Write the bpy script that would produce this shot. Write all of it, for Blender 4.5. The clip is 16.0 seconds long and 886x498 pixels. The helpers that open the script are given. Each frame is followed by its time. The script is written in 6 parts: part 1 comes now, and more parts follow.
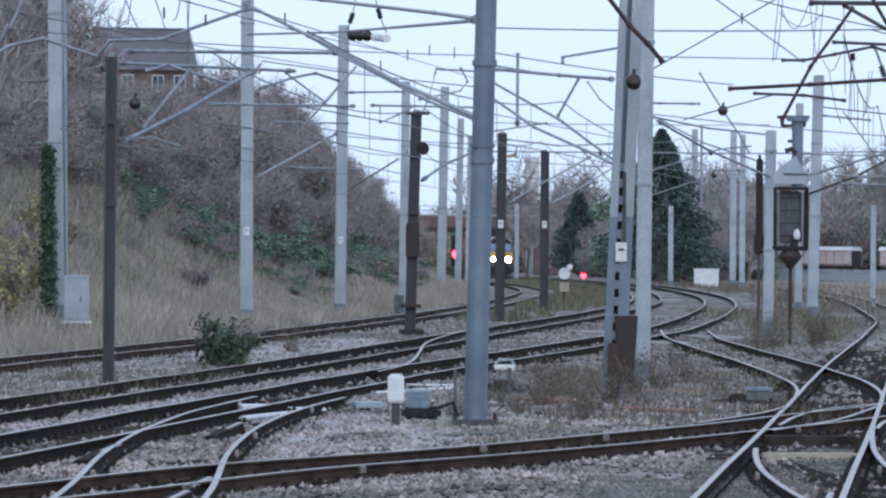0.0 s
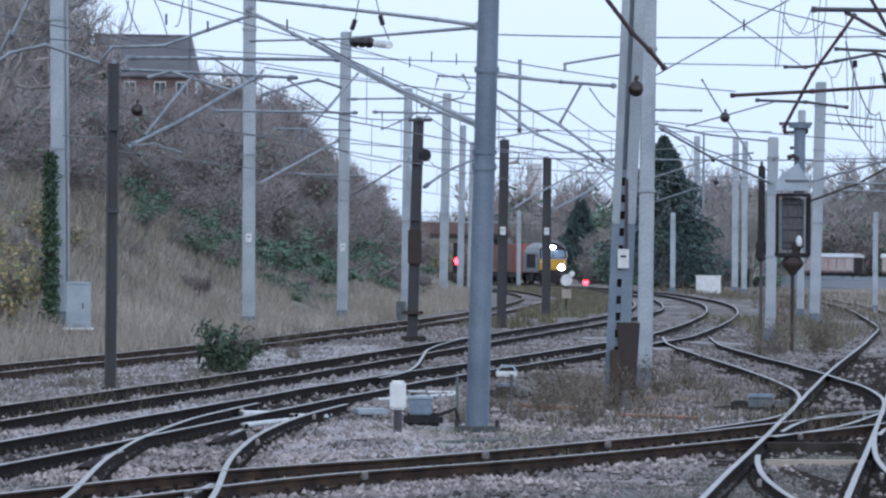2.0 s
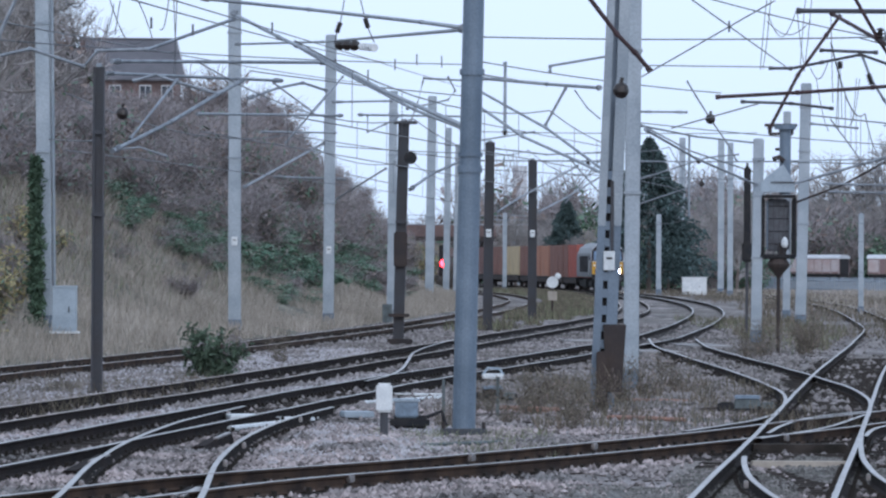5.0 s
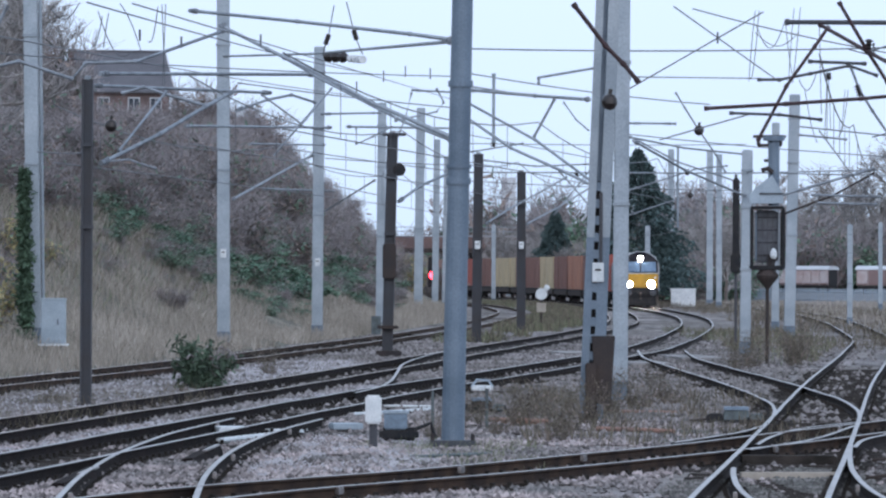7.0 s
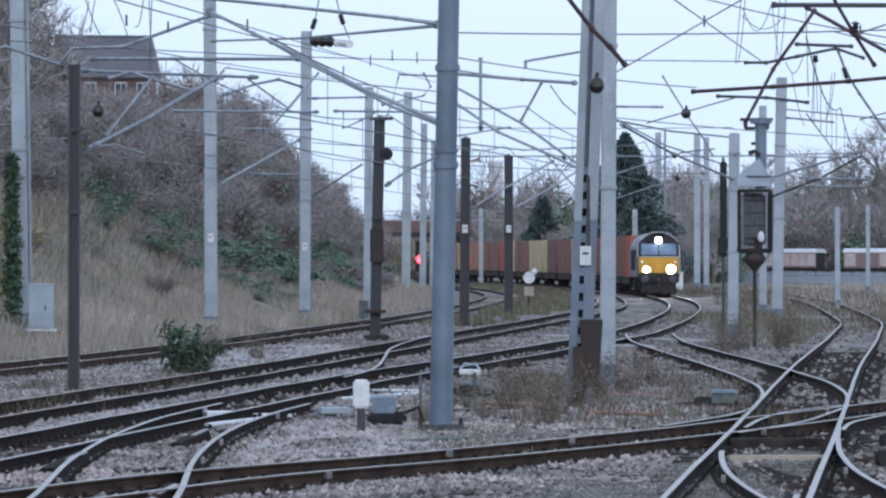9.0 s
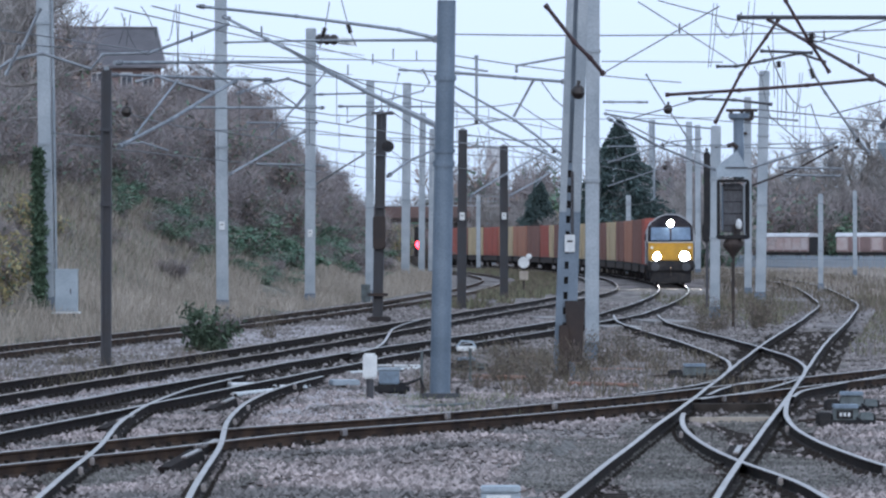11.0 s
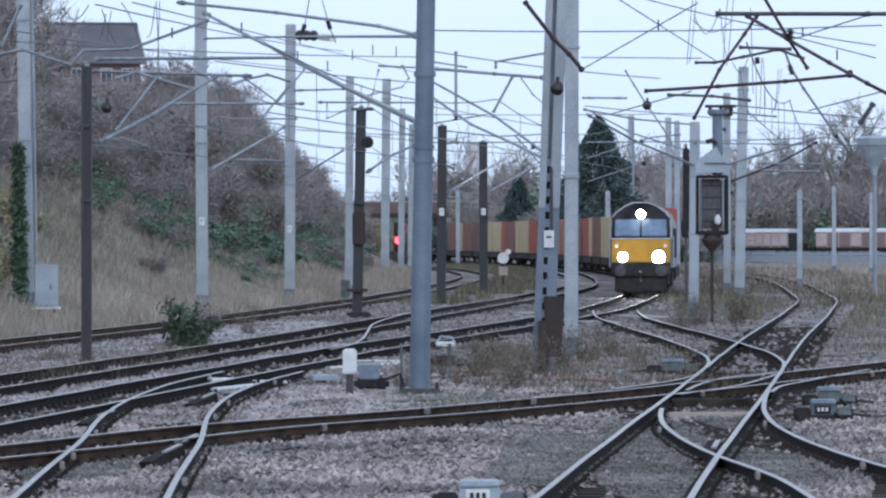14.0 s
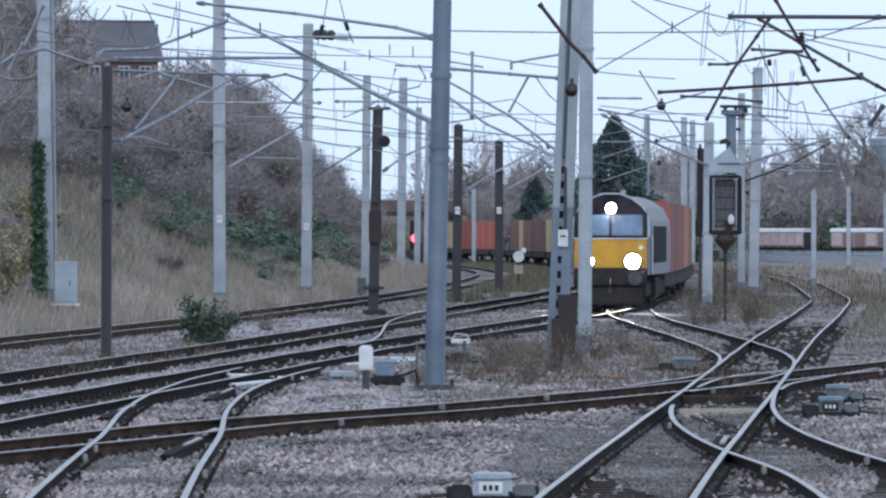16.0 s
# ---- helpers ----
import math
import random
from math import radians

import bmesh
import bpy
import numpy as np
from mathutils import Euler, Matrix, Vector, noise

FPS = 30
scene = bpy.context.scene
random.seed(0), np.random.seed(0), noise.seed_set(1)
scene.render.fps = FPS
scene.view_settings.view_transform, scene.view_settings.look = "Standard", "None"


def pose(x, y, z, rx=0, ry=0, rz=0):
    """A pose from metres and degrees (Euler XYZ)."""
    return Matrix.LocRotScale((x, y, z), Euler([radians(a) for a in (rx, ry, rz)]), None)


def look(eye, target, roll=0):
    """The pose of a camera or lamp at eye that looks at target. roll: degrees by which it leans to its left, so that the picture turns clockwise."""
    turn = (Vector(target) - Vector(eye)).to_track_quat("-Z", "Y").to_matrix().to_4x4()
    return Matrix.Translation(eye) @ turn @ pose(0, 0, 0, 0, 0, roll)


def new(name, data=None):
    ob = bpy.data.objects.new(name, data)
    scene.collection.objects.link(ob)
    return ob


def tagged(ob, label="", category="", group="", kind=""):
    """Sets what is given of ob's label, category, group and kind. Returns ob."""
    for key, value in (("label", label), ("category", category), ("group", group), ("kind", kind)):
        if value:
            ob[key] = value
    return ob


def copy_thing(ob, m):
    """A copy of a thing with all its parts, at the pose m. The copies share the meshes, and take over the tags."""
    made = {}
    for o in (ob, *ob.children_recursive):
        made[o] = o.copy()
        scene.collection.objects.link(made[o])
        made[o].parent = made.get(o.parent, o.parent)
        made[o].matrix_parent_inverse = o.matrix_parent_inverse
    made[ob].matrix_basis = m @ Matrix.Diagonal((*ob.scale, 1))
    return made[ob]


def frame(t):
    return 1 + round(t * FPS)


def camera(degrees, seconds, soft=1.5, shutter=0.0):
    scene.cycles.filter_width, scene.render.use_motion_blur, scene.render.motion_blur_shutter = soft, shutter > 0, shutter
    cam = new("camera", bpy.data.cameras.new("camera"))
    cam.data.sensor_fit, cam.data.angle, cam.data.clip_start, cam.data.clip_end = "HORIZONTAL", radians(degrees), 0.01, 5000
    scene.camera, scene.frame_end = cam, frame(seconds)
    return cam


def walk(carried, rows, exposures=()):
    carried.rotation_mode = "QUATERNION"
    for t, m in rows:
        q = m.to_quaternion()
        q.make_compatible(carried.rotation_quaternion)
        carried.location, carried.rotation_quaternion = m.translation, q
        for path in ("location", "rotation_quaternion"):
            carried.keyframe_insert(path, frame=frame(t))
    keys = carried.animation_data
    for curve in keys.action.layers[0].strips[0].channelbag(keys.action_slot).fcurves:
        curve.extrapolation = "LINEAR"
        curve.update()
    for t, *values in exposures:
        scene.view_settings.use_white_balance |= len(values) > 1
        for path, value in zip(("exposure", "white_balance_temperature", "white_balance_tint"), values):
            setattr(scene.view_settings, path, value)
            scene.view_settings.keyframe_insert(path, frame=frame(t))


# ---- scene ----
# A long-lens view over a railway junction at dusk; y runs ahead along the lines, rail tops lie at z = 0.
cam = camera(7.097, 16.0, soft=2.3)
ROWS = [
    (0, 0.04, 3.49, 2.48, 0.3578, 0.0132, -0.439),
    (0.5, 0.04, 3.49, 2.48, 0.3698, 0.0597, -0.273),
    (1, 0.04, 3.49, 2.48, 0.3899, 0.0548, -0.216),
    (1.5, 0.04, 3.49, 2.48, 0.4175, 0.0869, -0.270),
    (2, 0.04, 3.49, 2.48, 0.3747, 0.0665, -0.458),
    (2.5, 0.04, 3.49, 2.48, 0.3442, 0.0738, -0.423),
    (3, 0.04, 3.49, 2.48, 0.3140, 0.0741, -0.395),
    (5.5, 0.04, 3.49, 2.48, 0.2801, 0.0998, -0.206),
    (6, 0.04, 3.49, 2.48, 0.3122, 0.1236, -0.143),
    (6.5, 0.04, 3.49, 2.48, 0.2527, 0.1457, -0.167),
    (7, 0.04, 3.49, 2.48, 0.1722, 0.1825, -0.174),
    (7.5, 0.04, 3.49, 2.48, 0.1202, 0.1258, -0.185),
    (8, 0.04, 3.49, 2.48, 0.1196, 0.1242, -0.035),
    (8.5, 0.04, 3.49, 2.48, 0.0821, 0.0960, -0.112),
    (9, 0.04, 3.49, 2.48, 0.0718, 0.0545, 0.018),
    (9.25, 0.04, 3.49, 2.48, 0.0718, 0.0545, 0.018),
    (11.2, 0.05, -11.00, 2.55, 0.0565, -0.0746, 0.130),
    (11.5, 0.05, -11.00, 2.55, 0.0565, -0.0746, 0.130),
    (12, 0.05, -11.00, 2.55, 0.0261, -0.1234, 0.183),
    (12.5, 0.05, -11.00, 2.55, 0.0236, -0.0993, 0.027),
    (13, 0.05, -11.00, 2.55, 0.0162, -0.0850, 0.123),
    (13.5, 0.05, -11.00, 2.55, -0.0154, -0.1178, 0.211),
    (14, 0.05, -11.00, 2.55, -0.1074, -0.1063, 0.124),
    (14.5, 0.05, -11.00, 2.55, -0.0327, -0.1632, 0.030),
    (15, 0.05, -11.00, 2.55, -0.0203, -0.1360, 0.004),
    (15.5, 0.05, -11.00, 2.55, 0.0052, -0.1490, -0.132),
    (16, 0.06, -12.95, 2.56, 0.0217, -0.1205, -0.087),
]

walk(cam, [(t, pose(x, y, z, 90 + pitch, roll, yaw)) for t, x, y, z, yaw, pitch, roll in ROWS], [(0.0, 0.01, 6240, 13.5), (16.0, 0.01, 6240, 13.5)])

# ---- world and light: an overcast winter evening ----
world = bpy.data.worlds.new("world")
scene.world = world
world.use_nodes = True
wn, wl = world.node_tree.nodes, world.node_tree.links
sky = wn.new("ShaderNodeTexSky")
sky.sky_type = "NISHITA"
sky.sun_disc = False
sky.sun_elevation = radians(24)
sky.sun_rotation = radians(200)
sky.air_density, sky.dust_density = 1.0, 3.0
hsv = wn.new("ShaderNodeHueSaturation")
hsv.inputs["Saturation"].default_value = 0.35
cloud = wn.new("ShaderNodeMixRGB")
cloud.inputs["Fac"].default_value = 0.82
cloud.inputs["Color2"].default_value = (7.0, 8.7, 10.8, 1)
wl.new(sky.outputs["Color"], hsv.inputs["Color"])
wl.new(hsv.outputs["Color"], cloud.inputs["Color1"])
wl.new(cloud.outputs["Color"], wn["Background"].inputs["Color"])
wn["Background"].inputs["Strength"].default_value = 0.125
sun = new("sun", bpy.data.lights.new("sun", "SUN"))
sun.data.energy, sun.data.angle, sun.data.color = 0.5, radians(25), (1.0, 0.95, 0.9)
sun.matrix_world = look((40, -120, 70), (0, 60, 0))


# ---- materials ----
def material(name, colour, rough=0.8, metal=0.0, second=None, scale=6.0, fine=60.0, bump=0.3, spread=0.18, glow=0.0, island=0.0, worn=None):
    m = bpy.data.materials.new(name)
    m.use_nodes = True
    n, l = m.node_tree.nodes, m.node_tree.links
    b = n["Principled BSDF"]
    b.inputs["Roughness"].default_value, b.inputs["Metallic"].default_value = rough, metal
    if rough >= 0.85:
        b.inputs["Specular IOR Level"].default_value = 0.15
    co = n.new("ShaderNodeTexCoord")
    big, small = n.new("ShaderNodeTexNoise"), n.new("ShaderNodeTexNoise")
    big.inputs["Scale"].default_value, small.inputs["Scale"].default_value = scale, fine
    big.inputs["Detail"].default_value, small.inputs["Detail"].default_value = 5, 3
    l.new(co.outputs["Object"], big.inputs["Vector"])
    l.new(co.outputs["Object"], small.inputs["Vector"])
    ramp = n.new("ShaderNodeValToRGB")
    ramp.color_ramp.elements[0].position, ramp.color_ramp.elements[1].position = 0.36, 0.66
    c2 = second or tuple(c * (1 - 2 * spread) for c in colour)
    ramp.color_ramp.elements[0].color, ramp.color_ramp.elements[1].color = (*c2, 1), (*colour, 1)
    l.new(big.outputs["Fac"], ramp.inputs["Fac"])
    bc = n.new("ShaderNodeHueSaturation")
    mr = n.new("ShaderNodeMapRange")
    mr.inputs["To Min"].default_value, mr.inputs["To Max"].default_value = 1 - spread * 1.6, 1 + spread * 1.6
    l.new(small.outputs["Fac"], mr.inputs["Value"])
    last = mr.outputs["Result"]
    if island:
        geo = n.new("ShaderNodeNewGeometry")
        ir = n.new("ShaderNodeMapRange")
        ir.inputs["To Min"].default_value, ir.inputs["To Max"].default_value = 1 - island, 1 + island
        l.new(geo.outputs["Random Per Island"], ir.inputs["Value"])
        mul = n.new("ShaderNodeMath")
        mul.operation = "MULTIPLY"
        l.new(last, mul.inputs[0])
        l.new(ir.outputs["Result"], mul.inputs[1])
        last = mul.outputs["Value"]
    l.new(last, bc.inputs["Value"])
    l.new(ramp.outputs["Color"], bc.inputs["Color"])
    l.new(bc.outputs["Color"], b.inputs["Base Color"])
    if bump:
        bp = n.new("ShaderNodeBump")
        bp.inputs["Strength"].default_value, bp.inputs["Distance"].default_value = bump, 0.02
        l.new(small.outputs["Fac"], bp.inputs["Height"])
        l.new(bp.outputs["Normal"], b.inputs["Normal"])
    if glow:
        b.inputs["Emission Color"].default_value, b.inputs["Emission Strength"].default_value = (*colour, 1), glow
    return m


M = {}
M["galv"] = material("galvanised_steel", (0.34, 0.38, 0.42), 0.55, 0.35, (0.24, 0.28, 0.32), 1.2, 25, 0.1)
M["tube"] = material("blue_grey_paint", (0.17, 0.22, 0.28), 0.5, 0.1, (0.11, 0.15, 0.2), 1.5, 30, 0.1)
M["dark"] = material("dark_painted_steel", (0.06, 0.066, 0.08), 0.75, 0.0, (0.062, 0.06, 0.066), 1.6, 30, 0.15)
M["rustdark"] = material("rusty_dark_steel", (0.045, 0.041, 0.043), 0.85, 0.0, (0.068, 0.053, 0.048), 1.6, 30, 0.2)
M["concrete"] = material("mast_concrete", (0.42, 0.465, 0.51), 0.85, 0, (0.32, 0.365, 0.41), 1.3, 22, 0.2)
M["railside"] = material("rusty_rail", (0.026, 0.018, 0.017), 0.95, 0.0, (0.012, 0.01, 0.01), 1.5, 40, 0.25)
M["railbrown"] = material("brown_rusty_rail", (0.085, 0.052, 0.036), 0.9, 0.0, (0.03, 0.021, 0.018), 1.5, 40, 0.25)
M["railtop"] = material("worn_rail_head", (0.33, 0.31, 0.31), 0.36, 0.8, (0.24, 0.21, 0.2), 0.8, 20, 0.05)
M["railtopdull"] = material("dull_rail_head", (0.42, 0.38, 0.36), 0.5, 0.6, (0.28, 0.2, 0.16), 0.8, 20, 0.05)
M["timber"] = material("oiled_timber", (0.06, 0.05, 0.045), 0.9, 0, (0.025, 0.022, 0.02), 2.5, 50, 0.4)
M["stone"] = material("ballast_stone", (0.36, 0.305, 0.3), 0.95, 0, (0.15, 0.143, 0.142), 0.3, 18, 0.4, 0.2, 0, 0.62)
M["midstone"] = material("weathered_ballast", (0.29, 0.265, 0.265), 0.95, 0, (0.15, 0.137, 0.13), 0.2, 18, 0.4, 0.2, 0, 0.4)
M["wire"] = material("copper_wire", (0.16, 0.17, 0.19), 0.6, 0.4, None, 3, 30, 0.0)
M["alu"] = material("grey_tube_arm", (0.3, 0.33, 0.37), 0.5, 0.5, None, 3, 30, 0.0)
M["redarm"] = material("brown_red_arm", (0.06, 0.032, 0.036), 0.6, 0.2, None, 3, 30, 0.0)
M["porcelain"] = material("brown_porcelain", (0.025, 0.017, 0.016), 0.35, 0, None, 5, 40, 0.0)
M["white"] = material("white_paint", (0.75, 0.77, 0.78), 0.6, 0, (0.6, 0.63, 0.65), 4, 30, 0.05)
M["cab"] = material("pale_blue_grey_cabinet", (0.4, 0.47, 0.53), 0.6, 0.1, (0.31, 0.37, 0.43), 2, 25, 0.1)
M["motor"] = material("grey_machine_paint", (0.145, 0.175, 0.185), 0.7, 0.0, (0.07, 0.085, 0.09), 4, 30, 0.15)
M["black"] = material("black_equipment", (0.026, 0.027, 0.031), 0.87, 0.0, (0.042, 0.04, 0.041), 4, 30, 0.1)
M["bluegrey"] = material("blue_grey_box", (0.25, 0.33, 0.42), 0.6, 0.1, None, 4, 30, 0.1)
M["orange"] = material("faded_orange_pipe", (0.36, 0.2, 0.155), 0.85, 0, (0.26, 0.17, 0.145), 2, 30, 0.1)
M["redlamp"] = material("red_lamp", (1.0, 0.03, 0.05), 0.4, 0, None, 3, 30, 0.0, 0.0, 14)
M["headlamp"] = material("head_lamp", (1.0, 0.97, 0.82), 0.3, 0, None, 3, 30, 0.0, 0.0, 500)
M["yellow"] = material("warning_yellow", (0.62, 0.33, 0.025), 0.55, 0, (0.5, 0.27, 0.03), 2, 20, 0.05)
M["locodark"] = material("dark_blue_loco_paint", (0.014, 0.014, 0.022), 0.88, 0.0, (0.05, 0.045, 0.05), 1.5, 20, 0.05)
M["locogrey"] = material("grey_loco_paint", (0.21, 0.225, 0.25), 0.55, 0.1, (0.15, 0.16, 0.175), 1.0, 20, 0.05)
M["glass"] = material("cab_glass", (0.16, 0.24, 0.36), 0.12, 0.0, None, 2, 20, 0.0)
M["brick"] = material("red_brick", (0.2, 0.137, 0.13), 0.9, 0, (0.145, 0.108, 0.105), 0.5, 9, 0.3)
M["slate"] = material("slate_roof", (0.135, 0.13, 0.145), 0.8, 0, (0.1, 0.098, 0.11), 0.6, 9, 0.3)
M["coachred"] = material("faded_maroon_panel", (0.235, 0.155, 0.15), 0.7, 0, (0.18, 0.13, 0.13), 0.4, 8, 0.1)
M["coachpink"] = material("faded_pink_panel", (0.47, 0.43, 0.44), 0.7, 0, (0.4, 0.31, 0.3), 0.5, 8, 0.1)
M["roofgrey"] = material("pale_grey_roof", (0.6, 0.62, 0.65), 0.8, 0, (0.48, 0.49, 0.52), 0.4, 8, 0.1)
M["fence"] = material("blue_grey_palisade", (0.34, 0.41, 0.48), 0.7, 0.1, None, 0.5, 8, 0.1, 0.18, 0, 0.2)
M["twig"] = material("winter_twigs", (0.34, 0.305, 0.31), 0.95, 0, (0.245, 0.222, 0.228), 0.5, 6, 0, 0.2, 0, 0.3)
# tree twigs: distant haze is mixed into this pale colour
M["hazetwig"] = material("pale_ash_twigs", (0.4, 0.37, 0.365), 0.95, 0, (0.3, 0.285, 0.28), 0.3, 6, 0, 0.2, 0, 0.3)
M["bark"] = material("bark", (0.2, 0.17, 0.155), 0.95, 0, (0.14, 0.12, 0.11), 1.5, 20, 0.4)
M["ivy"] = material("ivy_leaves", (0.1, 0.15, 0.1), 0.85, 0, (0.065, 0.105, 0.072), 0.5, 6, 0, 0.2, 0, 0.5)
M["bramble"] = material("bramble_leaves", (0.2, 0.3, 0.215), 0.85, 0, (0.14, 0.235, 0.18), 0.5, 6, 0, 0.2, 0, 0.4)
M["ochre"] = material("yellowing_leaves", (0.48, 0.41, 0.2), 0.8, 0, (0.32, 0.28, 0.15), 0.5, 6, 0, 0.2, 0, 0.45)
M["russet"] = material("russet_leaves", (0.3, 0.235, 0.21), 0.85, 0, (0.22, 0.18, 0.165), 0.5, 6, 0, 0.2, 0, 0.35)
M["conifer"] = material("conifer_needles", (0.095, 0.135, 0.135), 0.85, 0, (0.07, 0.105, 0.105), 0.5, 6, 0, 0.2, 0, 0.4)
M["buddleia"] = material("dark_grey_green_leaves", (0.085, 0.13, 0.085), 0.8, 0, (0.06, 0.09, 0.062), 2, 12, 0, 0.2, 0, 0.5)
M["straw"] = material("dry_grass", (0.44, 0.39, 0.345), 0.95, 0, (0.3, 0.268, 0.228), 0.12, 6, 0, 0.2, 0, 0.32)
M["green"] = material("damp_grass", (0.175, 0.215, 0.13), 0.95, 0, (0.21, 0.2, 0.135), 0.2, 6, 0, 0.2, 0, 0.5)
M["weeds"] = material("dead_brown_weeds", (0.19, 0.155, 0.13), 0.95, 0, (0.12, 0.11, 0.08), 0.4, 6, 0, 0.2, 0, 0.5)
BOX = {
    "brown": material("brown_container_paint", (0.25, 0.12, 0.095), 0.7, 0, (0.2, 0.105, 0.09), 0.6, 8, 0.1),
    "tan": material("tan_container_paint", (0.56, 0.44, 0.27), 0.7, 0, (0.46, 0.37, 0.25), 0.6, 8, 0.1),
    "red": material("red_container_paint", (0.42, 0.1, 0.075), 0.7, 0, (0.33, 0.1, 0.08), 0.6, 8, 0.1),
    "orange": material("orange_container_paint", (0.44, 0.2, 0.13), 0.7, 0, (0.36, 0.18, 0.13), 0.6, 8, 0.1),
    "maroon": material("maroon_container_paint", (0.2, 0.1, 0.09), 0.7, 0, (0.16, 0.09, 0.085), 0.6, 8, 0.1),
}


def ground_material(name, stops, scale, fine, stretch=1.0):
    """Gravel, mud and turf, mixed by large and fine noise."""
    m = bpy.data.materials.new(name)
    m.use_nodes = True
    n, l = m.node_tree.nodes, m.node_tree.links
    b = n["Principled BSDF"]
    b.inputs["Roughness"].default_value = 0.95
    co, mp = n.new("ShaderNodeTexCoord"), n.new("ShaderNodeMapping")
    mp.inputs["Scale"].default_value = (1, stretch, 1)
    l.new(co.outputs["Object"], mp.inputs["Vector"])
    big = n.new("ShaderNodeTexNoise")
    big.inputs["Scale"].default_value, big.inputs["Detail"].default_value = scale, 6
    l.new(mp.outputs["Vector"], big.inputs["Vector"])
    ramp = n.new("ShaderNodeValToRGB")
    r = ramp.color_ramp
    for i, (p, c) in enumerate(stops):
        e = r.elements[i] if i < 2 else r.elements.new(p)
        e.position, e.color = p, (*c, 1)
    l.new(big.outputs["Fac"], ramp.inputs["Fac"])
    vor = n.new("ShaderNodeTexVoronoi")
    vor.inputs["Scale"].default_value = fine
    l.new(co.outputs["Object"], vor.inputs["Vector"])
    hs = n.new("ShaderNodeHueSaturation")
    sep = n.new("ShaderNodeSeparateColor")
    l.new(vor.outputs["Color"], sep.inputs["Color"])
    mr = n.new("ShaderNodeMapRange")
    mr.inputs["To Min"].default_value, mr.inputs["To Max"].default_value = 0.62, 1.35
    l.new(sep.outputs["Red"], mr.inputs["Value"])
    l.new(mr.outputs["Result"], hs.inputs["Value"])
    l.new(ramp.outputs["Color"], hs.inputs["Color"])
    mid = n.new("ShaderNodeTexNoise")
    mid.inputs["Scale"].default_value, mid.inputs["Detail"].default_value = 1.3, 8
    far = n.new("ShaderNodeMapping")
    far.inputs["Scale"].default_value = (1, 0.14 if stretch < 1 else 0.7, 1)
    l.new(co.outputs["Object"], far.inputs["Vector"])
    l.new(far.outputs["Vector"], mid.inputs["Vector"])
    md = n.new("ShaderNodeMapRange")
    md.inputs["From Min"].default_value, md.inputs["From Max"].default_value = 0.3, 0.7
    md.inputs["To Min"].default_value, md.inputs["To Max"].default_value = 0.42, 1.35
    l.new(mid.outputs["Fac"], md.inputs["Value"])
    h2 = n.new("ShaderNodeHueSaturation")
    l.new(md.outputs["Result"], h2.inputs["Value"])
    l.new(hs.outputs["Color"], h2.inputs["Color"])
    l.new(h2.outputs["Color"], b.inputs["Base Color"])
    bp = n.new("ShaderNodeBump")
    bp.inputs["Strength"].default_value, bp.inputs["Distance"].default_value = 0.8, 0.05
    l.new(vor.outputs["Distance"], bp.inputs["Height"])
    l.new(bp.outputs["Normal"], b.inputs["Normal"])
    return m


M["ground"] = ground_material("trackbed", [(0.32, (0.1, 0.085, 0.075)), (0.45, (0.19, 0.165, 0.15)), (0.58, (0.25, 0.222, 0.218)), (0.74, (0.33, 0.29, 0.285))], 0.22, 14, 0.3)
# oil dirt and the rail's shade share this one dark colour
M["oilshade"] = material("oily_ballast", (0.07, 0.06, 0.056), 0.9, 0, (0.03, 0.027, 0.026), 1.2, 22, 0.9)
M["palestone"] = material("pale_clean_ballast", (0.44, 0.42, 0.435), 0.95, 0, (0.3, 0.285, 0.3), 0.5, 18, 0.4, 0.2, 0, 0.25)
M["grit"] = material("silted_grit", (0.2, 0.188, 0.182), 0.95, 0, (0.11, 0.107, 0.1), 0.6, 18, 0.4, 0.2, 0, 0.5)
M["dimglass"] = material("dull_window_glass", (0.05, 0.06, 0.08), 0.2, 0, None, 2, 20, 0.0)
M["slab"] = material("worn_concrete_slab", (0.37, 0.355, 0.355), 0.9, 0, (0.2, 0.19, 0.185), 0.8, 14, 0.4)
M["mesh"] = material("dark_wire_mesh", (0.13, 0.135, 0.15), 0.8, 0.0, (0.1, 0.1, 0.112), 6, 60, 0.1)
M["mud"] = ground_material("silted_gravel", [(0.3, (0.1, 0.097, 0.09)), (0.5, (0.165, 0.158, 0.15)), (0.7, (0.235, 0.22, 0.21))], 0.6, 15)
M["bank"] = ground_material("bank_turf", [(0.3, (0.11, 0.11, 0.08)), (0.5, (0.17, 0.155, 0.12)), (0.68, (0.25, 0.22, 0.18))], 0.14, 7)


# ---- mesh helpers ----
def finish(name, bm, mat, parent=None, label=""):
    me = bpy.data.meshes.new(name)
    bm.to_mesh(me)
    bm.free()
    for s in mat if isinstance(mat, (list, tuple)) else (mat,):
        me.materials.append(s)
    ob = new(name, me)
    if parent:
        ob.parent = parent
    if label:
        tagged(ob, label)
    return ob


part = finish


def raw(name, verts, faces, mat, parent=None, label="", slots=None):
    me = bpy.data.meshes.new(name)
    me.from_pydata(verts, [], faces)
    for s in mat if isinstance(mat, (list, tuple)) else (mat,):
        me.materials.append(s)
    if slots is not None:
        me.polygons.foreach_set("material_index", slots)
    me.update()
    ob = new(name, me)
    if parent:
        ob.parent = parent
    if label:
        tagged(ob, label)
    return ob


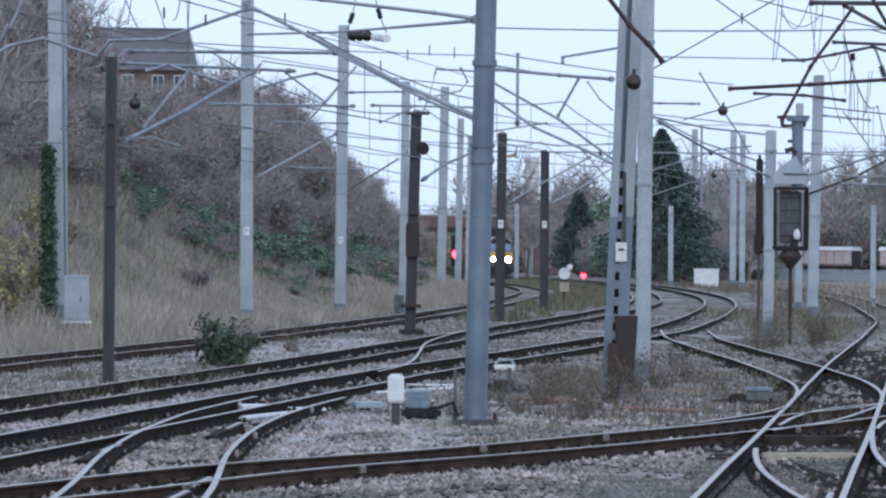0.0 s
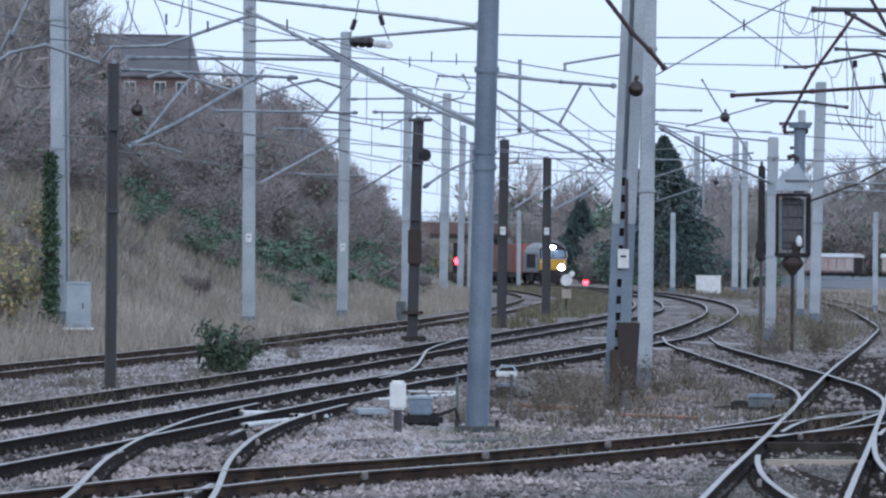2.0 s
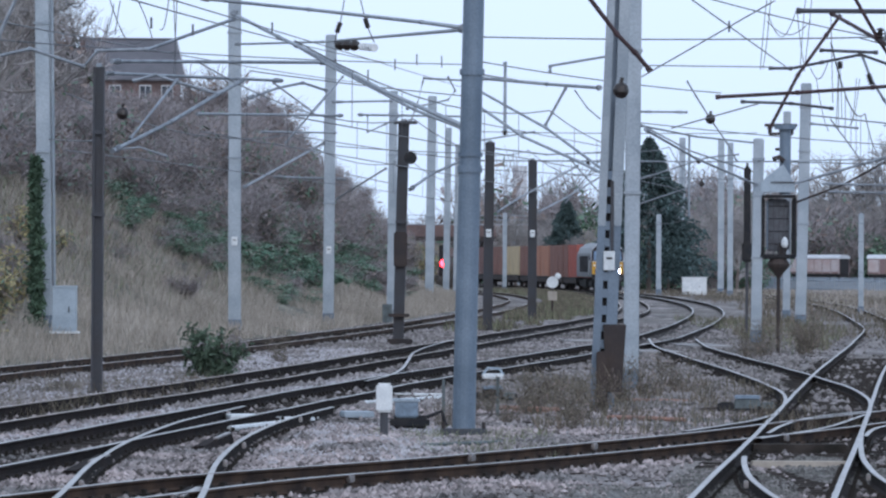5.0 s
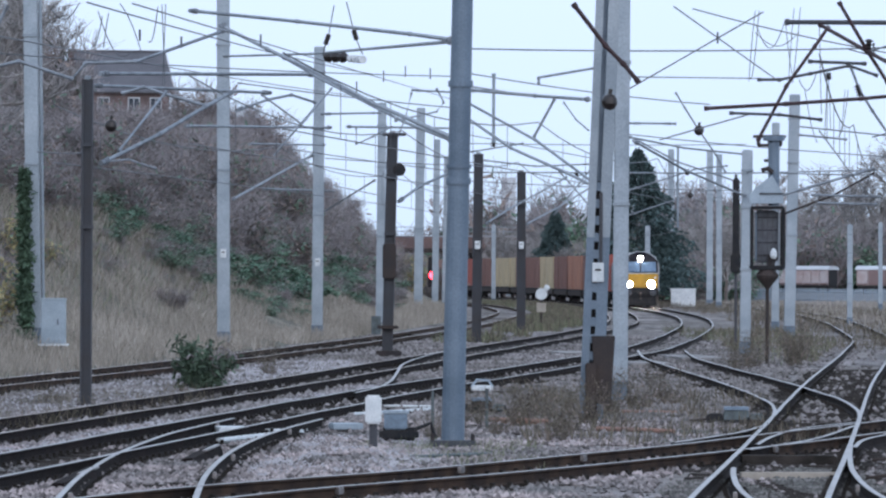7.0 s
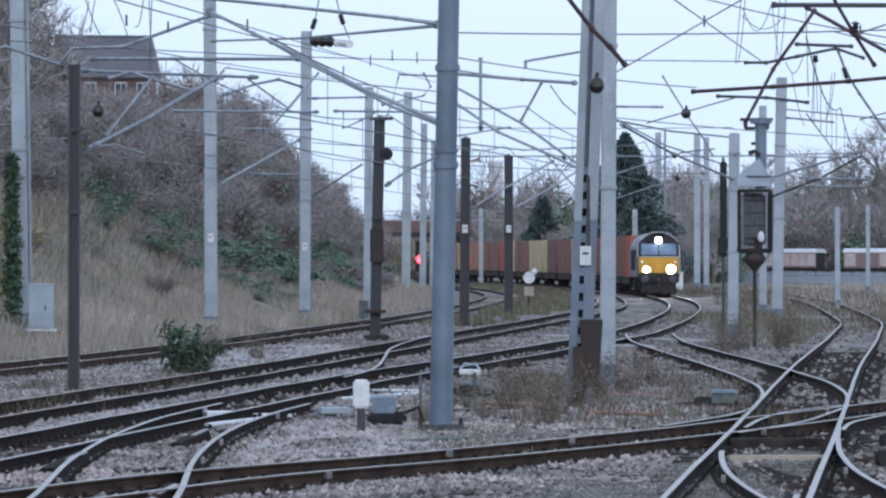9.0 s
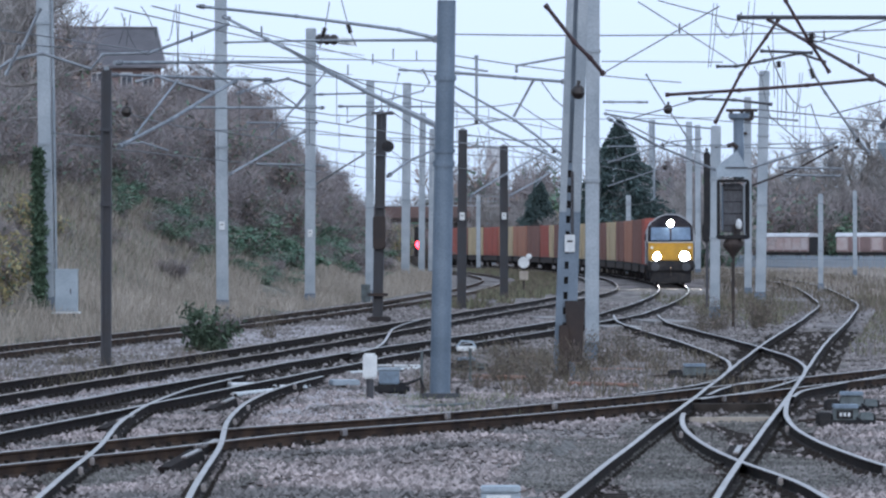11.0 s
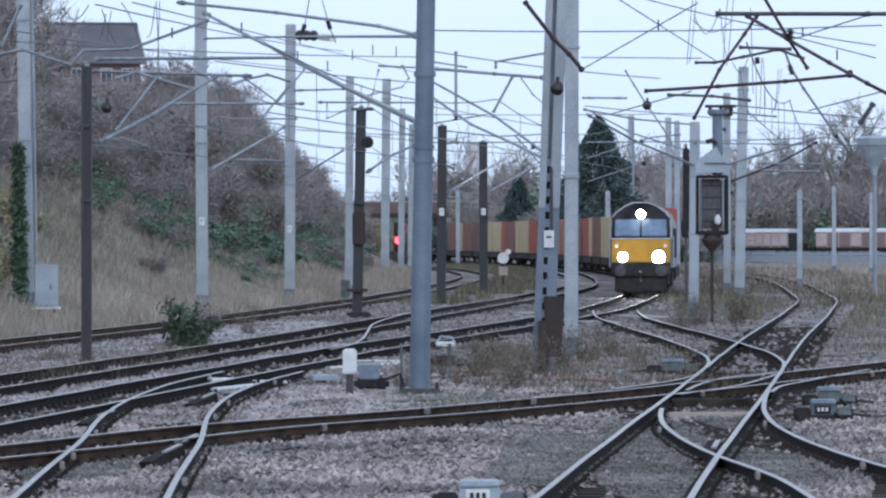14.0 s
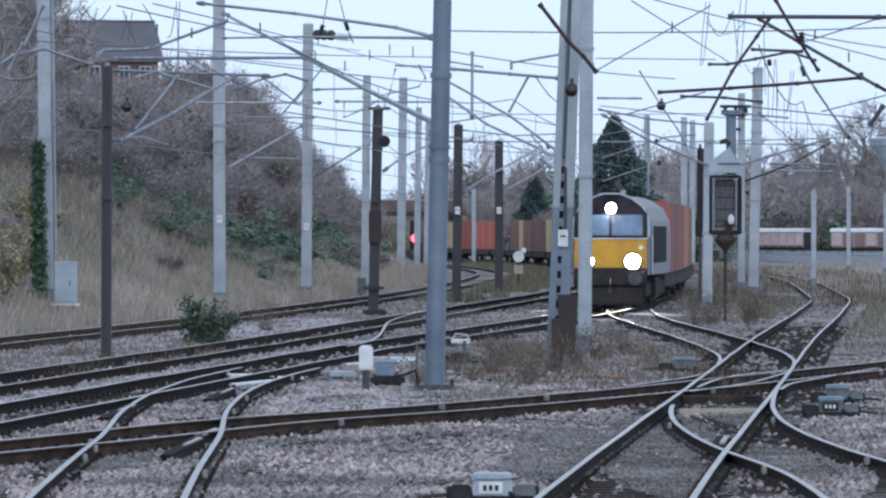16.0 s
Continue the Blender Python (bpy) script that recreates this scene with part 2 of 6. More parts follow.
def add_box(bm, c, s, rz=0.0, bevel=0.0, taper=1.0, rx=0.0):
    r = bmesh.ops.create_cube(bm, size=1)
    vs = r["verts"]
    for v in vs:
        k = taper if v.co.z > 0 else 1.0
        v.co = Vector((v.co.x * s[0] * k, v.co.y * s[1] * k, v.co.z * s[2]))
    if bevel:
        es = list({e for v in vs for e in v.link_edges})
        vs = list({v for f in bmesh.ops.bevel(bm, geom=es, offset=bevel, segments=2, affect="EDGES")["faces"] for v in f.verts} | {v for v in vs if v.is_valid})
    bmesh.ops.transform(bm, matrix=pose(*c, rx, 0, rz), verts=vs)
    return vs


def box(c, s, rz=0.0, bevel=0.0, taper=1.0, rx=0.0):
    bm = bmesh.new()
    add_box(bm, c, s, rz, bevel, taper, rx)
    return bm


def add_tube(bm, pts, r, sides=6, r2=None):
    """A tube along a line of points."""
    pts = [Vector(p) for p in pts]
    rings = []
    for i, p in enumerate(pts):
        a, b = pts[max(0, i - 1)], pts[min(len(pts) - 1, i + 1)]
        w = (b - a).normalized()
        u = w.cross(Vector((0, 0, 1)) if abs(w.z) < 0.95 else Vector((0, 1, 0))).normalized()
        v = w.cross(u)
        rr = r if r2 is None else r + (r2 - r) * i / (len(pts) - 1)
        rings.append([bm.verts.new(p + rr * (math.cos(k) * u + math.sin(k) * v)) for k in [2 * math.pi * j / sides for j in range(sides)]])
    for a, b in zip(rings, rings[1:]):
        for j in range(sides):
            bm.faces.new((a[j], a[(j + 1) % sides], b[(j + 1) % sides], b[j]))
    bm.faces.new(rings[0][::-1])
    bm.faces.new(rings[-1])
    return bm


def tube(pts, r, sides=6, r2=None):
    return add_tube(bmesh.new(), pts, r, sides, r2)


def lathe(profile, sides=14, axis="z"):
    bm = bmesh.new()
    rings = []
    for r, h in profile:
        ring = []
        for j in range(sides):
            a = 2 * math.pi * j / sides
            c = Vector((r * math.cos(a), r * math.sin(a), h))
            if axis == "x":
                c = Vector((c.z, c.x, c.y))
            if axis == "y":
                c = Vector((c.x, c.z, c.y))
            ring.append(bm.verts.new(c))
        rings.append(ring)
    for a, b in zip(rings, rings[1:]):
        for j in range(sides):
            bm.faces.new((a[j], a[(j + 1) % sides], b[(j + 1) % sides], b[j]))
    bm.faces.new(rings[0][::-1])
    bm.faces.new(rings[-1])
    bmesh.ops.recalc_face_normals(bm, faces=bm.faces)
    return bm


def empty(name, at, label, category, group="", kind="", rz=0.0):
    e = new(name)
    e.matrix_world = pose(*at, 0, 0, rz)
    e.empty_display_size = 0.3
    return tagged(e, label, category, group, kind)


def smooth(a, b, v):
    k = min(1.0, max(0.0, (v - a) / (b - a)))
    return k * k * (3 - 2 * k)


def spline(rows, y):
    """x at the distance y, along a smooth line through (y, x) rows."""
    n = len(rows)
    i = 0
    while i < n - 2 and y > rows[i + 1][0]:
        i += 1
    (ya, xa), (yb, xb) = rows[i], rows[i + 1]
    def slope(j):
        if j == 0:
            return (rows[1][1] - rows[0][1]) / (rows[1][0] - rows[0][0])
        if j == n - 1:
            return (rows[-1][1] - rows[-2][1]) / (rows[-1][0] - rows[-2][0])
        return (rows[j + 1][1] - rows[j - 1][1]) / (rows[j + 1][0] - rows[j - 1][0])
    h = yb - ya
    k = (y - ya) / h
    if k < 0 or k > 1:
        return xa + slope(i) * (y - ya) if k < 0 else xb + slope(i + 1) * (y - yb)
    return (2 * k**3 - 3 * k**2 + 1) * xa + (k**3 - 2 * k**2 + k) * h * slope(i) + (3 * k**2 - 2 * k**3) * xb + (k**3 - k**2) * h * slope(i + 1)


# ---- plan of the lines: (y, x) along each track's middle ----
LINE_FAR = [(90, -15.8), (158, -10.6), (198, -7.55), (256, -4.0), (314, -0.9), (400, 2.0), (474, 2.9), (560, 0.6), (690, -8.0), (820, -20.0)]
LINE_UP = [(55, -12.1), (115, -7.6), (162, -4.1), (240, 1.0), (300, 4.9), (360, 7.9), (452, 9.5), (514, 9.1), (561, 7.7), (638, 4.2), (731, -2.3), (810, -9.9), (900, -21.3)]
LINE_DOWN = [(55, -9.0), (92, -6.1), (115, -4.4), (154, -1.4), (180, 1.1), (208, 3.6), (231, 5.55), (256, 7.05), (289, 8.8), (343, 11.1), (400, 12.6), (452, 13.0), (514, 12.6), (561, 11.2), (638, 7.74), (685, 4.85), (731, 1.36), (810, -6.2), (900, -17.5), (1000, -33.0), (1150, -62.0), (1400, -120.0)]
LINE_CROSS = [(40, -13.6), (74.5, -4.95), (84, -2.8), (92.5, 0.0), (106, 3.7), (118, 6.5), (127, 8.6), (150, 13.6)]
LINE_YARD = [(45, 1.05), (66.6, 2.31), (108.9, 5.0), (164, 8.45), (228, 12.7), (283, 15.9), (429, 20.6), (600, 20.0), (760, 12.0)]
LINE_LEFT = [(45, -3.0), (63.7, -3.37), (78, -3.57), (92, -3.88), (104, -3.9), (115, -3.6), (130, -2.75)]
LINE_RIGHT = [(45, 4.4), (63.4, 4.5), (73, 4.1), (84, 3.95), (92, 4.13), (100, 4.5), (109, 5.0)]
LINE_LINK = [(108, 4.95), (120, 5.7), (128, 6.18), (135, 6.5), (143, 6.68), (155, 6.68), (170, 6.55), (190, 6.25), (212, 6.05), (245, 6.6)]
SLIPS = ([(107, 4.28), (113, 4.8), (118.6, 5.57), (123, 6.63)], [(103.8, 4.04), (110.5, 5.25), (120, 6.4)], [(105.3, 5.6), (110.5, 6.04), (115, 6.75), (125, 8.4)], [(108, 3.1), (112, 3.8), (115.5, 4.4), (121, 5.03)])
LINE_SWAP = [(140, -3.1), (153, -2.0), (165, -1.65), (180, -1.62), (197, -1.58), (219, -0.95), (235, 0.05)]


def rail_profile():
    return [(-0.07, -0.158), (0.07, -0.158), (0.07, -0.147), (0.012, -0.125), (0.01, -0.045), (0.036, -0.032), (0.036, -0.006), (0.026, 0.0), (-0.026, 0.0), (-0.036, -0.006), (-0.036, -0.032), (-0.01, -0.045), (-0.012, -0.125), (-0.07, -0.147)]


def rail(parent, line, off, y0, y1, top, step=1.5, drop=0.0, web="railside"):
    prof, verts, faces, slots = rail_profile(), [], [], []
    n = max(3, int((y1 - y0) / step))
    k = len(prof)
    for i in range(n + 1):
        y = y0 + (y1 - y0) * i / n
        s = (spline(line, y + 0.2) - spline(line, y - 0.2)) / 0.4
        w = math.hypot(1, s)
        wob = 0.012 * noise.noise(Vector((y * 0.12, off * 7, 3.1)))
        for u, v in prof:
            verts.append((spline(line, y) + (off + u) / w, y - (off + u) * s / w, v - drop + wob))
    for i in range(n):
        for j in range(k):
            a, b = i * k + j, i * k + (j + 1) % k
            faces.append((a, b, b + k, a + k))
            slots.append(1 if j in (6, 7, 8) else 0)
    return raw("rail", verts, faces, (M[web], top), parent, slots=slots)


SLEEPER = None


def track(label, line, y0, y1, top, s0, s1, rails=(-0.752, 0.752), spacing=0.75, drop=0.0, web="railside", oil_shade_end=0):
    global SLEEPER
    t = empty("railway_track", (0, 0, 0), label, "railway track", "tracks of the junction", "structure")
    for i, o in enumerate(rails):
        ye = y1[i] if isinstance(y1, tuple) else y1
        rail(t, line, o, y0, ye, top, drop=drop, web=web)
        # dark strip under each rail, painted for oil and for rail shade
        if oil_shade_end:
            n = int((min(ye, oil_shade_end) - y0) / 1.5)
            v, f = [], []
            for k in range(n + 1):
                y = y0 + k * 1.5
                c = spline(line, y) + o
                for w in (-1, -0.45, 0.45, 1):
                    q = w * (0.42 + 0.12 * noise.noise(Vector((y * 0.9, o * 5, w * 3))))
                    v.append((c + q, y, ground_height(c + q, y) + (0.014 if abs(w) < 1 else 0.004)))
                if k:
                    b = len(v) - 8
                    f += [(b + j, b + j + 1, b + j + 5, b + j + 4) for j in range(3)]
            raw("oil_stain", v, f, M["oilshade"], t, "oily ballast beside the rail with painted rail shade")
    if SLEEPER is None:
        bm = bmesh.new()
        add_box(bm, (0, 0, -0.225), (2.55, 0.25, 0.13), 0, 0.012)
        for sx in (-0.752, 0.752):
            add_box(bm, (sx, 0, -0.155), (0.36, 0.19, 0.025))
            for q in (-0.12, 0.12):
                add_box(bm, (sx + q, 0, -0.125), (0.05, 0.07, 0.06))
        me = bpy.data.meshes.new("sleeper")
        bm.to_mesh(me)
        bm.free()
        me.materials.append(M["timber"])
        SLEEPER = me
    y = s0
    rnd = random.Random(int(s0 * 7))
    while y < s1:
        s = (spline(line, y + 0.2) - spline(line, y - 0.2)) / 0.4
        o = new("sleeper", SLEEPER)
        o.parent = t
        o.matrix_basis = pose(spline(line, y), y, -drop - rnd.random() * 0.015, 0, 0, -math.degrees(math.atan(s)) + rnd.uniform(-0.6, 0.6))
        y += spacing / math.hypot(1, s)
    return t


def bank_toe(y):
    return spline([(60, -22.5), (158, -13.6), (198, -10.4), (256, -7.0), (314, -4.0), (400, -1.2), (474, -0.9), (560, -1.3), (640, -1.4), (700, -3.0), (731, -7.5), (810, -15.5), (900, -27.0), (1000, -43.0), (1300, -110.0)], y)


def bank_height(x, y):
    s = bank_toe(y) - x
    z = -0.17 + 0.45 * smooth(-1.0, 2.5, s) + 8.6 * smooth(1.0, 16.0, s) + 4.2 * smooth(14, 46, s)
    return z + smooth(0, 4, s) * (0.45 * noise.noise(Vector((x * 0.16, y * 0.05, 0))) + 0.18 * noise.noise(Vector((x * 0.6, y * 0.3, 4))))


def ground_height(x, y):
    z = -0.19 + 0.025 * noise.noise(Vector((x * 0.7, y * 0.25, 1)))
    z += 0.2 * math.exp(-(((x - 0.55) / 1.5) ** 2 + ((y - 80.5) / 4.0) ** 2)) + 0.13 * math.exp(-(((x + 1.55) / 0.9) ** 2 + ((y - 103) / 7) ** 2))
    for line, y0, y1 in ((LINE_CROSS, 0, 150), (LINE_YARD, 0, 300), (LINE_DOWN, 0, 300), (LINE_LEFT, 0, 128), (LINE_RIGHT, 0, 94)):
        if y0 < y < y1:
            dx = abs(x - spline(line, y))
            if dx < 2:
                z = min(z, -0.182) if dx < 1.7 else z
    return z


def build_ground():
    xs = sorted(set([-900, -400, -200, -110, -70] + list(np.arange(-50, 60, 5.0)) + list(np.arange(-12, 14, 0.4)) + [70, 110, 200, 400, 900]))
    ys = sorted(set([-60, -20, 10, 30] + list(np.arange(40, 135, 0.8)) + list(np.arange(135, 320, 6.0)) + list(np.arange(320, 900, 20.0)) + [1000, 1200, 1600, 2400, 4000]))
    verts = [(float(x), float(y), ground_height(x, y)) for y in ys for x in xs]
    w = len(xs)
    faces = [(j * w + i, j * w + i + 1, (j + 1) * w + i + 1, (j + 1) * w + i) for j in range(len(ys) - 1) for i in range(w - 1)]
    tagged(raw("ground", verts, faces, M["ground"]), "grey-pink ballast and muddy ground of the junction", "ground", kind="structure")
    ys = list(np.arange(60, 700, 4.0)) + list(np.arange(700, 1300, 25.0))
    ss = list(np.arange(-1.0, 20, 0.7)) + list(np.arange(20, 90, 4.0))
    verts = [(bank_toe(y) - s, float(y), bank_height(bank_toe(y) - s, y) - (0.06 if s < -0.5 else 0)) for y in ys for s in ss]
    w = len(ss)
    faces = [(j * w + i, (j + 1) * w + i, (j + 1) * w + i + 1, j * w + i + 1) for j in range(len(ys) - 1) for i in range(w - 1)]
    tagged(raw("embankment", verts, faces, M["bank"]), "steep overgrown railway cutting side of dry grass", "embankment", kind="structure")


build_ground()


# ---- masts ----
def base_z(x, y):
    return max(bank_height(x, y) if x < bank_toe(y) + 1 else -1, -0.2)


def plate(parent, x, z, w=0.2, h=0.3, r=0.2):
    part("number_plate", box((x, -r - 0.02, z), (w, 0.02, h), 0, 0.004), M["white"], parent, "small white plate with unreadable mark")
    part("plate_mark", box((x, -r - 0.034, z + h * 0.12), (w * 0.55, 0.008, h * 0.1)), M["black"], parent)


MASTS = []


def mast(x, y, top, width, style, lean=0.0, plate_z=None, label="", foot=None):
    """An upright of the overhead line; lean is the sideways shift of its top."""
    z0 = base_z(x, y) if foot is None else foot
    h = top - z0
    e = empty("overhead_line_mast", (x, y, z0), label, "overhead line mast", "overhead line masts")
    r = width / 2
    if style == "round":
        bm = bmesh.new()
        add_tube(bm, [(0, 0, 0.05), (lean * 0.5, 0, h * 0.5), (lean, 0, h)], r * 1.04, 20, r * 0.94)
        part("shaft", bm, M["tube"], e)
        for k, hh in ((0.585, 0.1), (0.62, 0.06), (0.80, 0.09)):
            part("clamp", tube([(lean * k, 0, h * k), (lean * k, 0, h * k + hh)], r * 1.12, 20), M["tube"], e)
        part("base_plate", box((0, 0, 0.09), (width * 2.1, width * 2.1, 0.1), 0, 0.01), M["dark"], e)
        for sx in (-1, 1):
            part("holding_bolt", tube([(sx * width * 0.9, -width * 0.9, 0.12), (sx * width * 0.9, -width * 0.9, 0.24)], 0.03), M["rustdark"], e)
    elif style == "box":
        bm = bmesh.new()
        add_box(bm, (0, 0, h / 2), (width, width * 0.8, h), 0, 0.03)
        for v in bm.verts:
            v.co.x += lean * v.co.z / h
        part("shaft", bm, M["concrete"], e)
        part("foot_sleeve", box((0, 0, 0.2), (width * 1.08, width * 0.9, 0.55), 0, 0.02), M["tube"], e)
    elif style == "h":
        bm = bmesh.new()
        q, k, w = width * 0.45, 0.02, r - 0.04
        sec = [(-r, -q), (-w, -q), (-w, -k), (w, -k), (w, -q), (r, -q), (r, q), (w, q), (w, k), (-w, k), (-w, q), (-r, q)]
        lo = [bm.verts.new((x2, y2, 0)) for x2, y2 in sec]
        hi = [bm.verts.new((x2 + lean, y2, h)) for x2, y2 in sec]
        for j in range(12):
            bm.faces.new((lo[j], lo[(j + 1) % 12], hi[(j + 1) % 12], hi[j]))
        bm.faces.new(lo[::-1])
        bm.faces.new(hi)
        part("shaft", bm, M["dark"], e)
        part("footing", box((0, 0, 0.02), (width * 1.9, width * 2.2, 0.12), 0, 0.02), M["rustdark"], e)
        part("cap", box((lean, 0, h + 0.03), (width * 0.5, width * 0.6, 0.08), 0, 0.015), M["galv"], e)
    elif style == "lattice":
        for cx, cw in ((-r + 0.07, 0.14), (r - 0.1, 0.2)):
            for z1, z2, m in ((0, 3.3, "tube"), (3.3, h, "galv")):
                bm = bmesh.new()
                add_box(bm, (cx, 0, (z1 + z2) / 2), (cw, 0.24, z2 - z1), 0, 0.012)
                for v in bm.verts:
                    v.co.x += lean * v.co.z / h
                part("channel", bm, M[m], e)
        gap = -r + 0.14 + (width - 0.34) / 2
        n = 12
        # battens take a darker grey for the shade they lie in
        for i in range(n):
            z = 0.9 + i * 0.3
            part("batten", box((gap + lean * z / h, -0.08, z), (width - 0.33, 0.05, 0.16), 0, 0.008), M["tube"], e)
        # lower sheet is black to paint the shade inside the slots
        for z1, z2, m in ((0, 4.3, "black"), (4.3, h, "tube")):
            bm = bmesh.new()
            add_box(bm, (gap, 0.04, (z1 + z2) / 2), (width - 0.335, 0.02, z2 - z1))
            for v in bm.verts:
                v.co.x += lean * v.co.z / h
            part("web", bm, M[m], e)
    for k in ([0.42, 0.72, 0.9] if style in ("box",) else [0.55, 0.8] if style == "h" else []):
        part("band_clamp", box((lean * k, 0, h * k), (width * 1.16, width * 1.0, 0.07), 0, 0.01), M["dark"] if style == "h" else M["galv"], e)
    MASTS.append((e, x, y, z0, h, lean, width))
    if plate_z:
        plate(e, lean * (plate_z - z0) / h, plate_z - z0, 0.2, 0.3, width * 0.5)
    return e


# the row along the foot of the cutting
GREY = "pale grey square mast with darker foot"
ivied = mast(-12.10, 205.00, 12.5, 0.40, "box", -0.16, None, "pale grey mast with ivy climbing its lower half")
part("conduit", tube([(0.27, -0.1, 0.1), (0.2, -0.1, 6.0), (0.12, -0.1, 11.5)], 0.05, 8), M["galv"], ivied)
mast(-8.03, 243.00, 14.0, 0.42, "box", -0.06, 3.08, GREY)
mast(-5.66, 280.00, 11.18, 0.42, "box", 0.07, 2.84, GREY)
mast(-3.60, 311.00, 9.75, 0.36, "box", 0.08, None, GREY)
mast(-2.73, 430.00, 12.26, 0.52, "box", 0.15, None, GREY, -0.2)
mast(-1.89, 470.00, 11.12, 0.42, "box", 0.12, None, GREY, -0.2)
mast(-1.38, 520.00, 10.83, 0.42, "box", 0.13, None, GREY, -0.2)
# between the lines
mast(-7.35, 142.98, 6.22, 0.225, "h", 0.02, None, "dark slim steel mast standing in ballast")
clad = mast(-2.36, 225.87, 6.80, 0.34, "h", 0.15, None, "dark rusty steel mast with bolted footing")
part("collar", box((0.02, 0, 0.95), (0.66, 0.5, 0.1), 0, 0.02), M["rustdark"], clad)
part("ground_frame", box((0.05, 0, 0.14), (0.8, 0.7, 0.16), 0, 0.03), M["rustdark"], clad)
part("sleeve", box((0.06, 0, 3.0), (0.42, 0.4, 1.1), 0, 0.04), M["rustdark"], clad)
part("top_bracket", box((0.2, -0.05, 6.95), (0.75, 0.2, 0.1), 0, 0.02), M["dark"], clad)
part("pulley", lathe([(0.02, -0.06), (0.2, -0.05), (0.2, 0.05), (0.02, 0.06)], 14, "y"), M["black"], clad).location = (0.36, -0.1, 5.85)
mast(-0.13, 111.32, 6.64, 0.335, "round", 0.13, None, "tall round blue-grey painted tubular mast")
mast(0.49, 271.04, 6.90, 0.36, "h", 0.07, 3.49, "dark steel mast with a small white plate")
mast(2.39, 299.71, 6.64, 0.36, "h", 0.00, 3.59, "dark steel mast with a small white plate")
lat = mast(2.29, 130.42, 8.5, 0.42, "lattice", 0.33, None, "battened grey steel mast with rusty foot and painted slot shade")
plate(lat, 0.12, 2.48 + 0.2, 0.2, 0.34, 0.16)
part("rusty_stub", box((-0.0, -0.2, 0.42), (0.2, 0.14, 1.3), 0, 0.02), M["rustdark"], lat, "rusty steel stub post")
part("rusty_gusset", box((0.22, -0.16, 0.95), (0.26, 0.06, 1.2), 0, 0.01, 1.6), M["rustdark"], lat)
# dark strip laid on the front, painted as a shaded slot
part("dark_slot", box((0.17, -0.15, 3.3), (0.06, 0.03, 1.6), 0, 0.008), M["dark"], lat)
mast(3.23, 149.85, 9.5, 0.31, "box", 0.04, None, "plain pale grey square mast with blue-grey foot")
# towards the yard
mast(9.11, 234.36, 6.45, 0.34, "box", 0.06, None, GREY)
mast(13.52, 300.00, 9.88, 0.44, "box", 0.21, None, GREY, -0.2)
twin = mast(14.25, 330.00, 9.34, 0.34, "box", 0, None, "pale grey mast with dark cross brackets", -0.2)
for z, w in ((8.9, 1.5), (8.5, 1.1), (7.8, 0.5)):
    part("cross_bracket", box((-0.3, -0.3, z), (w, 0.16, 0.14), 0, 0.02), M["rustdark"], twin, "dark rusty cross bracket")
for k in (-0.8, -0.3, 0.2):
    part("bracket_insulator", tube([(k, -0.3, 8.5), (k, -0.3, 8.86)], 0.09, 8), M["porcelain"], twin)
mast(19.00, 660.00, 13.81, 0.55, "box", 0, None, GREY, -0.2)
mast(19.82, 580.00, 12.29, 0.5, "box", 0, None, GREY, -0.2)
mast(19.15, 540.00, 11.38, 0.42, "box", 0, None, GREY, -0.2)
mast(14.30, 560.00, 6.10, 0.4, "box", 0, None, "short pale grey post", -0.2)
mast(2.47, 600.00, 6.46, 0.35, "box", 0, None, "short pale grey post", -0.2)
mast(19.27, 360.00, 4.91, 0.26, "box", 0, None, "slim pale grey post by the yard fence", -0.2)
mast(30.11, 520.00, 6.15, 0.3, "box", 0, None, "slim pale grey post by the yard fence", -0.2)
mast(30.43, 480.00, 5.46, 0.3, "box", 0, None, "slim pale grey post by the yard fence", -0.2)


# ---- overhead wires and arms ----
def wire(pts, r=0.018, name="overhead_wire", mat="wire", sag=0.0, label="thin dark overhead line wire"):
    a = []
    for p, q in zip(pts, pts[1:]):
        for k in range(8):
            u = k / 8
            a.append((p[0] + (q[0] - p[0]) * u, p[1] + (q[1] - p[1]) * u, p[2] + (q[2] - p[2]) * u - sag * 4 * u * (1 - u)))
    a.append(pts[-1])
    return tagged(part(name, tube(a, r, 5), M[mat]), label, "overhead wire", "overhead wires")


def arm(pts, r=0.035, mat="alu", name="cantilever_arm", label="grey tubular cantilever arm of the overhead line"):
    bm = tube(pts, r, 8)
    for i, p in enumerate(pts):
        # clamp collars at the joints and ends
        p, q = Vector(p), Vector(pts[i - 1] if i else pts[1])
        w = (q - p).normalized()
        add_tube(bm, [p - w * 0.02, p + w * 0.06], r * 1.35, 8)
        if mat == "alu" and r >= 0.03 and i in (0, len(pts) - 1) and (q - p).length > 1.2:
            for k in range(3):
                add_tube(bm, [p + w * (0.16 + 0.07 * k), p + w * (0.19 + 0.07 * k)], r * 1.7, 8)
    ob = part(name, bm, M[mat])
    for p in pts:
        for e, x, y, z0, h, lean, width in MASTS:
            cx = x + lean * (p[2] - z0) / h
            if abs(p[0] - cx) < width * 0.9 and abs(p[1] - y) < 12 and z0 < p[2] < z0 + h:
                # bolted to this mast, so it moves with it
                ob.parent = e
                ob.matrix_parent_inverse = e.matrix_world.inverted()
                return ob
    return tagged(ob, label, "cantilever arm", "cantilever arms")


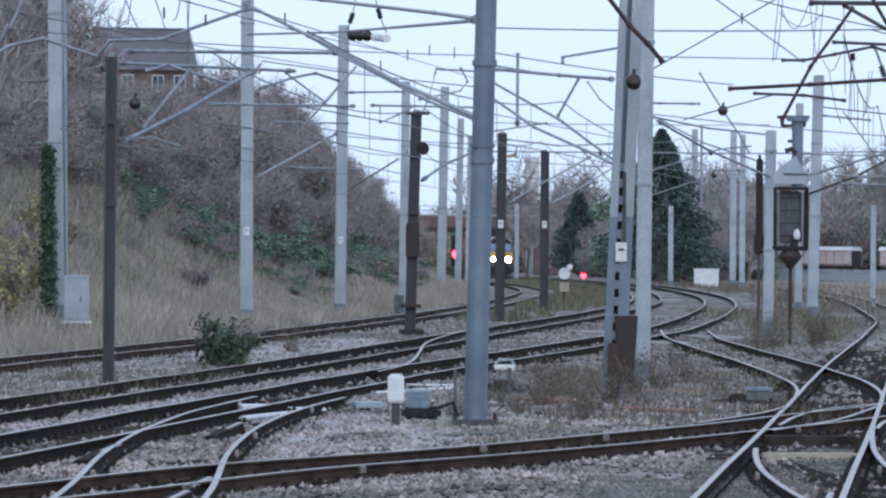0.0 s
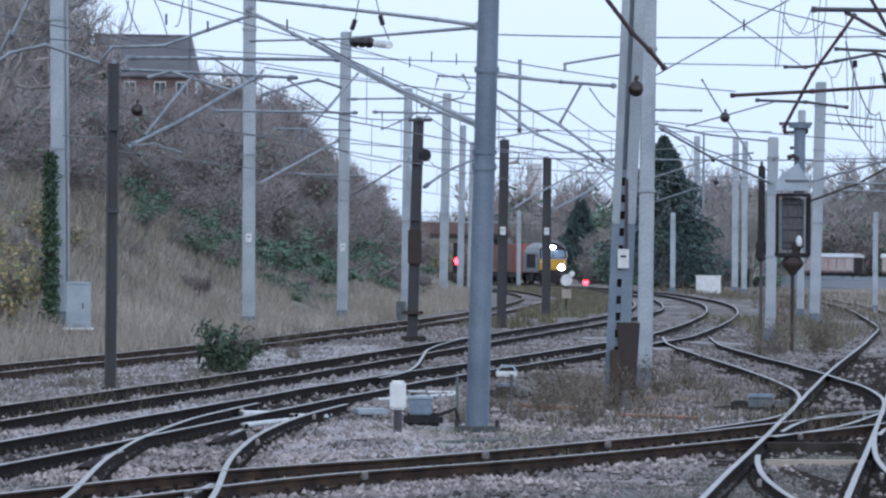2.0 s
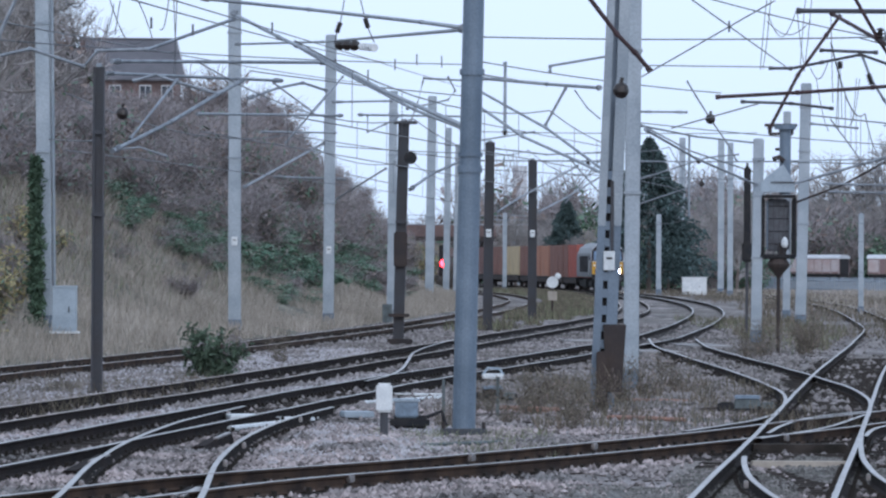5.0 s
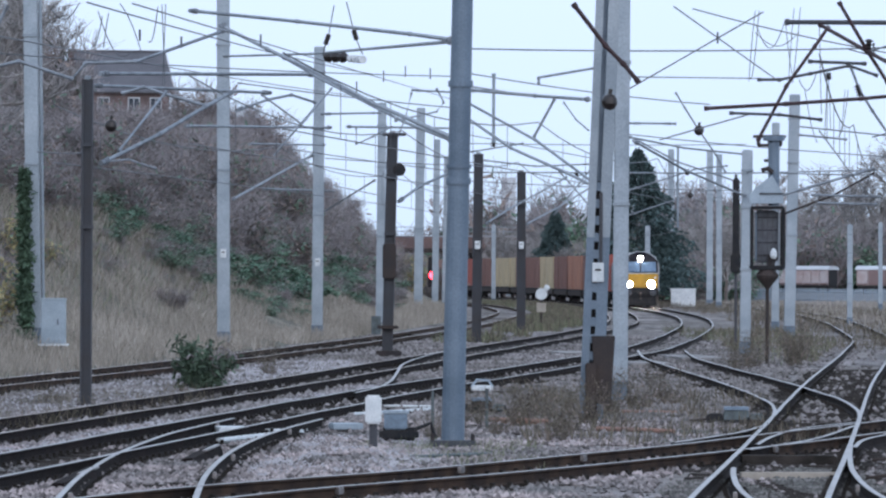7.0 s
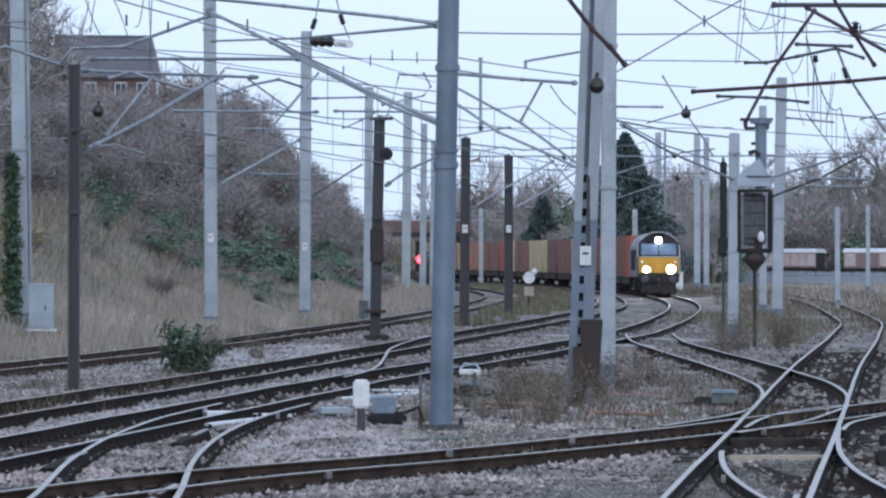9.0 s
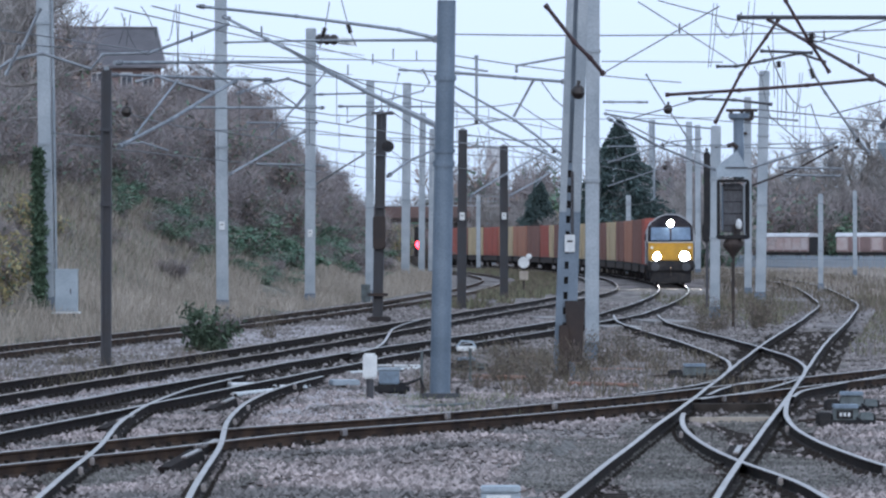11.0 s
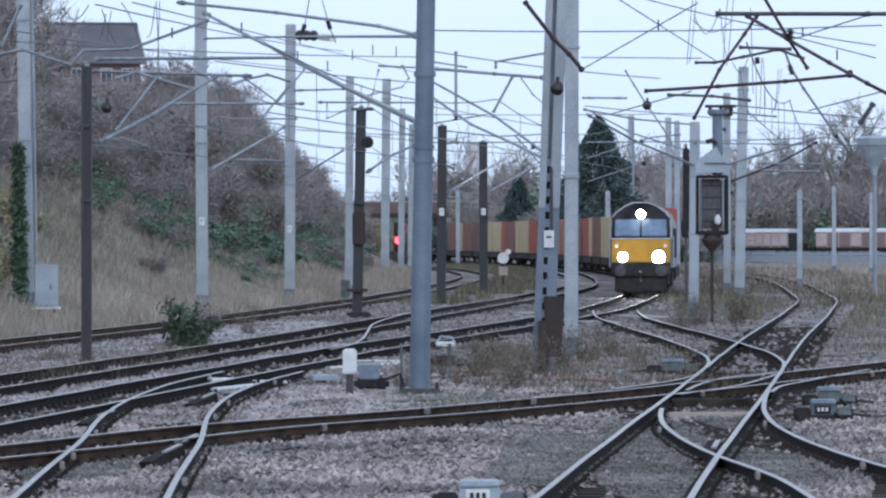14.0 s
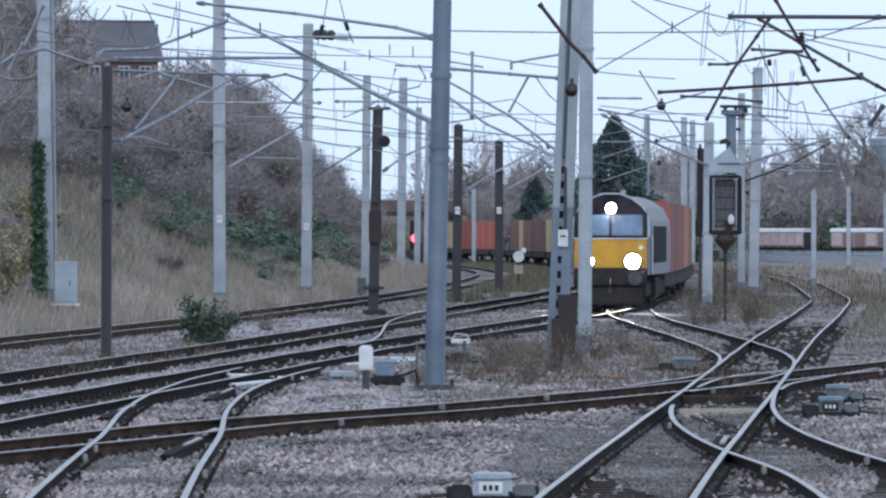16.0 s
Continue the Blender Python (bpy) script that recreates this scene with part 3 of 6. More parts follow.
def insulator(p, q, r=0.11, n=6, label="ribbed brown porcelain insulator", mat="porcelain"):
    p, q = Vector(p), Vector(q)
    L = (q - p).length
    prof = [(0.03, 0)]
    for i in range(n):
        z = L * (i + 0.2) / n
        prof += [(0.045, z), (r, z + L * 0.3 / n), (r * 0.9, z + L * 0.42 / n), (0.045, z + L * 0.6 / n)]
    prof.append((0.03, L))
    bm = lathe(prof, 10)
    bmesh.ops.transform(bm, matrix=Matrix.Translation(p) @ (q - p).to_track_quat("Z", "Y").to_matrix().to_4x4(), verts=bm.verts)
    return tagged(part("insulator", bm, M[mat]), label, "insulator", "insulators")


def dropper(p, h=0.35):
    return tagged(part("dropper", tube([p, (p[0], p[1], p[2] - h)], 0.02, 4), M["wire"]), "short dark dropper clip on a wire", "dropper", "droppers")


def catenary(line, shift, y0, y1, span, top=6.35, contact=5.0):
    """Contact and messenger wires over one track, with droppers, from support to support."""
    y = y0
    while y < y1:
        z = min(y + span, y1)
        pa, pb = (spline(line, y) + shift, y), (spline(line, z) + shift, z)
        wire([(*pa, contact), (*pb, contact)], 0.013)
        wire([(*pa, top), (*pb, top)], 0.015, sag=0.5)
        for k in range(1, 6):
            u = k / 6
            zt = top - 0.5 * 4 * u * (1 - u)
            q = (pa[0] + (pb[0] - pa[0]) * u, pa[1] + (pb[1] - pa[1]) * u)
            tagged(part("dropper", tube([(*q, zt), (*q, contact)], 0.007, 4), M["wire"]), "thin vertical dropper wire", "dropper", "droppers")
        y = z


catenary(LINE_FAR, 0.1, 170, 420, 55)
catenary(LINE_UP, -0.1, 145, 480, 55)
catenary(LINE_DOWN, 0.1, 130, 560, 58)
catenary(LINE_YARD, 0.0, 130, 430, 60)

# arms beside the cutting and between the left masts
arm([(-10.07, 150.00, 6.44), (-9.82, 150.00, 6.61), (-9.11, 150.00, 6.77), (-8.02, 150.00, 6.41), (-7.74, 150.00, 6.74), (-6.71, 150.00, 6.77), (-5.00, 152.00, 7.47), (-4.97, 152.00, 7.63)], 0.035)
arm([(-7.77, 120.00, 6.07), (-7.44, 120.00, 6.79)], 0.03)
arm([(-8.06, 120.00, 5.60), (-7.81, 120.00, 6.10)], 0.03)
arm([(-7.94, 160.00, 6.80), (-3.44, 170.00, 7.07)], 0.04)
arm([(-7.57, 150.00, 6.28), (-4.18, 158.00, 6.34)], 0.033)
arm([(-6.99, 150.00, 6.12), (-6.54, 150.00, 6.25), (-6.09, 150.00, 6.10), (-5.29, 150.00, 5.87)], 0.032)
arm([(-7.06, 143.00, 4.58), (-6.05, 146.00, 5.21), (-5.22, 148.00, 5.80), (-4.75, 150.00, 6.15)], 0.04)
arm([(-6.76, 144.00, 4.84), (-5.93, 146.00, 6.05)], 0.026)
arm([(-7.40, 150.00, 4.71), (-6.86, 150.00, 4.76), (-6.30, 150.00, 4.58)], 0.02)
arm([(-5.60, 150.00, 7.82), (-3.28, 145.00, 7.43), (-0.94, 130.00, 6.69), (-0.17, 113.00, 6.04)], 0.034)
arm([(-5.66, 170.00, 8.21), (-4.30, 160.00, 7.35), (-3.03, 150.00, 6.57), (-1.73, 140.00, 5.70), (-0.14, 113.00, 4.53)], 0.04)
arm([(-4.08, 165.00, 7.33), (-3.07, 160.00, 6.67), (-1.21, 150.00, 5.55), (-0.17, 113.00, 4.50)], 0.032)
arm([(-6.58, 200.00, 8.39), (-3.97, 190.00, 8.16), (-0.19, 114.00, 6.04)], 0.03)
arm([(-7.64, 200.00, 6.47), (-3.94, 215.00, 6.74)], 0.036)
arm([(-5.92, 190.00, 6.68), (-5.16, 192.00, 7.01), (-4.56, 193.00, 7.16), (-3.97, 194.00, 6.99)], 0.036)
arm([(-5.27, 190.00, 7.09), (-4.22, 190.00, 6.32), (-3.49, 192.00, 7.30)], 0.026)
arm([(-5.21, 200.00, 5.67), (-4.09, 200.00, 6.99)], 0.026)
arm([(-7.77, 280.00, 5.67), (-5.01, 280.00, 5.59)], 0.04)
arm([(-8.35, 262.00, 5.08), (-5.85, 280.00, 6.99)], 0.045)
arm([(-6.33, 330.00, 5.24), (-3.82, 310.00, 6.40)], 0.04)
arm([(-6.78, 230.00, 6.52), (-4.61, 240.00, 6.67)], 0.03)
arm([(-4.41, 225.00, 7.36), (-2.79, 226.00, 7.42), (-2.59, 226.00, 7.42)], 0.03)
arm([(-3.60, 225.00, 6.97), (-0.19, 240.00, 7.23)], 0.034)
arm([(-3.33, 225.00, 6.97), (-3.33, 225.00, 6.43), (-2.78, 225.00, 6.68), (-2.25, 226.00, 6.99)], 0.026)
arm([(-2.01, 226.00, 4.67), (-1.35, 228.00, 5.18), (-0.28, 230.00, 5.69)], 0.045)
arm([(-2.13, 226.00, 7.18), (-0.90, 240.00, 7.78), (-0.66, 240.00, 8.09), (-0.90, 240.00, 8.54)], 0.03)
arm([(-2.50, 226.00, 5.54), (-1.93, 240.00, 7.58), (-1.73, 240.00, 8.40)], 0.028)
arm([(-1.87, 260.00, 9.00), (0.00, 260.00, 8.91)], 0.035)
insulator((-4.80, 250.00, 9.89), (-4.02, 248.00, 9.81), 0.2, 3, "dark ribbed insulator in a tension line")
insulator((-3.97, 248.00, 9.77), (-3.37, 246.00, 9.66), 0.13, 4, "dark ribbed insulator in a tension line")
for k in range(4):
    u = 0.15 + 0.22 * k
    tagged(part("insulator_disc", tube([(-3.97 + 0.6 * u, 247.7 - 2 * u, 9.77 - 0.11 * u), (-3.91 + 0.6 * u, 247.5 - 2 * u, 9.76 - 0.11 * u)], 0.135, 10), M["white"]), "white glazed disc of a tension insulator", "insulator", "insulators")
insulator((-2.66, 145.00, 7.18), (-2.73, 145.00, 6.97), 0.06, 4)
insulator((-2.14, 143.00, 7.20), (-2.08, 143.00, 7.00), 0.06, 4)
for a, b in (((-2.66, 145.0, 7.18), (-2.56, 145.0, 7.75)), ((-2.73, 145.0, 6.97), (-2.78, 145.0, 6.75)), ((-2.14, 143.0, 7.2), (-2.28, 143.0, 7.75)), ((-2.08, 143.0, 7.0), (-1.96, 143.0, 6.72))):
    wire([a, b], 0.012, "hanger_wire", label="thin hanger wire above an insulator")
# around and beyond the round mast
arm([(0.00, 200.00, 7.50), (1.99, 200.00, 7.33), (3.27, 190.00, 6.99)], 0.045)
arm([(2.50, 200.00, 7.23), (1.94, 200.00, 6.20)], 0.035)
arm([(3.03, 220.00, 7.63), (3.41, 220.00, 7.10), (3.79, 220.00, 6.78)], 0.02)
arm([(1.55, 150.00, 6.33), (1.55, 150.00, 6.47), (2.83, 150.00, 6.69), (3.42, 150.00, 6.44)], 0.025)
arm([(1.78, 118.00, 6.77), (2.30, 118.00, 6.10), (2.59, 118.00, 5.81), (2.82, 118.00, 5.53)], 0.036, "redarm", label="dark brown-red tubular registration arm")
arm([(0.00, 180.00, 6.35), (1.11, 170.00, 5.37), (2.28, 160.00, 4.65), (2.78, 150.00, 4.20)], 0.035)
arm([(0.00, 190.00, 6.96), (1.84, 185.00, 5.83), (3.33, 180.00, 4.61)], 0.035)
arm([(0.95, 230.00, 8.75), (0.95, 230.00, 6.58)], 0.05, "galv")
arm([(0.00, 260.00, 9.18), (1.47, 260.00, 8.94)], 0.03)
arm([(0.85, 276.00, 4.32), (1.82, 280.00, 4.95), (4.12, 290.00, 6.28)], 0.04)
arm([(2.64, 302.00, 4.49), (3.88, 310.00, 5.16), (5.65, 320.00, 6.26)], 0.04)
arm([(0.00, 300.00, 6.61), (5.55, 300.00, 6.61)], 0.03)
arm([(0.67, 300.00, 7.13), (2.98, 300.00, 6.87), (5.29, 300.00, 6.97)], 0.03)
arm([(4.00, 320.00, 7.21), (5.92, 320.00, 5.02)], 0.03)
arm([(5.82, 330.00, 7.22), (4.13, 330.00, 5.10)], 0.03)
arm([(0.15, 290.00, 7.27), (2.38, 290.00, 7.64)], 0.03)
for p, q in (((0.95, 230.00, 6.60), (0.95, 230.00, 6.44)), ((3.12, 200.00, 5.24), (3.12, 200.00, 5.10))):
    insulator(p, q, 0.12, 2)
# over the right-hand lines
arm([(5.70, 250.00, 7.15), (7.93, 260.00, 6.95), (10.55, 270.00, 6.89)], 0.035)
arm([(5.16, 220.00, 6.46), (6.86, 225.00, 5.66), (9.10, 234.00, 4.95)], 0.04)
arm([(6.15, 260.00, 7.27), (7.71, 260.00, 6.44), (10.50, 270.00, 5.78)], 0.03)
arm([(6.89, 300.00, 6.61), (12.50, 320.00, 6.89), (18.83, 330.00, 7.19)], 0.03)
arm([(7.58, 330.00, 6.23), (10.63, 330.00, 7.22), (12.04, 330.00, 7.36)], 0.035)
arm([(9.78, 330.00, 8.21), (9.78, 330.00, 4.54)], 0.05, "galv")
arm([(10.37, 340.00, 6.05), (7.81, 340.00, 5.18)], 0.03)
arm([(5.84, 200.00, 7.42), (6.10, 200.00, 6.99), (6.48, 200.00, 6.39), (6.96, 200.00, 5.70), (7.21, 200.00, 5.24)], 0.022)
arm([(5.01, 220.00, 7.00), (6.43, 220.00, 6.99)], 0.03)
arm([(9.98, 250.00, 4.86), (11.91, 250.00, 5.43), (14.16, 250.00, 6.08)], 0.045)
arm([(11.93, 270.00, 4.67), (13.78, 270.00, 5.37), (15.29, 270.00, 6.20)], 0.04, "rustdark")
arm([(12.49, 260.00, 5.28), (14.94, 260.00, 5.22)], 0.04)
arm([(12.72, 260.00, 4.99), (14.83, 260.00, 4.95)], 0.04)
arm([(5.72, 130.00, 6.92), (8.73, 130.00, 6.91), (9.53, 130.00, 6.91)], 0.042, "dark")
arm([(4.46, 135.00, 5.50), (5.97, 135.00, 5.59), (7.35, 135.00, 5.69), (8.65, 135.00, 5.81)], 0.034, "redarm", label="long dark brown registration tube")
arm([(8.68, 135.00, 5.78), (8.65, 135.00, 5.90)], 0.035, "redarm")
arm([(4.96, 136.00, 5.44), (5.89, 136.00, 5.41), (6.65, 136.00, 5.32)], 0.026, "dark")
arm([(5.64, 140.00, 5.01), (6.19, 140.00, 6.06), (6.73, 140.00, 6.82), (6.98, 140.00, 7.18)], 0.032, "redarm")
arm([(6.33, 130.00, 6.87), (7.06, 128.00, 6.34), (7.73, 126.00, 5.85), (8.33, 124.00, 5.41), (9.09, 124.00, 5.02)], 0.036, "redarm")
arm([(6.56, 128.00, 7.19), (7.03, 128.00, 6.38), (7.41, 128.00, 5.79)], 0.032, "redarm")
arm([(6.61, 140.00, 6.52), (7.69, 140.00, 6.48)], 0.03, "dark")
arm([(6.05, 150.00, 6.44), (6.50, 150.00, 6.44), (7.14, 150.00, 6.57), (7.92, 150.00, 6.73), (8.49, 150.00, 6.53)], 0.03, "dark")
arm([(9.04, 170.00, 7.26), (9.23, 170.00, 6.75), (9.55, 170.00, 6.24), (10.35, 170.00, 5.08), (10.65, 170.00, 4.74)], 0.03)
arm([(8.55, 130.00, 4.75), (8.81, 130.00, 5.14)], 0.045, "dark")
arm([(6.89, 150.00, 5.31), (7.86, 150.00, 5.22)], 0.02)
insulator((9.17, 170.00, 6.87), (9.25, 170.00, 6.61), 0.09, 4)
insulator((7.08, 128.00, 6.56), (7.06, 128.00, 6.30), 0.09, 4)
insulator((6.98, 140.00, 6.31), (6.99, 140.00, 6.17), 0.07, 3)
for x, y, d, r in ((1017, 154, 118, 0.13), (1162, 195, 200, 0.14), (1496, 247, 170, 0.06), (222, 192, 150, 0.13), (676, 259, 226, 0.13), (1150, 298, 300, 0.12), (1145, 262, 300, 0.1)):
    c = ((x - 784) * d / 11674, d, 2.5 + (422 - y) * d / 11674)
    bm = bmesh.new()
    bmesh.ops.create_uvsphere(bm, u_segments=14, v_segments=9, radius=r)
    for v in bm.verts:
        v.co += 0.1 * r * noise.noise_vector(v.co * 9)
    add_tube(bm, [(0, 0, r * 0.8), (0.02, 0, r * 1.6)], r * 0.25)
    bmesh.ops.translate(bm, verts=bm.verts, vec=c)
    tagged(part("tension_insulator", bm, M["porcelain"]), "round dark insulator hung in a wire", "insulator", "insulators")
# free wires between the spans
for a, b, s in (
    ((-8.26, 120.00, 6.43), (-4.21, 300.00, 9.75), 0.1), ((-11.02, 160.00, 7.30), (0.00, 190.00, 7.58), 0.1), ((-5.39, 120.00, 6.84), (0.00, 330.00, 10.19), 0.0),
    ((-5.60, 110.00, 6.48), (-3.21, 260.00, 9.56), 0.1), ((0.00, 200.00, 8.62), (13.43, 200.00, 8.74), 0.1),
    ((0.00, 230.00, 8.80), (8.48, 250.00, 8.28), 0.1), ((3.42, 150.00, 6.25), (5.73, 140.00, 7.46), 0.0), ((4.03, 140.00, 7.56), (7.37, 170.00, 6.93), 0.0),
    ((4.10, 180.00, 7.31), (7.34, 180.00, 7.28), 0.0), ((5.02, 160.00, 8.26), (10.75, 160.00, 7.08), 0.1), ((7.19, 130.00, 6.40), (8.73, 130.00, 6.89), 0.0),
    ((8.44, 160.00, 7.38), (10.75, 160.00, 6.78), 0.0), ((6.89, 150.00, 5.48), (10.07, 150.00, 5.16), 0.0),
    ((5.41, 200.00, 6.13), (7.42, 190.00, 6.60), 0.0), ((11.24, 200.00, 6.22), (13.43, 200.00, 6.78), 0.0), ((6.38, 280.00, 7.82), (20.15, 300.00, 7.18), 0.1),
    ((0.00, 300.00, 8.20), (6.29, 340.00, 7.80), 0.0), ((0.00, 320.00, 8.17), (14.06, 360.00, 8.88), 0.05), ((0.00, 360.00, 7.03), (14.84, 380.00, 6.80), 0.1),
    ((-6.33, 260.00, 6.89), (0.00, 320.00, 6.89), 0.05), ((-5.76, 300.00, 7.18), (0.00, 320.00, 7.21), 0.05), ((-7.17, 230.00, 8.45), (0.00, 250.00, 8.11), 0.05),
    ((-11.25, 192.00, 5.62), (-7.74, 150.00, 4.89), 0.02), ((-5.01, 280.00, 5.79), (-3.67, 320.00, 5.84), 0.0), ((9.14, 234.00, 5.71), (17.46, 260.00, 5.93), 0.0),
):
    wire([a, b], 0.014 if a[1] < 200 else 0.02, sag=s)
# looped jumper cables
def loop(x0, y0, x1, y1, dip, d, r=0.009):
    pts = []
    for k in range(13):
        u = k / 12
        px, py = x0 + (x1 - x0) * u, y0 + (y1 - y0) * u + dip * math.sin(math.pi * u)
        pts.append(((px - 784) * d / 11674, d, 2.5 + (422 - py) * d / 11674))
    tagged(part("jumper_cable", tube(pts, r, 5), M["wire"]), "slack looped jumper cable", "cable", "jumper cables")


for q in ((212, 20, 200, 68, 6, 120), (222, 15, 214, 70, -4, 120), (205, 12, 262, 75, 34, 120), (300, 5, 285, 60, 20, 120), (311, 0, 306, 130, 4, 130), (305, 0, 310, 128, -6, 130), (240, 0, 275, 80, -10, 120), (130, 5, 178, 0, 24, 110),
          (1250, 5, 1240, 118, -8, 150), (1256, 5, 1244, 116, 14, 150), (1252, 30, 1298, 20, 40, 150), (1298, 20, 1310, 110, 10, 150), (1312, 2, 1304, 110, -10, 150), (1322, 0, 1310, 120, 6, 150), (1250, 40, 1320, 40, 22, 150),
          (1366, 110, 1362, 210, 12, 170), (1368, 110, 1372, 195, -12, 170), (1395, 130, 1388, 200, 10, 170), (1400, 130, 1384, 205, 20, 170), (1320, 115, 1348, 105, 22, 150), (1352, 20, 1356, 170, 2, 150), (1330, 130, 1350, 215, 12, 160)):
    loop(*q)
for x, y, d in ((460, 45, 160), (560, 100, 200), (612, 118, 210), (655, 100, 220), (690, 92, 230), (730, 95, 230), (270, 40, 130), (335, 50, 140), (1000, 128, 230), (1190, 40, 150), (1440, 55, 160), (1500, 95, 160)):
    dropper(((x - 784) * d / 11674, d, 2.5 + (422 - y) * d / 11674), 18 * d / 11674)


# ---- trackside ----
def cabinet(x, y, w, h, d, label, mat="cab", z=None, legs=True):
    z0 = base_z(x, y) if z is None else z
    e = empty("equipment_cabinet", (x, y, z0), label, "equipment cabinet")
    lift = 0.35 if legs else 0.0
    if legs:
        for sx in (-1, 1):
            part("leg", box((sx * w * 0.36, 0, lift / 2), (0.09, 0.3, lift + 0.06), 0, 0.01), M["motor"], e)
        part("shelf", box((0, 0, lift), (w * 1.25, d * 1.2, 0.06), 0, 0.01), M["white"], e)
    part("body", box((0, 0, lift + 0.03 + h / 2), (w, d, h), 0, 0.02), M[mat], e)
    part("lid", box((0, 0, lift + 0.05 + h), (w * 1.07, d * 1.08, 0.07), 0, 0.02), M[mat], e)
    part("door", box((-w * 0.08, -d / 2 - 0.012, lift + 0.03 + h * 0.5), (w * 0.74, 0.024, h * 0.9), 0, 0.006), M[mat], e)
    part("handle", box((w * 0.2, -d / 2 - 0.04, lift + h * 0.52), (0.03, 0.04, 0.16), 0, 0.006), M["dark"], e)
    return e


cabinet(-11.26, 200.00, 0.66, 1.2, 0.5, "pale blue-grey lineside cabinet on a short stand")
cabinet(-3.62, 300.00, 0.4, 0.75, 0.4, "small grey lineside box by the far line", "motor", -0.2, False)


def point_machine(x, y, label, w=0.75, mat="motor", rz=0.0, sign=False, lid="bluegrey"):
    """A low electric point motor: bed, case with a pale lid, end housings, rods and a cable."""
    e = empty("point_machine", (x, y, -0.18), label, "point machine", "point machines", rz=rz)
    part("bed", box((0, 0, 0.04), (w * 1.5, 0.5, 0.1), 0, 0.015), M["black"], e)
    part("case", box((0, 0, 0.16), (w * 0.72, 0.42, 0.2), 0, 0.02, 0.96), M[mat], e)
    c = part("cover", box((0, 0, 0.285), (w * 0.7, 0.46, 0.06), 0, 0.012), M[lid], e, "pale weathered steel lid")
    part("lid_hinge", tube([(-w * 0.25, 0.24, 0.3), (w * 0.25, 0.24, 0.3)], 0.018), M["dark"], c)
    for sx in (-1, 1):
        part("end_housing", box((sx * w * 0.58, 0.02, 0.13), (w * 0.42, 0.34, 0.13), 0, 0.02, 0.92), M["motor" if sx > 0 else "black"], e)
        part("lug", box((sx * w * 0.78, -0.02, 0.1), (w * 0.12, 0.2, 0.16), 0, 0.015), M["black"], e)
        part("drive_rod", tube([(sx * w * 0.7, -0.05, 0.1), (sx * w * 1.35, -0.05, 0.07)], 0.022), M["rustdark"], e)
    part("cable", tube([(w * 0.3, -0.22, 0.12), (w * 0.5, -0.34, 0.05), (w * 0.95, -0.36, 0.02)], 0.02), M["black"], e)
    if sign:
        part("sign", box((-0.02, -0.225, 0.17), (0.24, 0.02, 0.12), 0, 0.004), M["white"] if sign == 1 else M["black"], e, "small number panel")
        for k in (-1, 0, 1):
            part("sign_mark", box((-0.02 + k * 0.06, -0.239, 0.17), (0.035, 0.008, 0.055)), M["black"] if sign == 1 else M["white"], e)
    return e


point_machine(4.80, 128.5, "grey point machine beside the crossing", 0.62)
point_machine(6.4, 102.6, "grey point machine with blue-grey end box", 0.52)
point_machine(5.83, 94.0, "grey point machine with black number panel", 0.52, "motor", 0, 2)
point_machine(0.54, 59.6, "pale grey point machine with white number panel", 0.56, "cab", 0, 1, "cab")
point_machine(0.36, 136.71, "dark point machine under the round mast", 0.55, "black")

e = empty("marker_lamp_post", (-1.28, 107.48, -0.19), "white box lamp on a short dark post", "marker post")
part("post", tube([(0, 0, 0), (0, 0, 0.5)], 0.06, 10), M["dark"], e)
part("lamp_box", box((0, 0, 0.66), (0.235, 0.2, 0.42), 0, 0.03), M["white"], e)
e = empty("equipment_box", (-1.03, 115.44, -0.19), "pale blue equipment box on black base", "equipment box")
part("base", box((0.05, 0, 0.12), (0.62, 0.35, 0.22), 0, 0.06), M["black"], e)
part("case", box((0, 0, 0.33), (0.36, 0.3, 0.26), 0, 0.02), M["bluegrey"], e)
part("lid", box((0, 0, 0.47), (0.42, 0.34, 0.05), 0, 0.01), M["cab"], e)
part("hose", tube([(0.3, -0.1, 0.2), (0.55, -0.1, 0.3), (0.62, -0.05, 0.05)], 0.035), M["black"], e)
e = empty("equipment_box", (0.38, 137.92, -0.19), "black box with white lid and cable", "equipment box")
part("lid", box((0, 0.35, 0.48), (0.4, 0.3, 0.1), 0, 0.02), M["white"], e)
part("cable", tube([(-0.2, 0.3, 0.5), (-0.1, 0.3, 0.64), (0.12, 0.3, 0.62), (0.2, 0.3, 0.5)], 0.025), M["cab"], e)
for x, y in ((738, 680), (824, 675)):
    px, py = (x - 784) * 31170 / (y - 422) / 11674, 31170 / (y - 422)
    tagged(part("stake", box((px, py, 0.15), (0.06, 0.06, 0.75), 0, 0.01, 0.8), M["motor"]), "thin weathered marker stake in weeds", "stake", "stakes")

# loose pipes, boards and worn timbers
def lying(name, a, b, r, mat, label, category):
    return tagged(part(name, tube([(a[0], a[1], -0.13), (b[0], b[1], -0.13)], r, 8), M[mat]), label, category, "loose pipes and boards")


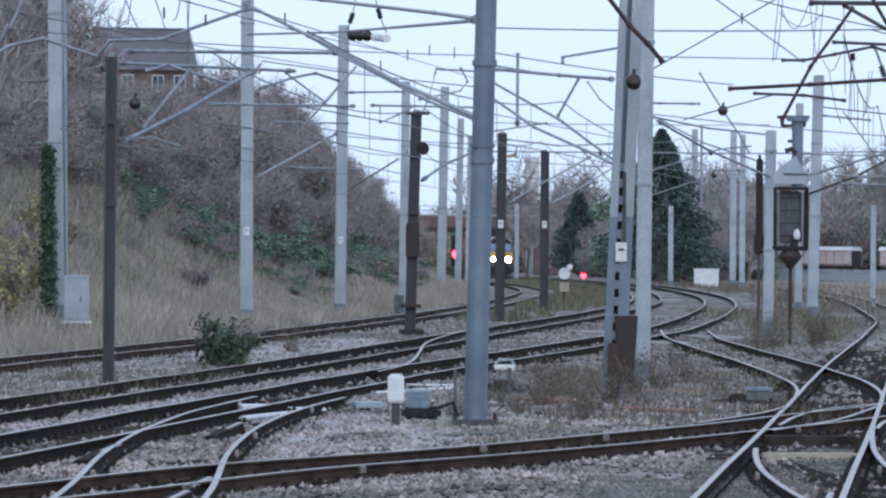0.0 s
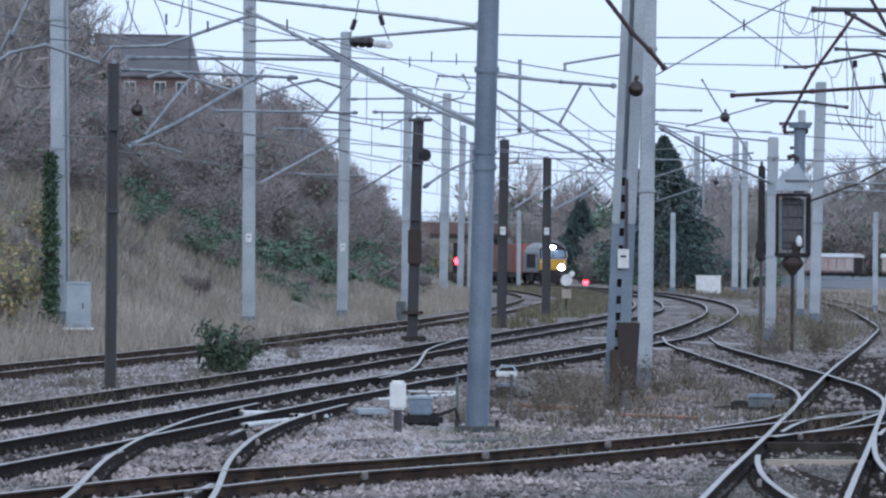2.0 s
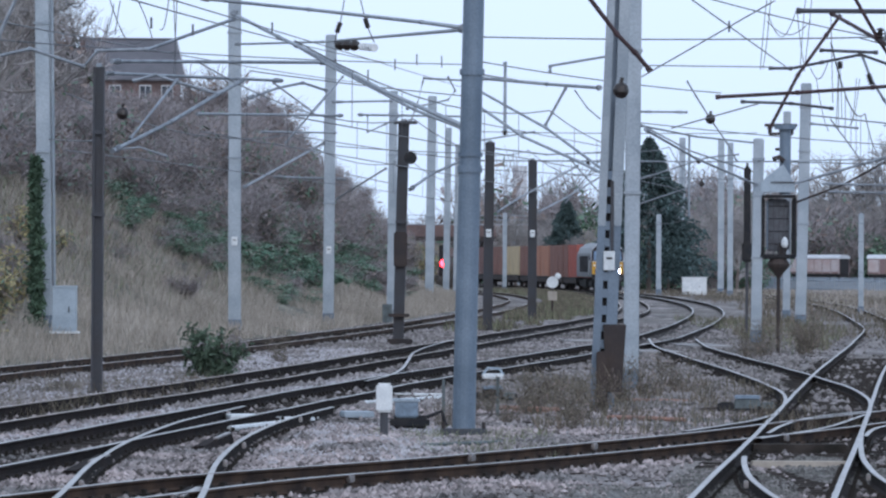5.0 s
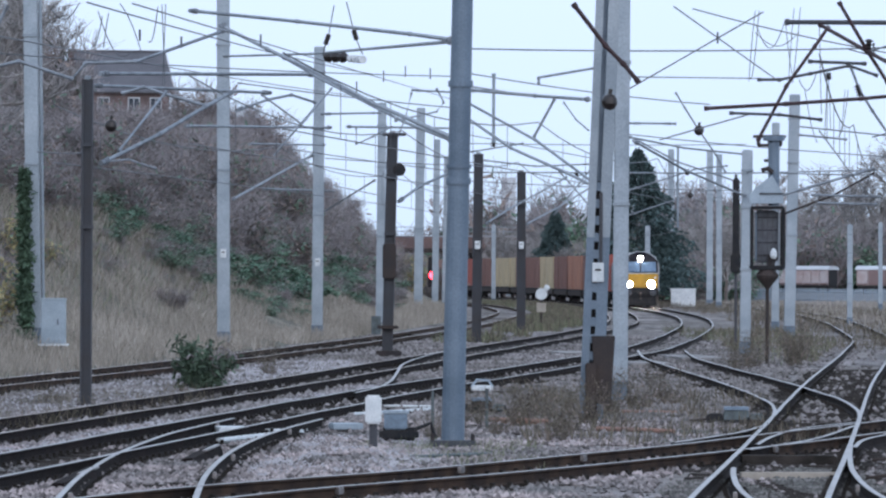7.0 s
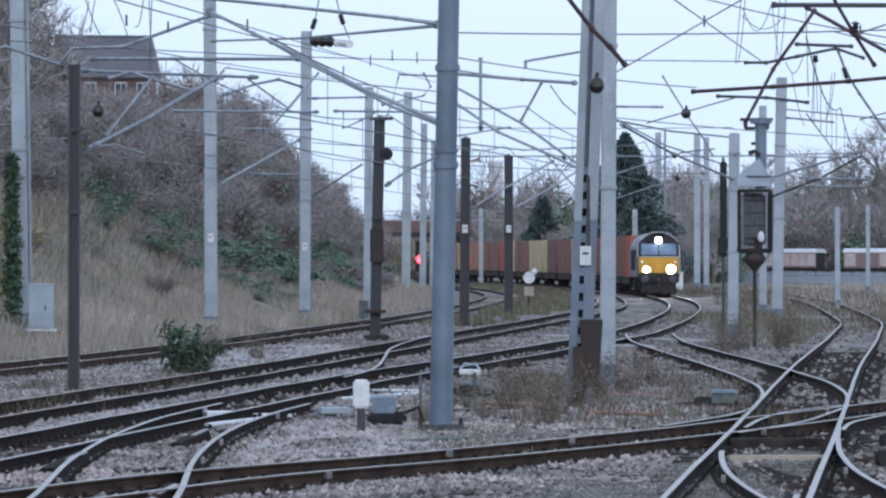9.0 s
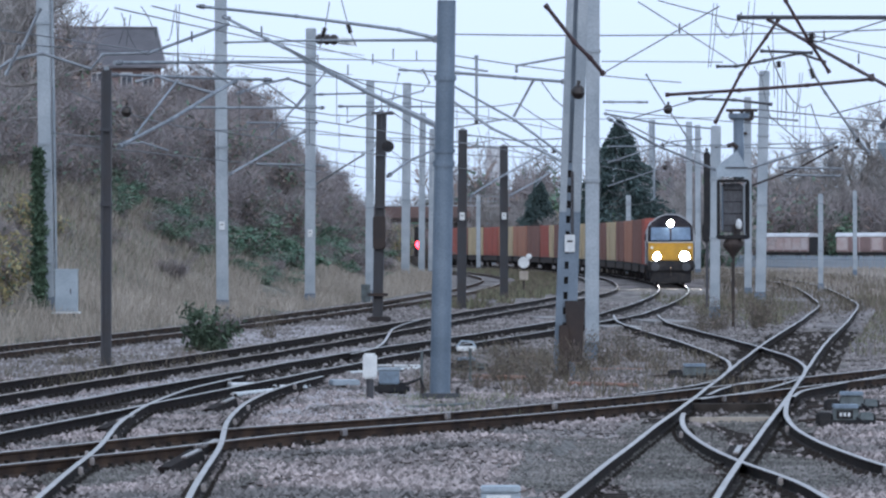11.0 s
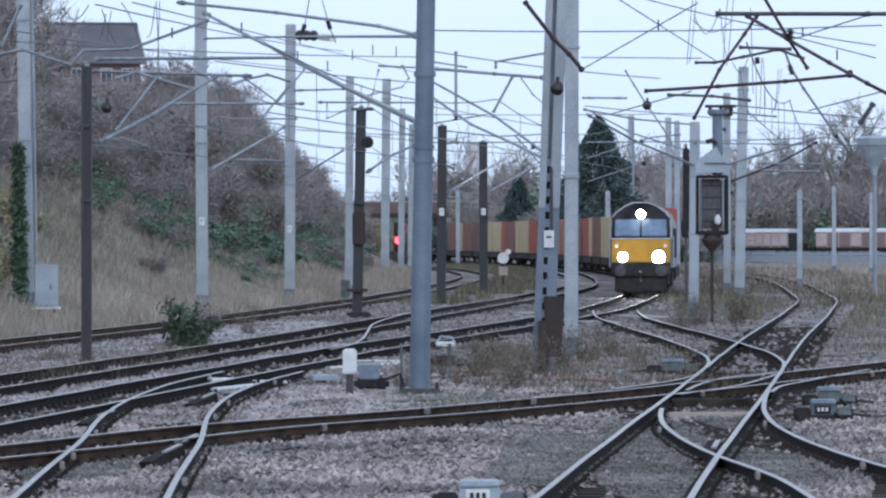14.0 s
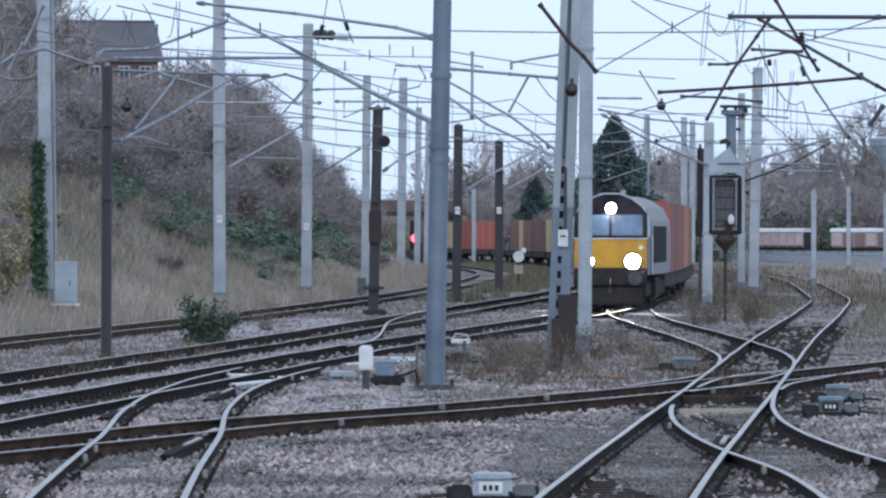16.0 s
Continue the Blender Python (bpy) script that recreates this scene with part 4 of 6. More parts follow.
lying("cable_pipe", (0.51, 129.33), (1.49, 127.74), 0.055, "orange", "faded orange cable pipe lying on ballast", "pipe")
lying("cable_pipe", (2.27, 122.71), (3.48, 120.81), 0.04, "orange", "faded orange cable pipe lying on ballast", "pipe")
lying("cable_pipe", (2.66, 137.31), (3.98, 136.11), 0.04, "orange", "faded pink cable pipe lying on ballast", "pipe")
lying("cable_pipe", (-0.75, 103.90), (0.42, 106.02), 0.03, "motor", "grey pipe lying beside the mast", "pipe")
lying("stretcher_rod", (-3.72, 113.12), (-2.60, 119.61), 0.05, "white", "white painted point stretcher rod", "rod")
lying("stretcher_rod", (-3.43, 120.60), (-2.52, 120.60), 0.03, "white", "white painted point stretcher rod", "rod")
lying("stretcher_rod", (-2.00, 133.88), (-0.58, 138.98), 0.035, "white", "white painted point stretcher rod", "rod")
lying("stretcher_rod", (-1.94, 142.37), (-0.59, 141.67), 0.025, "white", "white painted point stretcher rod", "rod")


def board(x, y, w, d, rz, mat, label, name="timber_board", z=-0.16, h=0.1):
    return tagged(part(name, box((x, y, z), (w, d, h), rz, 0.012), M[mat]), label, "board", "loose pipes and boards")


board(-3.74, 119.88, 0.5, 0.9, 8, "white", "white painted plate between the rails", "slide_plate", -0.1)
board(-1.93, 122.71, 0.5, 0.7, 8, "cab", "pale grey plate beside the points", "slide_plate", -0.1)
# pale slab colour stands for bright reflections and debris by the rails
board(5.18, 207.80, 1.2, 5, 4, "slab", "pale slab painted for rail reflections and debris", "concrete_slab", -0.13)
board(3.51, 232.61, 1.0, 6, 4, "slab", "pale slab painted for rail reflections and debris", "concrete_slab", -0.13)
board(6.98, 222.64, 1.3, 8, 4, "slab", "pale slab painted for rail reflections and debris", "concrete_slab", -0.13)
board(4.52, 102.20, 1.3, 0.35, 2, "timber", "worn timber between the crossing rails", "timber_board", -0.12, 0.16)
board(4.23, 95.61, 1.25, 0.3, 2, "straw", "yellowed worn timber between the rails", "timber_board", -0.14)
def check_block(x, y, rz, length=3.6):
    """A dark ramped casting beside a rail, its top edge polished."""
    e = empty("check_block", (x, y, -0.18), "dark rusty ramp block with worn bright top edge", "track fitting", "track fittings", rz=rz)
    bm = box((0, 0, 0.07), (0.24, length, 0.13), 0, 0.015)
    for v in bm.verts:
        if v.co.z > 0.1:
            v.co.z += 0.05 if v.co.y > 0 else -0.06
            v.co.x *= 0.7
    part("casting", bm, M["railside"], e)
    part("worn_edge", box((0.05, length * 0.22, 0.155), (0.07, length * 0.5, 0.03), 0, 0.008, 1, 1.2), M["railtop"], e)


for x, y in ((288, 838), (325, 815), (375, 722), (180, 760), (1315, 832)):
    d = 31170 / (y - 422)
    check_block((x - 784) * d / 11674, d, -4)


# ---- signals ----
def back_signal(x, y):
    """A tall colour-light signal seen from behind, with a grey panel in its mesh cage."""
    e = empty("railway_signal", (x, y, -0.19), "colour-light signal seen from behind with dark mesh cage", "railway signal")
    zc = 3.79
    part("post", tube([(0, 0, 0), (0, 0, 2.5)], 0.05, 8), M["rustdark"], e)
    for sx in (-1, 1):
        part("cage_bar", box((sx * 0.46, -0.1, zc - 0.12), (0.085, 0.1, 1.72), 0, 0.03), M["black"], e)
        part("cage_bar", box((sx * 0.42, 0.35, zc - 0.12), (0.07, 0.08, 1.6), 0, 0.02), M["black"], e)
        part("cage_rail", box((sx * 0.47, 0.12, zc - 0.96), (0.08, 0.5, 0.1), 0, 0.02), M["black"], e)
        part("lamp_rod", box((sx * 0.33, -0.02, zc - 0.1), (0.045, 0.05, 1.35), 0, 0.01), M["galv" if sx > 0 else "tube"], e)
    part("cage_foot", box((0, -0.05, zc - 0.98), (1.0, 0.42, 0.13), 0, 0.04), M["black"], e)
    part("cage_head", box((0, -0.05, zc + 0.74), (0.98, 0.4, 0.09), 0, 0.03), M["black"], e)
    # added solid panel; its grey imitates the dim view through the cage
    case = part("lamp_case", box((-0.02, 0.3, zc - 0.08), (0.66, 0.16, 1.5), 0, 0.05), M["mesh"], e, "grey panel for the dim view through the mesh")
    for k in range(4):
        part("rib", box((-0.02, 0.21, zc - 0.62 + k * 0.36), (0.62, 0.02, 0.025)), M["black"], case)
    for k in range(5):
        part("mesh_wire", tube([(-0.3 + k * 0.15, -0.14, zc - 0.92), (-0.3 + k * 0.15, -0.14, zc + 0.7)], 0.008, 4), M["dark"], e)
    part("mount_clamp", box((0.1, 0.05, zc - 0.8), (0.24, 0.2, 0.42), 0, 0.04), M["rustdark"], e)
    part("funnel", lathe([(0.04, 0), (0.09, 0.1), (0.3, 0.34), (0.33, 0.42), (0.2, 0.62)], 12), M["rustdark"], e).location = (0, 0, zc - 1.62)
    part("small_lamp", lathe([(0.06, 0), (0.1, 0.08), (0.09, 0.2), (0.03, 0.3)], 10), M["white"], e).location = (0.17, -0.2, zc - 0.72)
    # sloping weather shield over the cage
    bm = bmesh.new()
    sec = [(-0.5, 0.86), (0.44, 0.86), (0.44, 1.12), (0.12, 1.66), (-0.36, 1.3), (-0.5, 1.1)]
    lo, hi = [bm.verts.new((u, -0.28, zc + v)) for u, v in sec], [bm.verts.new((u, 0.22, zc + v)) for u, v in sec]
    for j in range(6):
        bm.faces.new((lo[j], lo[(j + 1) % 6], hi[(j + 1) % 6], hi[j]))
    bm.faces.new(lo[::-1])
    bm.faces.new(hi)
    bmesh.ops.recalc_face_normals(bm, faces=bm.faces)
    part("weather_shield", bm, M["cab"], e, "pale blue-grey folded steel shield")
    part("shield_seam", box((0.1, -0.3, zc + 1.14), (0.68, 0.03, 0.04), 0, 0, 1, 0), M["dark"], e)
    part("upper_post", tube([(0.18, 0.1, zc + 0.8), (0.18, 0.1, zc + 2.72)], 0.16, 14), M["tube"], e)
    part("flange", tube([(0.18, 0.1, zc + 2.66), (0.18, 0.1, zc + 2.8)], 0.31, 14), M["tube"], e)
    part("horn", tube([(-0.18, -0.1, zc + 1.8), (0.0, -0.1, zc + 1.86), (0.14, -0.1, zc + 1.74)], 0.07, 8), M["rustdark"], e)


back_signal(8.70, 207.80)
e = empty("railway_signal", (9.76, 260.00, -0.19), "slim dark signal ladder beside the mast", "railway signal")
part("post", box((0.02, 0, 3.1), (0.1, 0.1, 6.2), 0, 0.01), M["dark"], e)
part("case", box((0.02, -0.1, 4.45), (0.25, 0.16, 3.2), 0, 0.04), M["black"], e)
part("case_foot", box((0.02, -0.1, 3.0), (0.38, 0.2, 0.7), 0, 0.05), M["black"], e)


def red_signal(x, y, z, w, h, label, lamp=0.17):
    e = empty("railway_signal", (x, y, -0.19), label, "railway signal")
    part("post", tube([(0, 0, 0), (0, 0, z)], 0.09, 8), M["galv"], e)
    part("backboard", box((0, 0, z + 0.19 + h * 0.1), (w, 0.2, h), 0, 0.05), M["black"], e)
    bm = bmesh.new()
    bmesh.ops.create_uvsphere(bm, u_segments=16, v_segments=10, radius=lamp)
    bmesh.ops.scale(bm, vec=(1, 0.4, 1), verts=bm.verts)
    bmesh.ops.translate(bm, vec=(0, -0.12, z + 0.19), verts=bm.verts)
    part("red_aspect", bm, M["redlamp"], e, "glowing red signal lamp")
    part("hood", tube([(0, -0.1, z + 0.42), (0, -0.4, z + 0.4)], 0.12, 8), M["black"], e)
    return e


red_signal(-2.23, 520.00, 2.23, 0.75, 2.2, "signal showing a red light at the curve", 0.3)
red_signal(9.41, 700.00, 0.16, 0.5, 0.6, "low ground signal showing a red light", 0.26)
e = empty("limit_board", (3.56, 330.00, -0.19), "round speed board with yellow plate on a post", "speed board")
part("post", tube([(0, 0.05, 0), (0, 0.05, 1.48 + 0.19)], 0.05, 8), M["rustdark"], e)
d = part("disc", lathe([(0.02, -0.02), (0.25, -0.02), (0.25, 0.02), (0.02, 0.02)], 20, "y"), M["cab"], e)
d.location = (0, 0, 1.48 + 0.19)
part("rim", lathe([(0.2, -0.035), (0.27, -0.035), (0.27, -0.01), (0.2, -0.01)], 20, "y"), M["white"], e).location = (0, 0, 1.48 + 0.19)
part("plate", box((0, 0, 0.86 + 0.19), (0.42, 0.04, 0.42), 0, 0.01), M["straw"], e, "faded yellow plate")
part("lamp", lathe([(0.05, -0.1), (0.14, -0.08), (0.14, 0.02), (0.05, 0.04)], 12, "y"), M["white"], e).location = (0.24, -0.05, 1.77 + 0.19)


# ---- buildings and yard ----
def house(x, y, z, w, d, eaves, ridge, label, chimney=True):
    e = empty("house", (x, y, z), label, "house", "houses above the cutting", rz=12)
    part("wall", box((0, 0, eaves / 2 - 2), (w, d, eaves + 4)), M["brick"], e)
    bm = bmesh.new()
    o, q = 0.4, -0.3
    pts = [(-w / 2 - o, -d / 2 - o, eaves - 0.15), (w / 2 + o, -d / 2 - o, eaves - 0.15), (w / 2 + o, d / 2 + o, eaves - 0.15), (-w / 2 - o, d / 2 + o, eaves - 0.15), (-w / 2 + q, 0, ridge), (w / 2 - q, 0, ridge)]
    v = [bm.verts.new(p) for p in pts]
    for f in ((0, 1, 5, 4), (2, 3, 4, 5), (3, 2, 1, 0)):
        bm.faces.new([v[i] for i in f])
    part("roof", bm, M["slate"], e)
    for sx in (-1, 1):
        g = bmesh.new()
        tri = [[g.verts.new((sx * (w / 2 - k), a, b)) for a, b in ((-d / 2, eaves - 0.2), (d / 2, eaves - 0.2), (0, ridge - 0.25))] for k in (0, 0.25)]
        g.faces.new(tri[0])
        g.faces.new(tri[1][::-1])
        for j in range(3):
            g.faces.new((tri[0][j], tri[1][j], tri[1][(j + 1) % 3], tri[0][(j + 1) % 3]))
        part("gable", g, M["brick"], e)
        part("barge_board", tube([(sx * (w / 2 + o), -d / 2 - o, eaves - 0.2), (sx * (w / 2 + 0.3), 0, ridge - 0.05)], 0.08, 4), M["roofgrey" if sx > 0 else "slate"], e)
    part("gutter", box((0, -d / 2 - o, eaves - 0.18), (w + 2 * o, 0.12, 0.14)), M["slate"], e)
    part("ridge_tiles", tube([(-w / 2 + q, 0, ridge + 0.02), (w / 2 - q, 0, ridge + 0.02)], 0.12), M["slate"], e)
    for k in (-0.28, 0.08, 0.34):
        win = part("window", box((k * w, -d / 2 - 0.03, eaves - 1.2), (0.95, 0.1, 1.25), 0, 0.02), M["roofgrey"], e)
        for q in (-0.21, 0.21):
            part("pane", box((k * w + q, -d / 2 - 0.09, eaves - 1.2), (0.36, 0.03, 1.05)), M["dimglass"], win)
        part("sill", box((k * w, -d / 2 - 0.08, eaves - 1.9), (1.1, 0.2, 0.1)), M["roofgrey"], win)
    if chimney:
        c = part("chimney", box((-w * 0.5 - 0.3, 0.5, ridge - 0.9), (0.7, 0.9, 2.2)), M["brick"], e)
        part("chimney_pot", tube([(-w * 0.5 - 0.3, 0.5, ridge + 0.2), (-w * 0.5 - 0.3, 0.5, ridge + 0.5)], 0.14, 8), M["brick"], c)
    return e


house(-26.86, 560.00, 11.9, 6.6, 7, 4.6, 7.65, "red brick house with dark slate roof above the cutting")
house(-33.39, 580.00, 11.9, 4.4, 8, 4.4, 7.5, "neighbouring brick house with slate roof above the cutting", False)
def road_bridge(x, y):
    """A flat road bridge over the lines, open beneath, with a railing along its parapet."""
    e = empty("road_bridge", (x, y, -0.2), "dark brick and steel road bridge with railing beyond the curve", "bridge")
    part("girder", box((0, 0, 5.05), (23, 5.0, 0.5), 0, 0.04), M["rustdark"], e, "dark steel bridge girder")
    part("parapet", box((0, -2.3, 5.95), (23, 0.4, 1.3), 0, 0.04), M["brick"], e, "weathered brown brick parapet")
    part("parapet", box((0, 2.3, 5.95), (23, 0.4, 1.3), 0, 0.04), M["brick"], e, "weathered brown brick parapet")
    part("coping", box((0, -2.3, 6.65), (23, 0.55, 0.12), 0, 0.02), M["concrete"], e)
    for k in range(12):
        part("pilaster", box((-11 + k * 2, -2.56, 5.95), (0.35, 0.14, 1.3), 0, 0.02), M["brick"], e)
        part("railing_post", box((-11 + k * 2, -2.3, 7.2), (0.09, 0.09, 1.0)), M["galv"], e)
    for z in (7.2, 7.68):
        part("railing", box((0, -2.3, z), (22.4, 0.08, 0.08)), M["galv"], e)
    for px in (-4.2, 3.6, 9.4):
        pier = part("pier", box((px, 0, 2.35), (0.9, 4.6, 4.9), 0, 0.05, 0.94), M["concrete" if px > 5 else "brick"], e)
        part("pier_cap", box((px, 0, 4.7), (1.3, 4.8, 0.24), 0, 0.03), M["concrete"], pier)
    part("wing_wall", box((11.2, -1.5, 2.6), (2.6, 5.5, 5.2), 0, 0.05), M["brick"], e)


road_bridge(-4.6, 806.0)
e = empty("tower_block", (14.19, 2300.00, -0.2), "pale distant block rising above the trees", "building")
part("wall", box((0, 0, 16.5), (4.6, 5, 33), 0, 0.1), M["roofgrey"], e)


def coach(x, y, length, rz, label, n):
    e = empty("old_railway_coach", (x, y, -0.18), label, "railway coach", "stored coaches in the yard", rz=rz)
    part("body", box((0, 0, 2.05), (length, 2.6, 2.1), 0, 0.06), M["coachred"], e)
    bm = bmesh.new()
    rings = []
    for sx in (-1, 1):
        rings.append([bm.verts.new((sx * (length / 2 + 0.1), 1.4 * math.cos(a), 3.08 + 0.55 * math.sin(a))) for a in [math.pi * j / 10 for j in range(11)]])
    for j in range(10):
        bm.faces.new((rings[0][j], rings[1][j], rings[1][j + 1], rings[0][j + 1]))
    bm.faces.new(rings[0])
    bm.faces.new(rings[1][::-1])
    part("roof", bm, M["roofgrey"], e)
    for k in range(n):
        px = -length / 2 + (k + 0.5) * length / n
        part("panel", box((px, -1.32, 2.1), (length / n - 0.22, 0.05, 1.7), 0, 0.01), M["coachpink" if k % 3 == 0 or n == 6 else "coachred"], e)
        part("rib", box((px + length / n / 2, -1.34, 2.05), (0.09, 0.08, 2.1)), M["coachpink"], e)
    # black panel painted for the unlit opening in the coach end
    part("end_door", box((length / 2 + 0.03, 0, 2.05), (0.06, 2.1, 2.3), 0, 0.02), M["black"], e)
    part("underframe", box((0, 0, 0.75), (length * 0.98, 2.2, 0.4)), M["black"], e)
    for k in (-0.36, 0.36):
        for q in (-0.9, 0.9):
            part("wheel", tube([(k * length + q, -0.85, 0.5), (k * length + q, -0.75, 0.5)], 0.45, 14), M["rustdark"], e)
    return e


coach(48.0, 1000.00, 8.4, -38, "faded pink and maroon van with open dark end", 6)
coach(59.87, 960.00, 14.5, -14, "faded maroon van with pale curved roof", 9)
coach(72.95, 940.00, 12.0, -12, "faded maroon van with pale curved roof", 8)

f = empty("palisade_fence", (0, 0, -0.5), "blue-grey palisade fence along the yard", "fence")
fx0, fy0, fx1, fy1 = 19.08, 740.00, 48.12, 620.00
N = 170
pal = box((0, 0, 0.72), (0.14, 0.03, 1.54), 0, 0.004)
pm = bpy.data.meshes.new("pale")
pal.to_mesh(pm)
pal.free()
pm.materials.append(M["fence"])
for k in range(N):
    o = new("pale", pm)
    o.parent = f
    u = k / (N - 1)
    o.matrix_basis = pose(fx0 + (fx1 - fx0) * u, fy0 + (fy1 - fy0) * u, random.uniform(-0.03, 0.03), 0, random.uniform(-1, 1), 0)
for z in (0.35, 1.15):
    part("rail", tube([(fx0, fy0 + 0.06, z), (fx1, fy1 + 0.06, z)], 0.05), M["fence"], f)
cabinet(17.08, 560.00, 1.9, 1.35, 0.8, "wide white equipment cabinet near the fence", "white", -0.2, False)
e = empty("yard_lamp", (21.3, 330.00, -0.2), "grey yard lamp with wide conical hood", "lamp post")
part("post", tube([(0, 0, 0), (0, 0, 5.95 + 0.2)], 0.1, 8), M["galv"], e)
part("hood", lathe([(0.12, 0), (0.2, 0.4), (0.8, 1.4), (0.9, 1.75), (0.7, 1.85)], 16), M["cab"], e).location = (0, 0, 5.61)


# ---- vegetation ----
def quads(name, p, d, w, mat, parent=None, slots=None, label=""):
    """Many flat blades: p starts, d directions, w side vectors."""
    n = len(p)
    v = np.empty((n, 4, 3))
    v[:, 0], v[:, 1], v[:, 2], v[:, 3] = p - w, p + w, p + d + w * 0.35, p + d - w * 0.35
    me = bpy.data.meshes.new(name)
    me.vertices.add(4 * n)
    me.vertices.foreach_set("co", v.ravel())
    me.loops.add(4 * n)
    me.loops.foreach_set("vertex_index", np.arange(4 * n))
    me.polygons.add(n)
    me.polygons.foreach_set("loop_start", np.arange(0, 4 * n, 4))
    me.polygons.foreach_set("loop_total", np.full(n, 4))
    for s in mat if isinstance(mat, (list, tuple)) else (mat,):
        me.materials.append(s)
    if slots is not None:
        me.polygons.foreach_set("material_index", slots)
    me.update()
    me.validate()
    ob = tagged(new(name, me), kind="stuff")
    if parent:
        ob.parent = parent
    if label:
        tagged(ob, label)
    return ob


def side(d, rng, width):
    r = rng.normal(size=d.shape)
    s = np.cross(d, r)
    return s / (np.linalg.norm(s, axis=1, keepdims=True) + 1e-9) * np.asarray(width).reshape(-1, 1)


def shrub(seed, leaves, share, twigs=1500, leafn=1500, wide=1.0, high=1.0, leaf=0.09, thick=0.012):
    """A thicket about 2 m across and 2 m high: canes, twigs and clumped leaves."""
    rng = np.random.default_rng(seed)
    e = new("bush")
    e.empty_display_size = 0.2
    bm = bmesh.new()
    tips = []
    for k in range(13):
        a, lean = rng.uniform(0, 6.28), rng.uniform(0.1, 0.85)
        h = rng.uniform(1.1, 2.0) * high
        pts = [(0.25 * math.cos(a), 0.25 * math.sin(a), -0.2)]
        for j in range(1, 5):
            u = j / 4
            pts.append((math.cos(a) * (0.25 + lean * wide * u**1.4) + rng.normal() * 0.06, math.sin(a) * (0.25 + lean * wide * u**1.4) + rng.normal() * 0.06, h * u))
        add_tube(bm, pts, 0.03, 4, 0.008)
        tips += pts[1:]
    part("stem", bm, M["bark"], e)
    tips = np.array(tips)
    c = tips[rng.integers(0, len(tips), twigs)] + rng.normal(size=(twigs, 3)) * 0.12
    d = rng.normal(size=(twigs, 3)) * np.array([0.26, 0.26, 0.2]) + np.array([0, 0, 0.26])
    quads("twig_mass", c, d, side(d, rng, rng.uniform(0.5, 1.0, twigs) * thick), M["weeds" if "weeds" in leaves else "twig"], e)
    if leafn:
        cl = tips[rng.integers(0, len(tips), 60)] + rng.normal(size=(60, 3)) * 0.2
        c = cl[rng.integers(0, 60, leafn)] + rng.normal(size=(leafn, 3)) * 0.14
        d = rng.normal(size=(leafn, 3)) * leaf
        quads("leaf_mass", c, d, side(d, rng, leaf * 0.45), [M[k] for k in leaves], e, rng.choice(len(leaves), leafn, p=share).astype(np.int32))
    return e


def grow(proto, x, y, size, label, group, tall=1.0, z=None, category="bush"):
    o = copy_thing(proto, Matrix.Identity(4))
    zz = (bank_height(x, y) if x < bank_toe(y) + 1 else -0.19) if z is None else z
    o.matrix_basis = pose(x, y, zz - 0.1, 0, 0, random.uniform(0, 360)) @ Matrix.Diagonal((size, size, size * tall, 1))
    return tagged(o, label, category, group)


def thicket(items, label, share=0.65):
    """Many shrubs grown into one another, too thick to tell apart."""
    g = np.random.default_rng(77)
    mats, co, slot = [], [], []
    for proto, m in items:
        r3, t3 = np.array(m.to_3x3()), np.array(m.translation)
        for ch in proto.children:
            if "mass" not in ch.name:
                continue
            n = len(ch.data.polygons)
            v = np.empty(n * 12)
            ch.data.vertices.foreach_get("co", v)
            k = np.empty(n, np.int32)
            ch.data.polygons.foreach_get("material_index", k)
            own = []
            for s in ch.data.materials:
                if s not in mats:
                    mats.append(s)
                own.append(mats.index(s))
            keep = g.uniform(size=n) < share
            co.append((v.reshape(-1, 3) @ r3.T + t3).reshape(n, 12)[keep])
            slot.append(np.array(own, np.int32)[k[keep]])
    v = np.concatenate(co).reshape(-1, 4, 3)
    q = quads("scrub", v[:, 0], v[:, 1] - v[:, 0], v[:, 2] - v[:, 0], mats, None, np.concatenate(slot))
    q.data.vertices.foreach_set("co", v.ravel())
    q.data.update()
    tagged(q, label, "scrub", kind="stuff")


def spot(x, y, size, tall, z=None):
    zz = bank_height(x, y) if z is None else z
    return pose(x, y, zz - 0.1, 0, 0, random.uniform(0, 360)) @ Matrix.Diagonal((size, size, size * tall, 1))


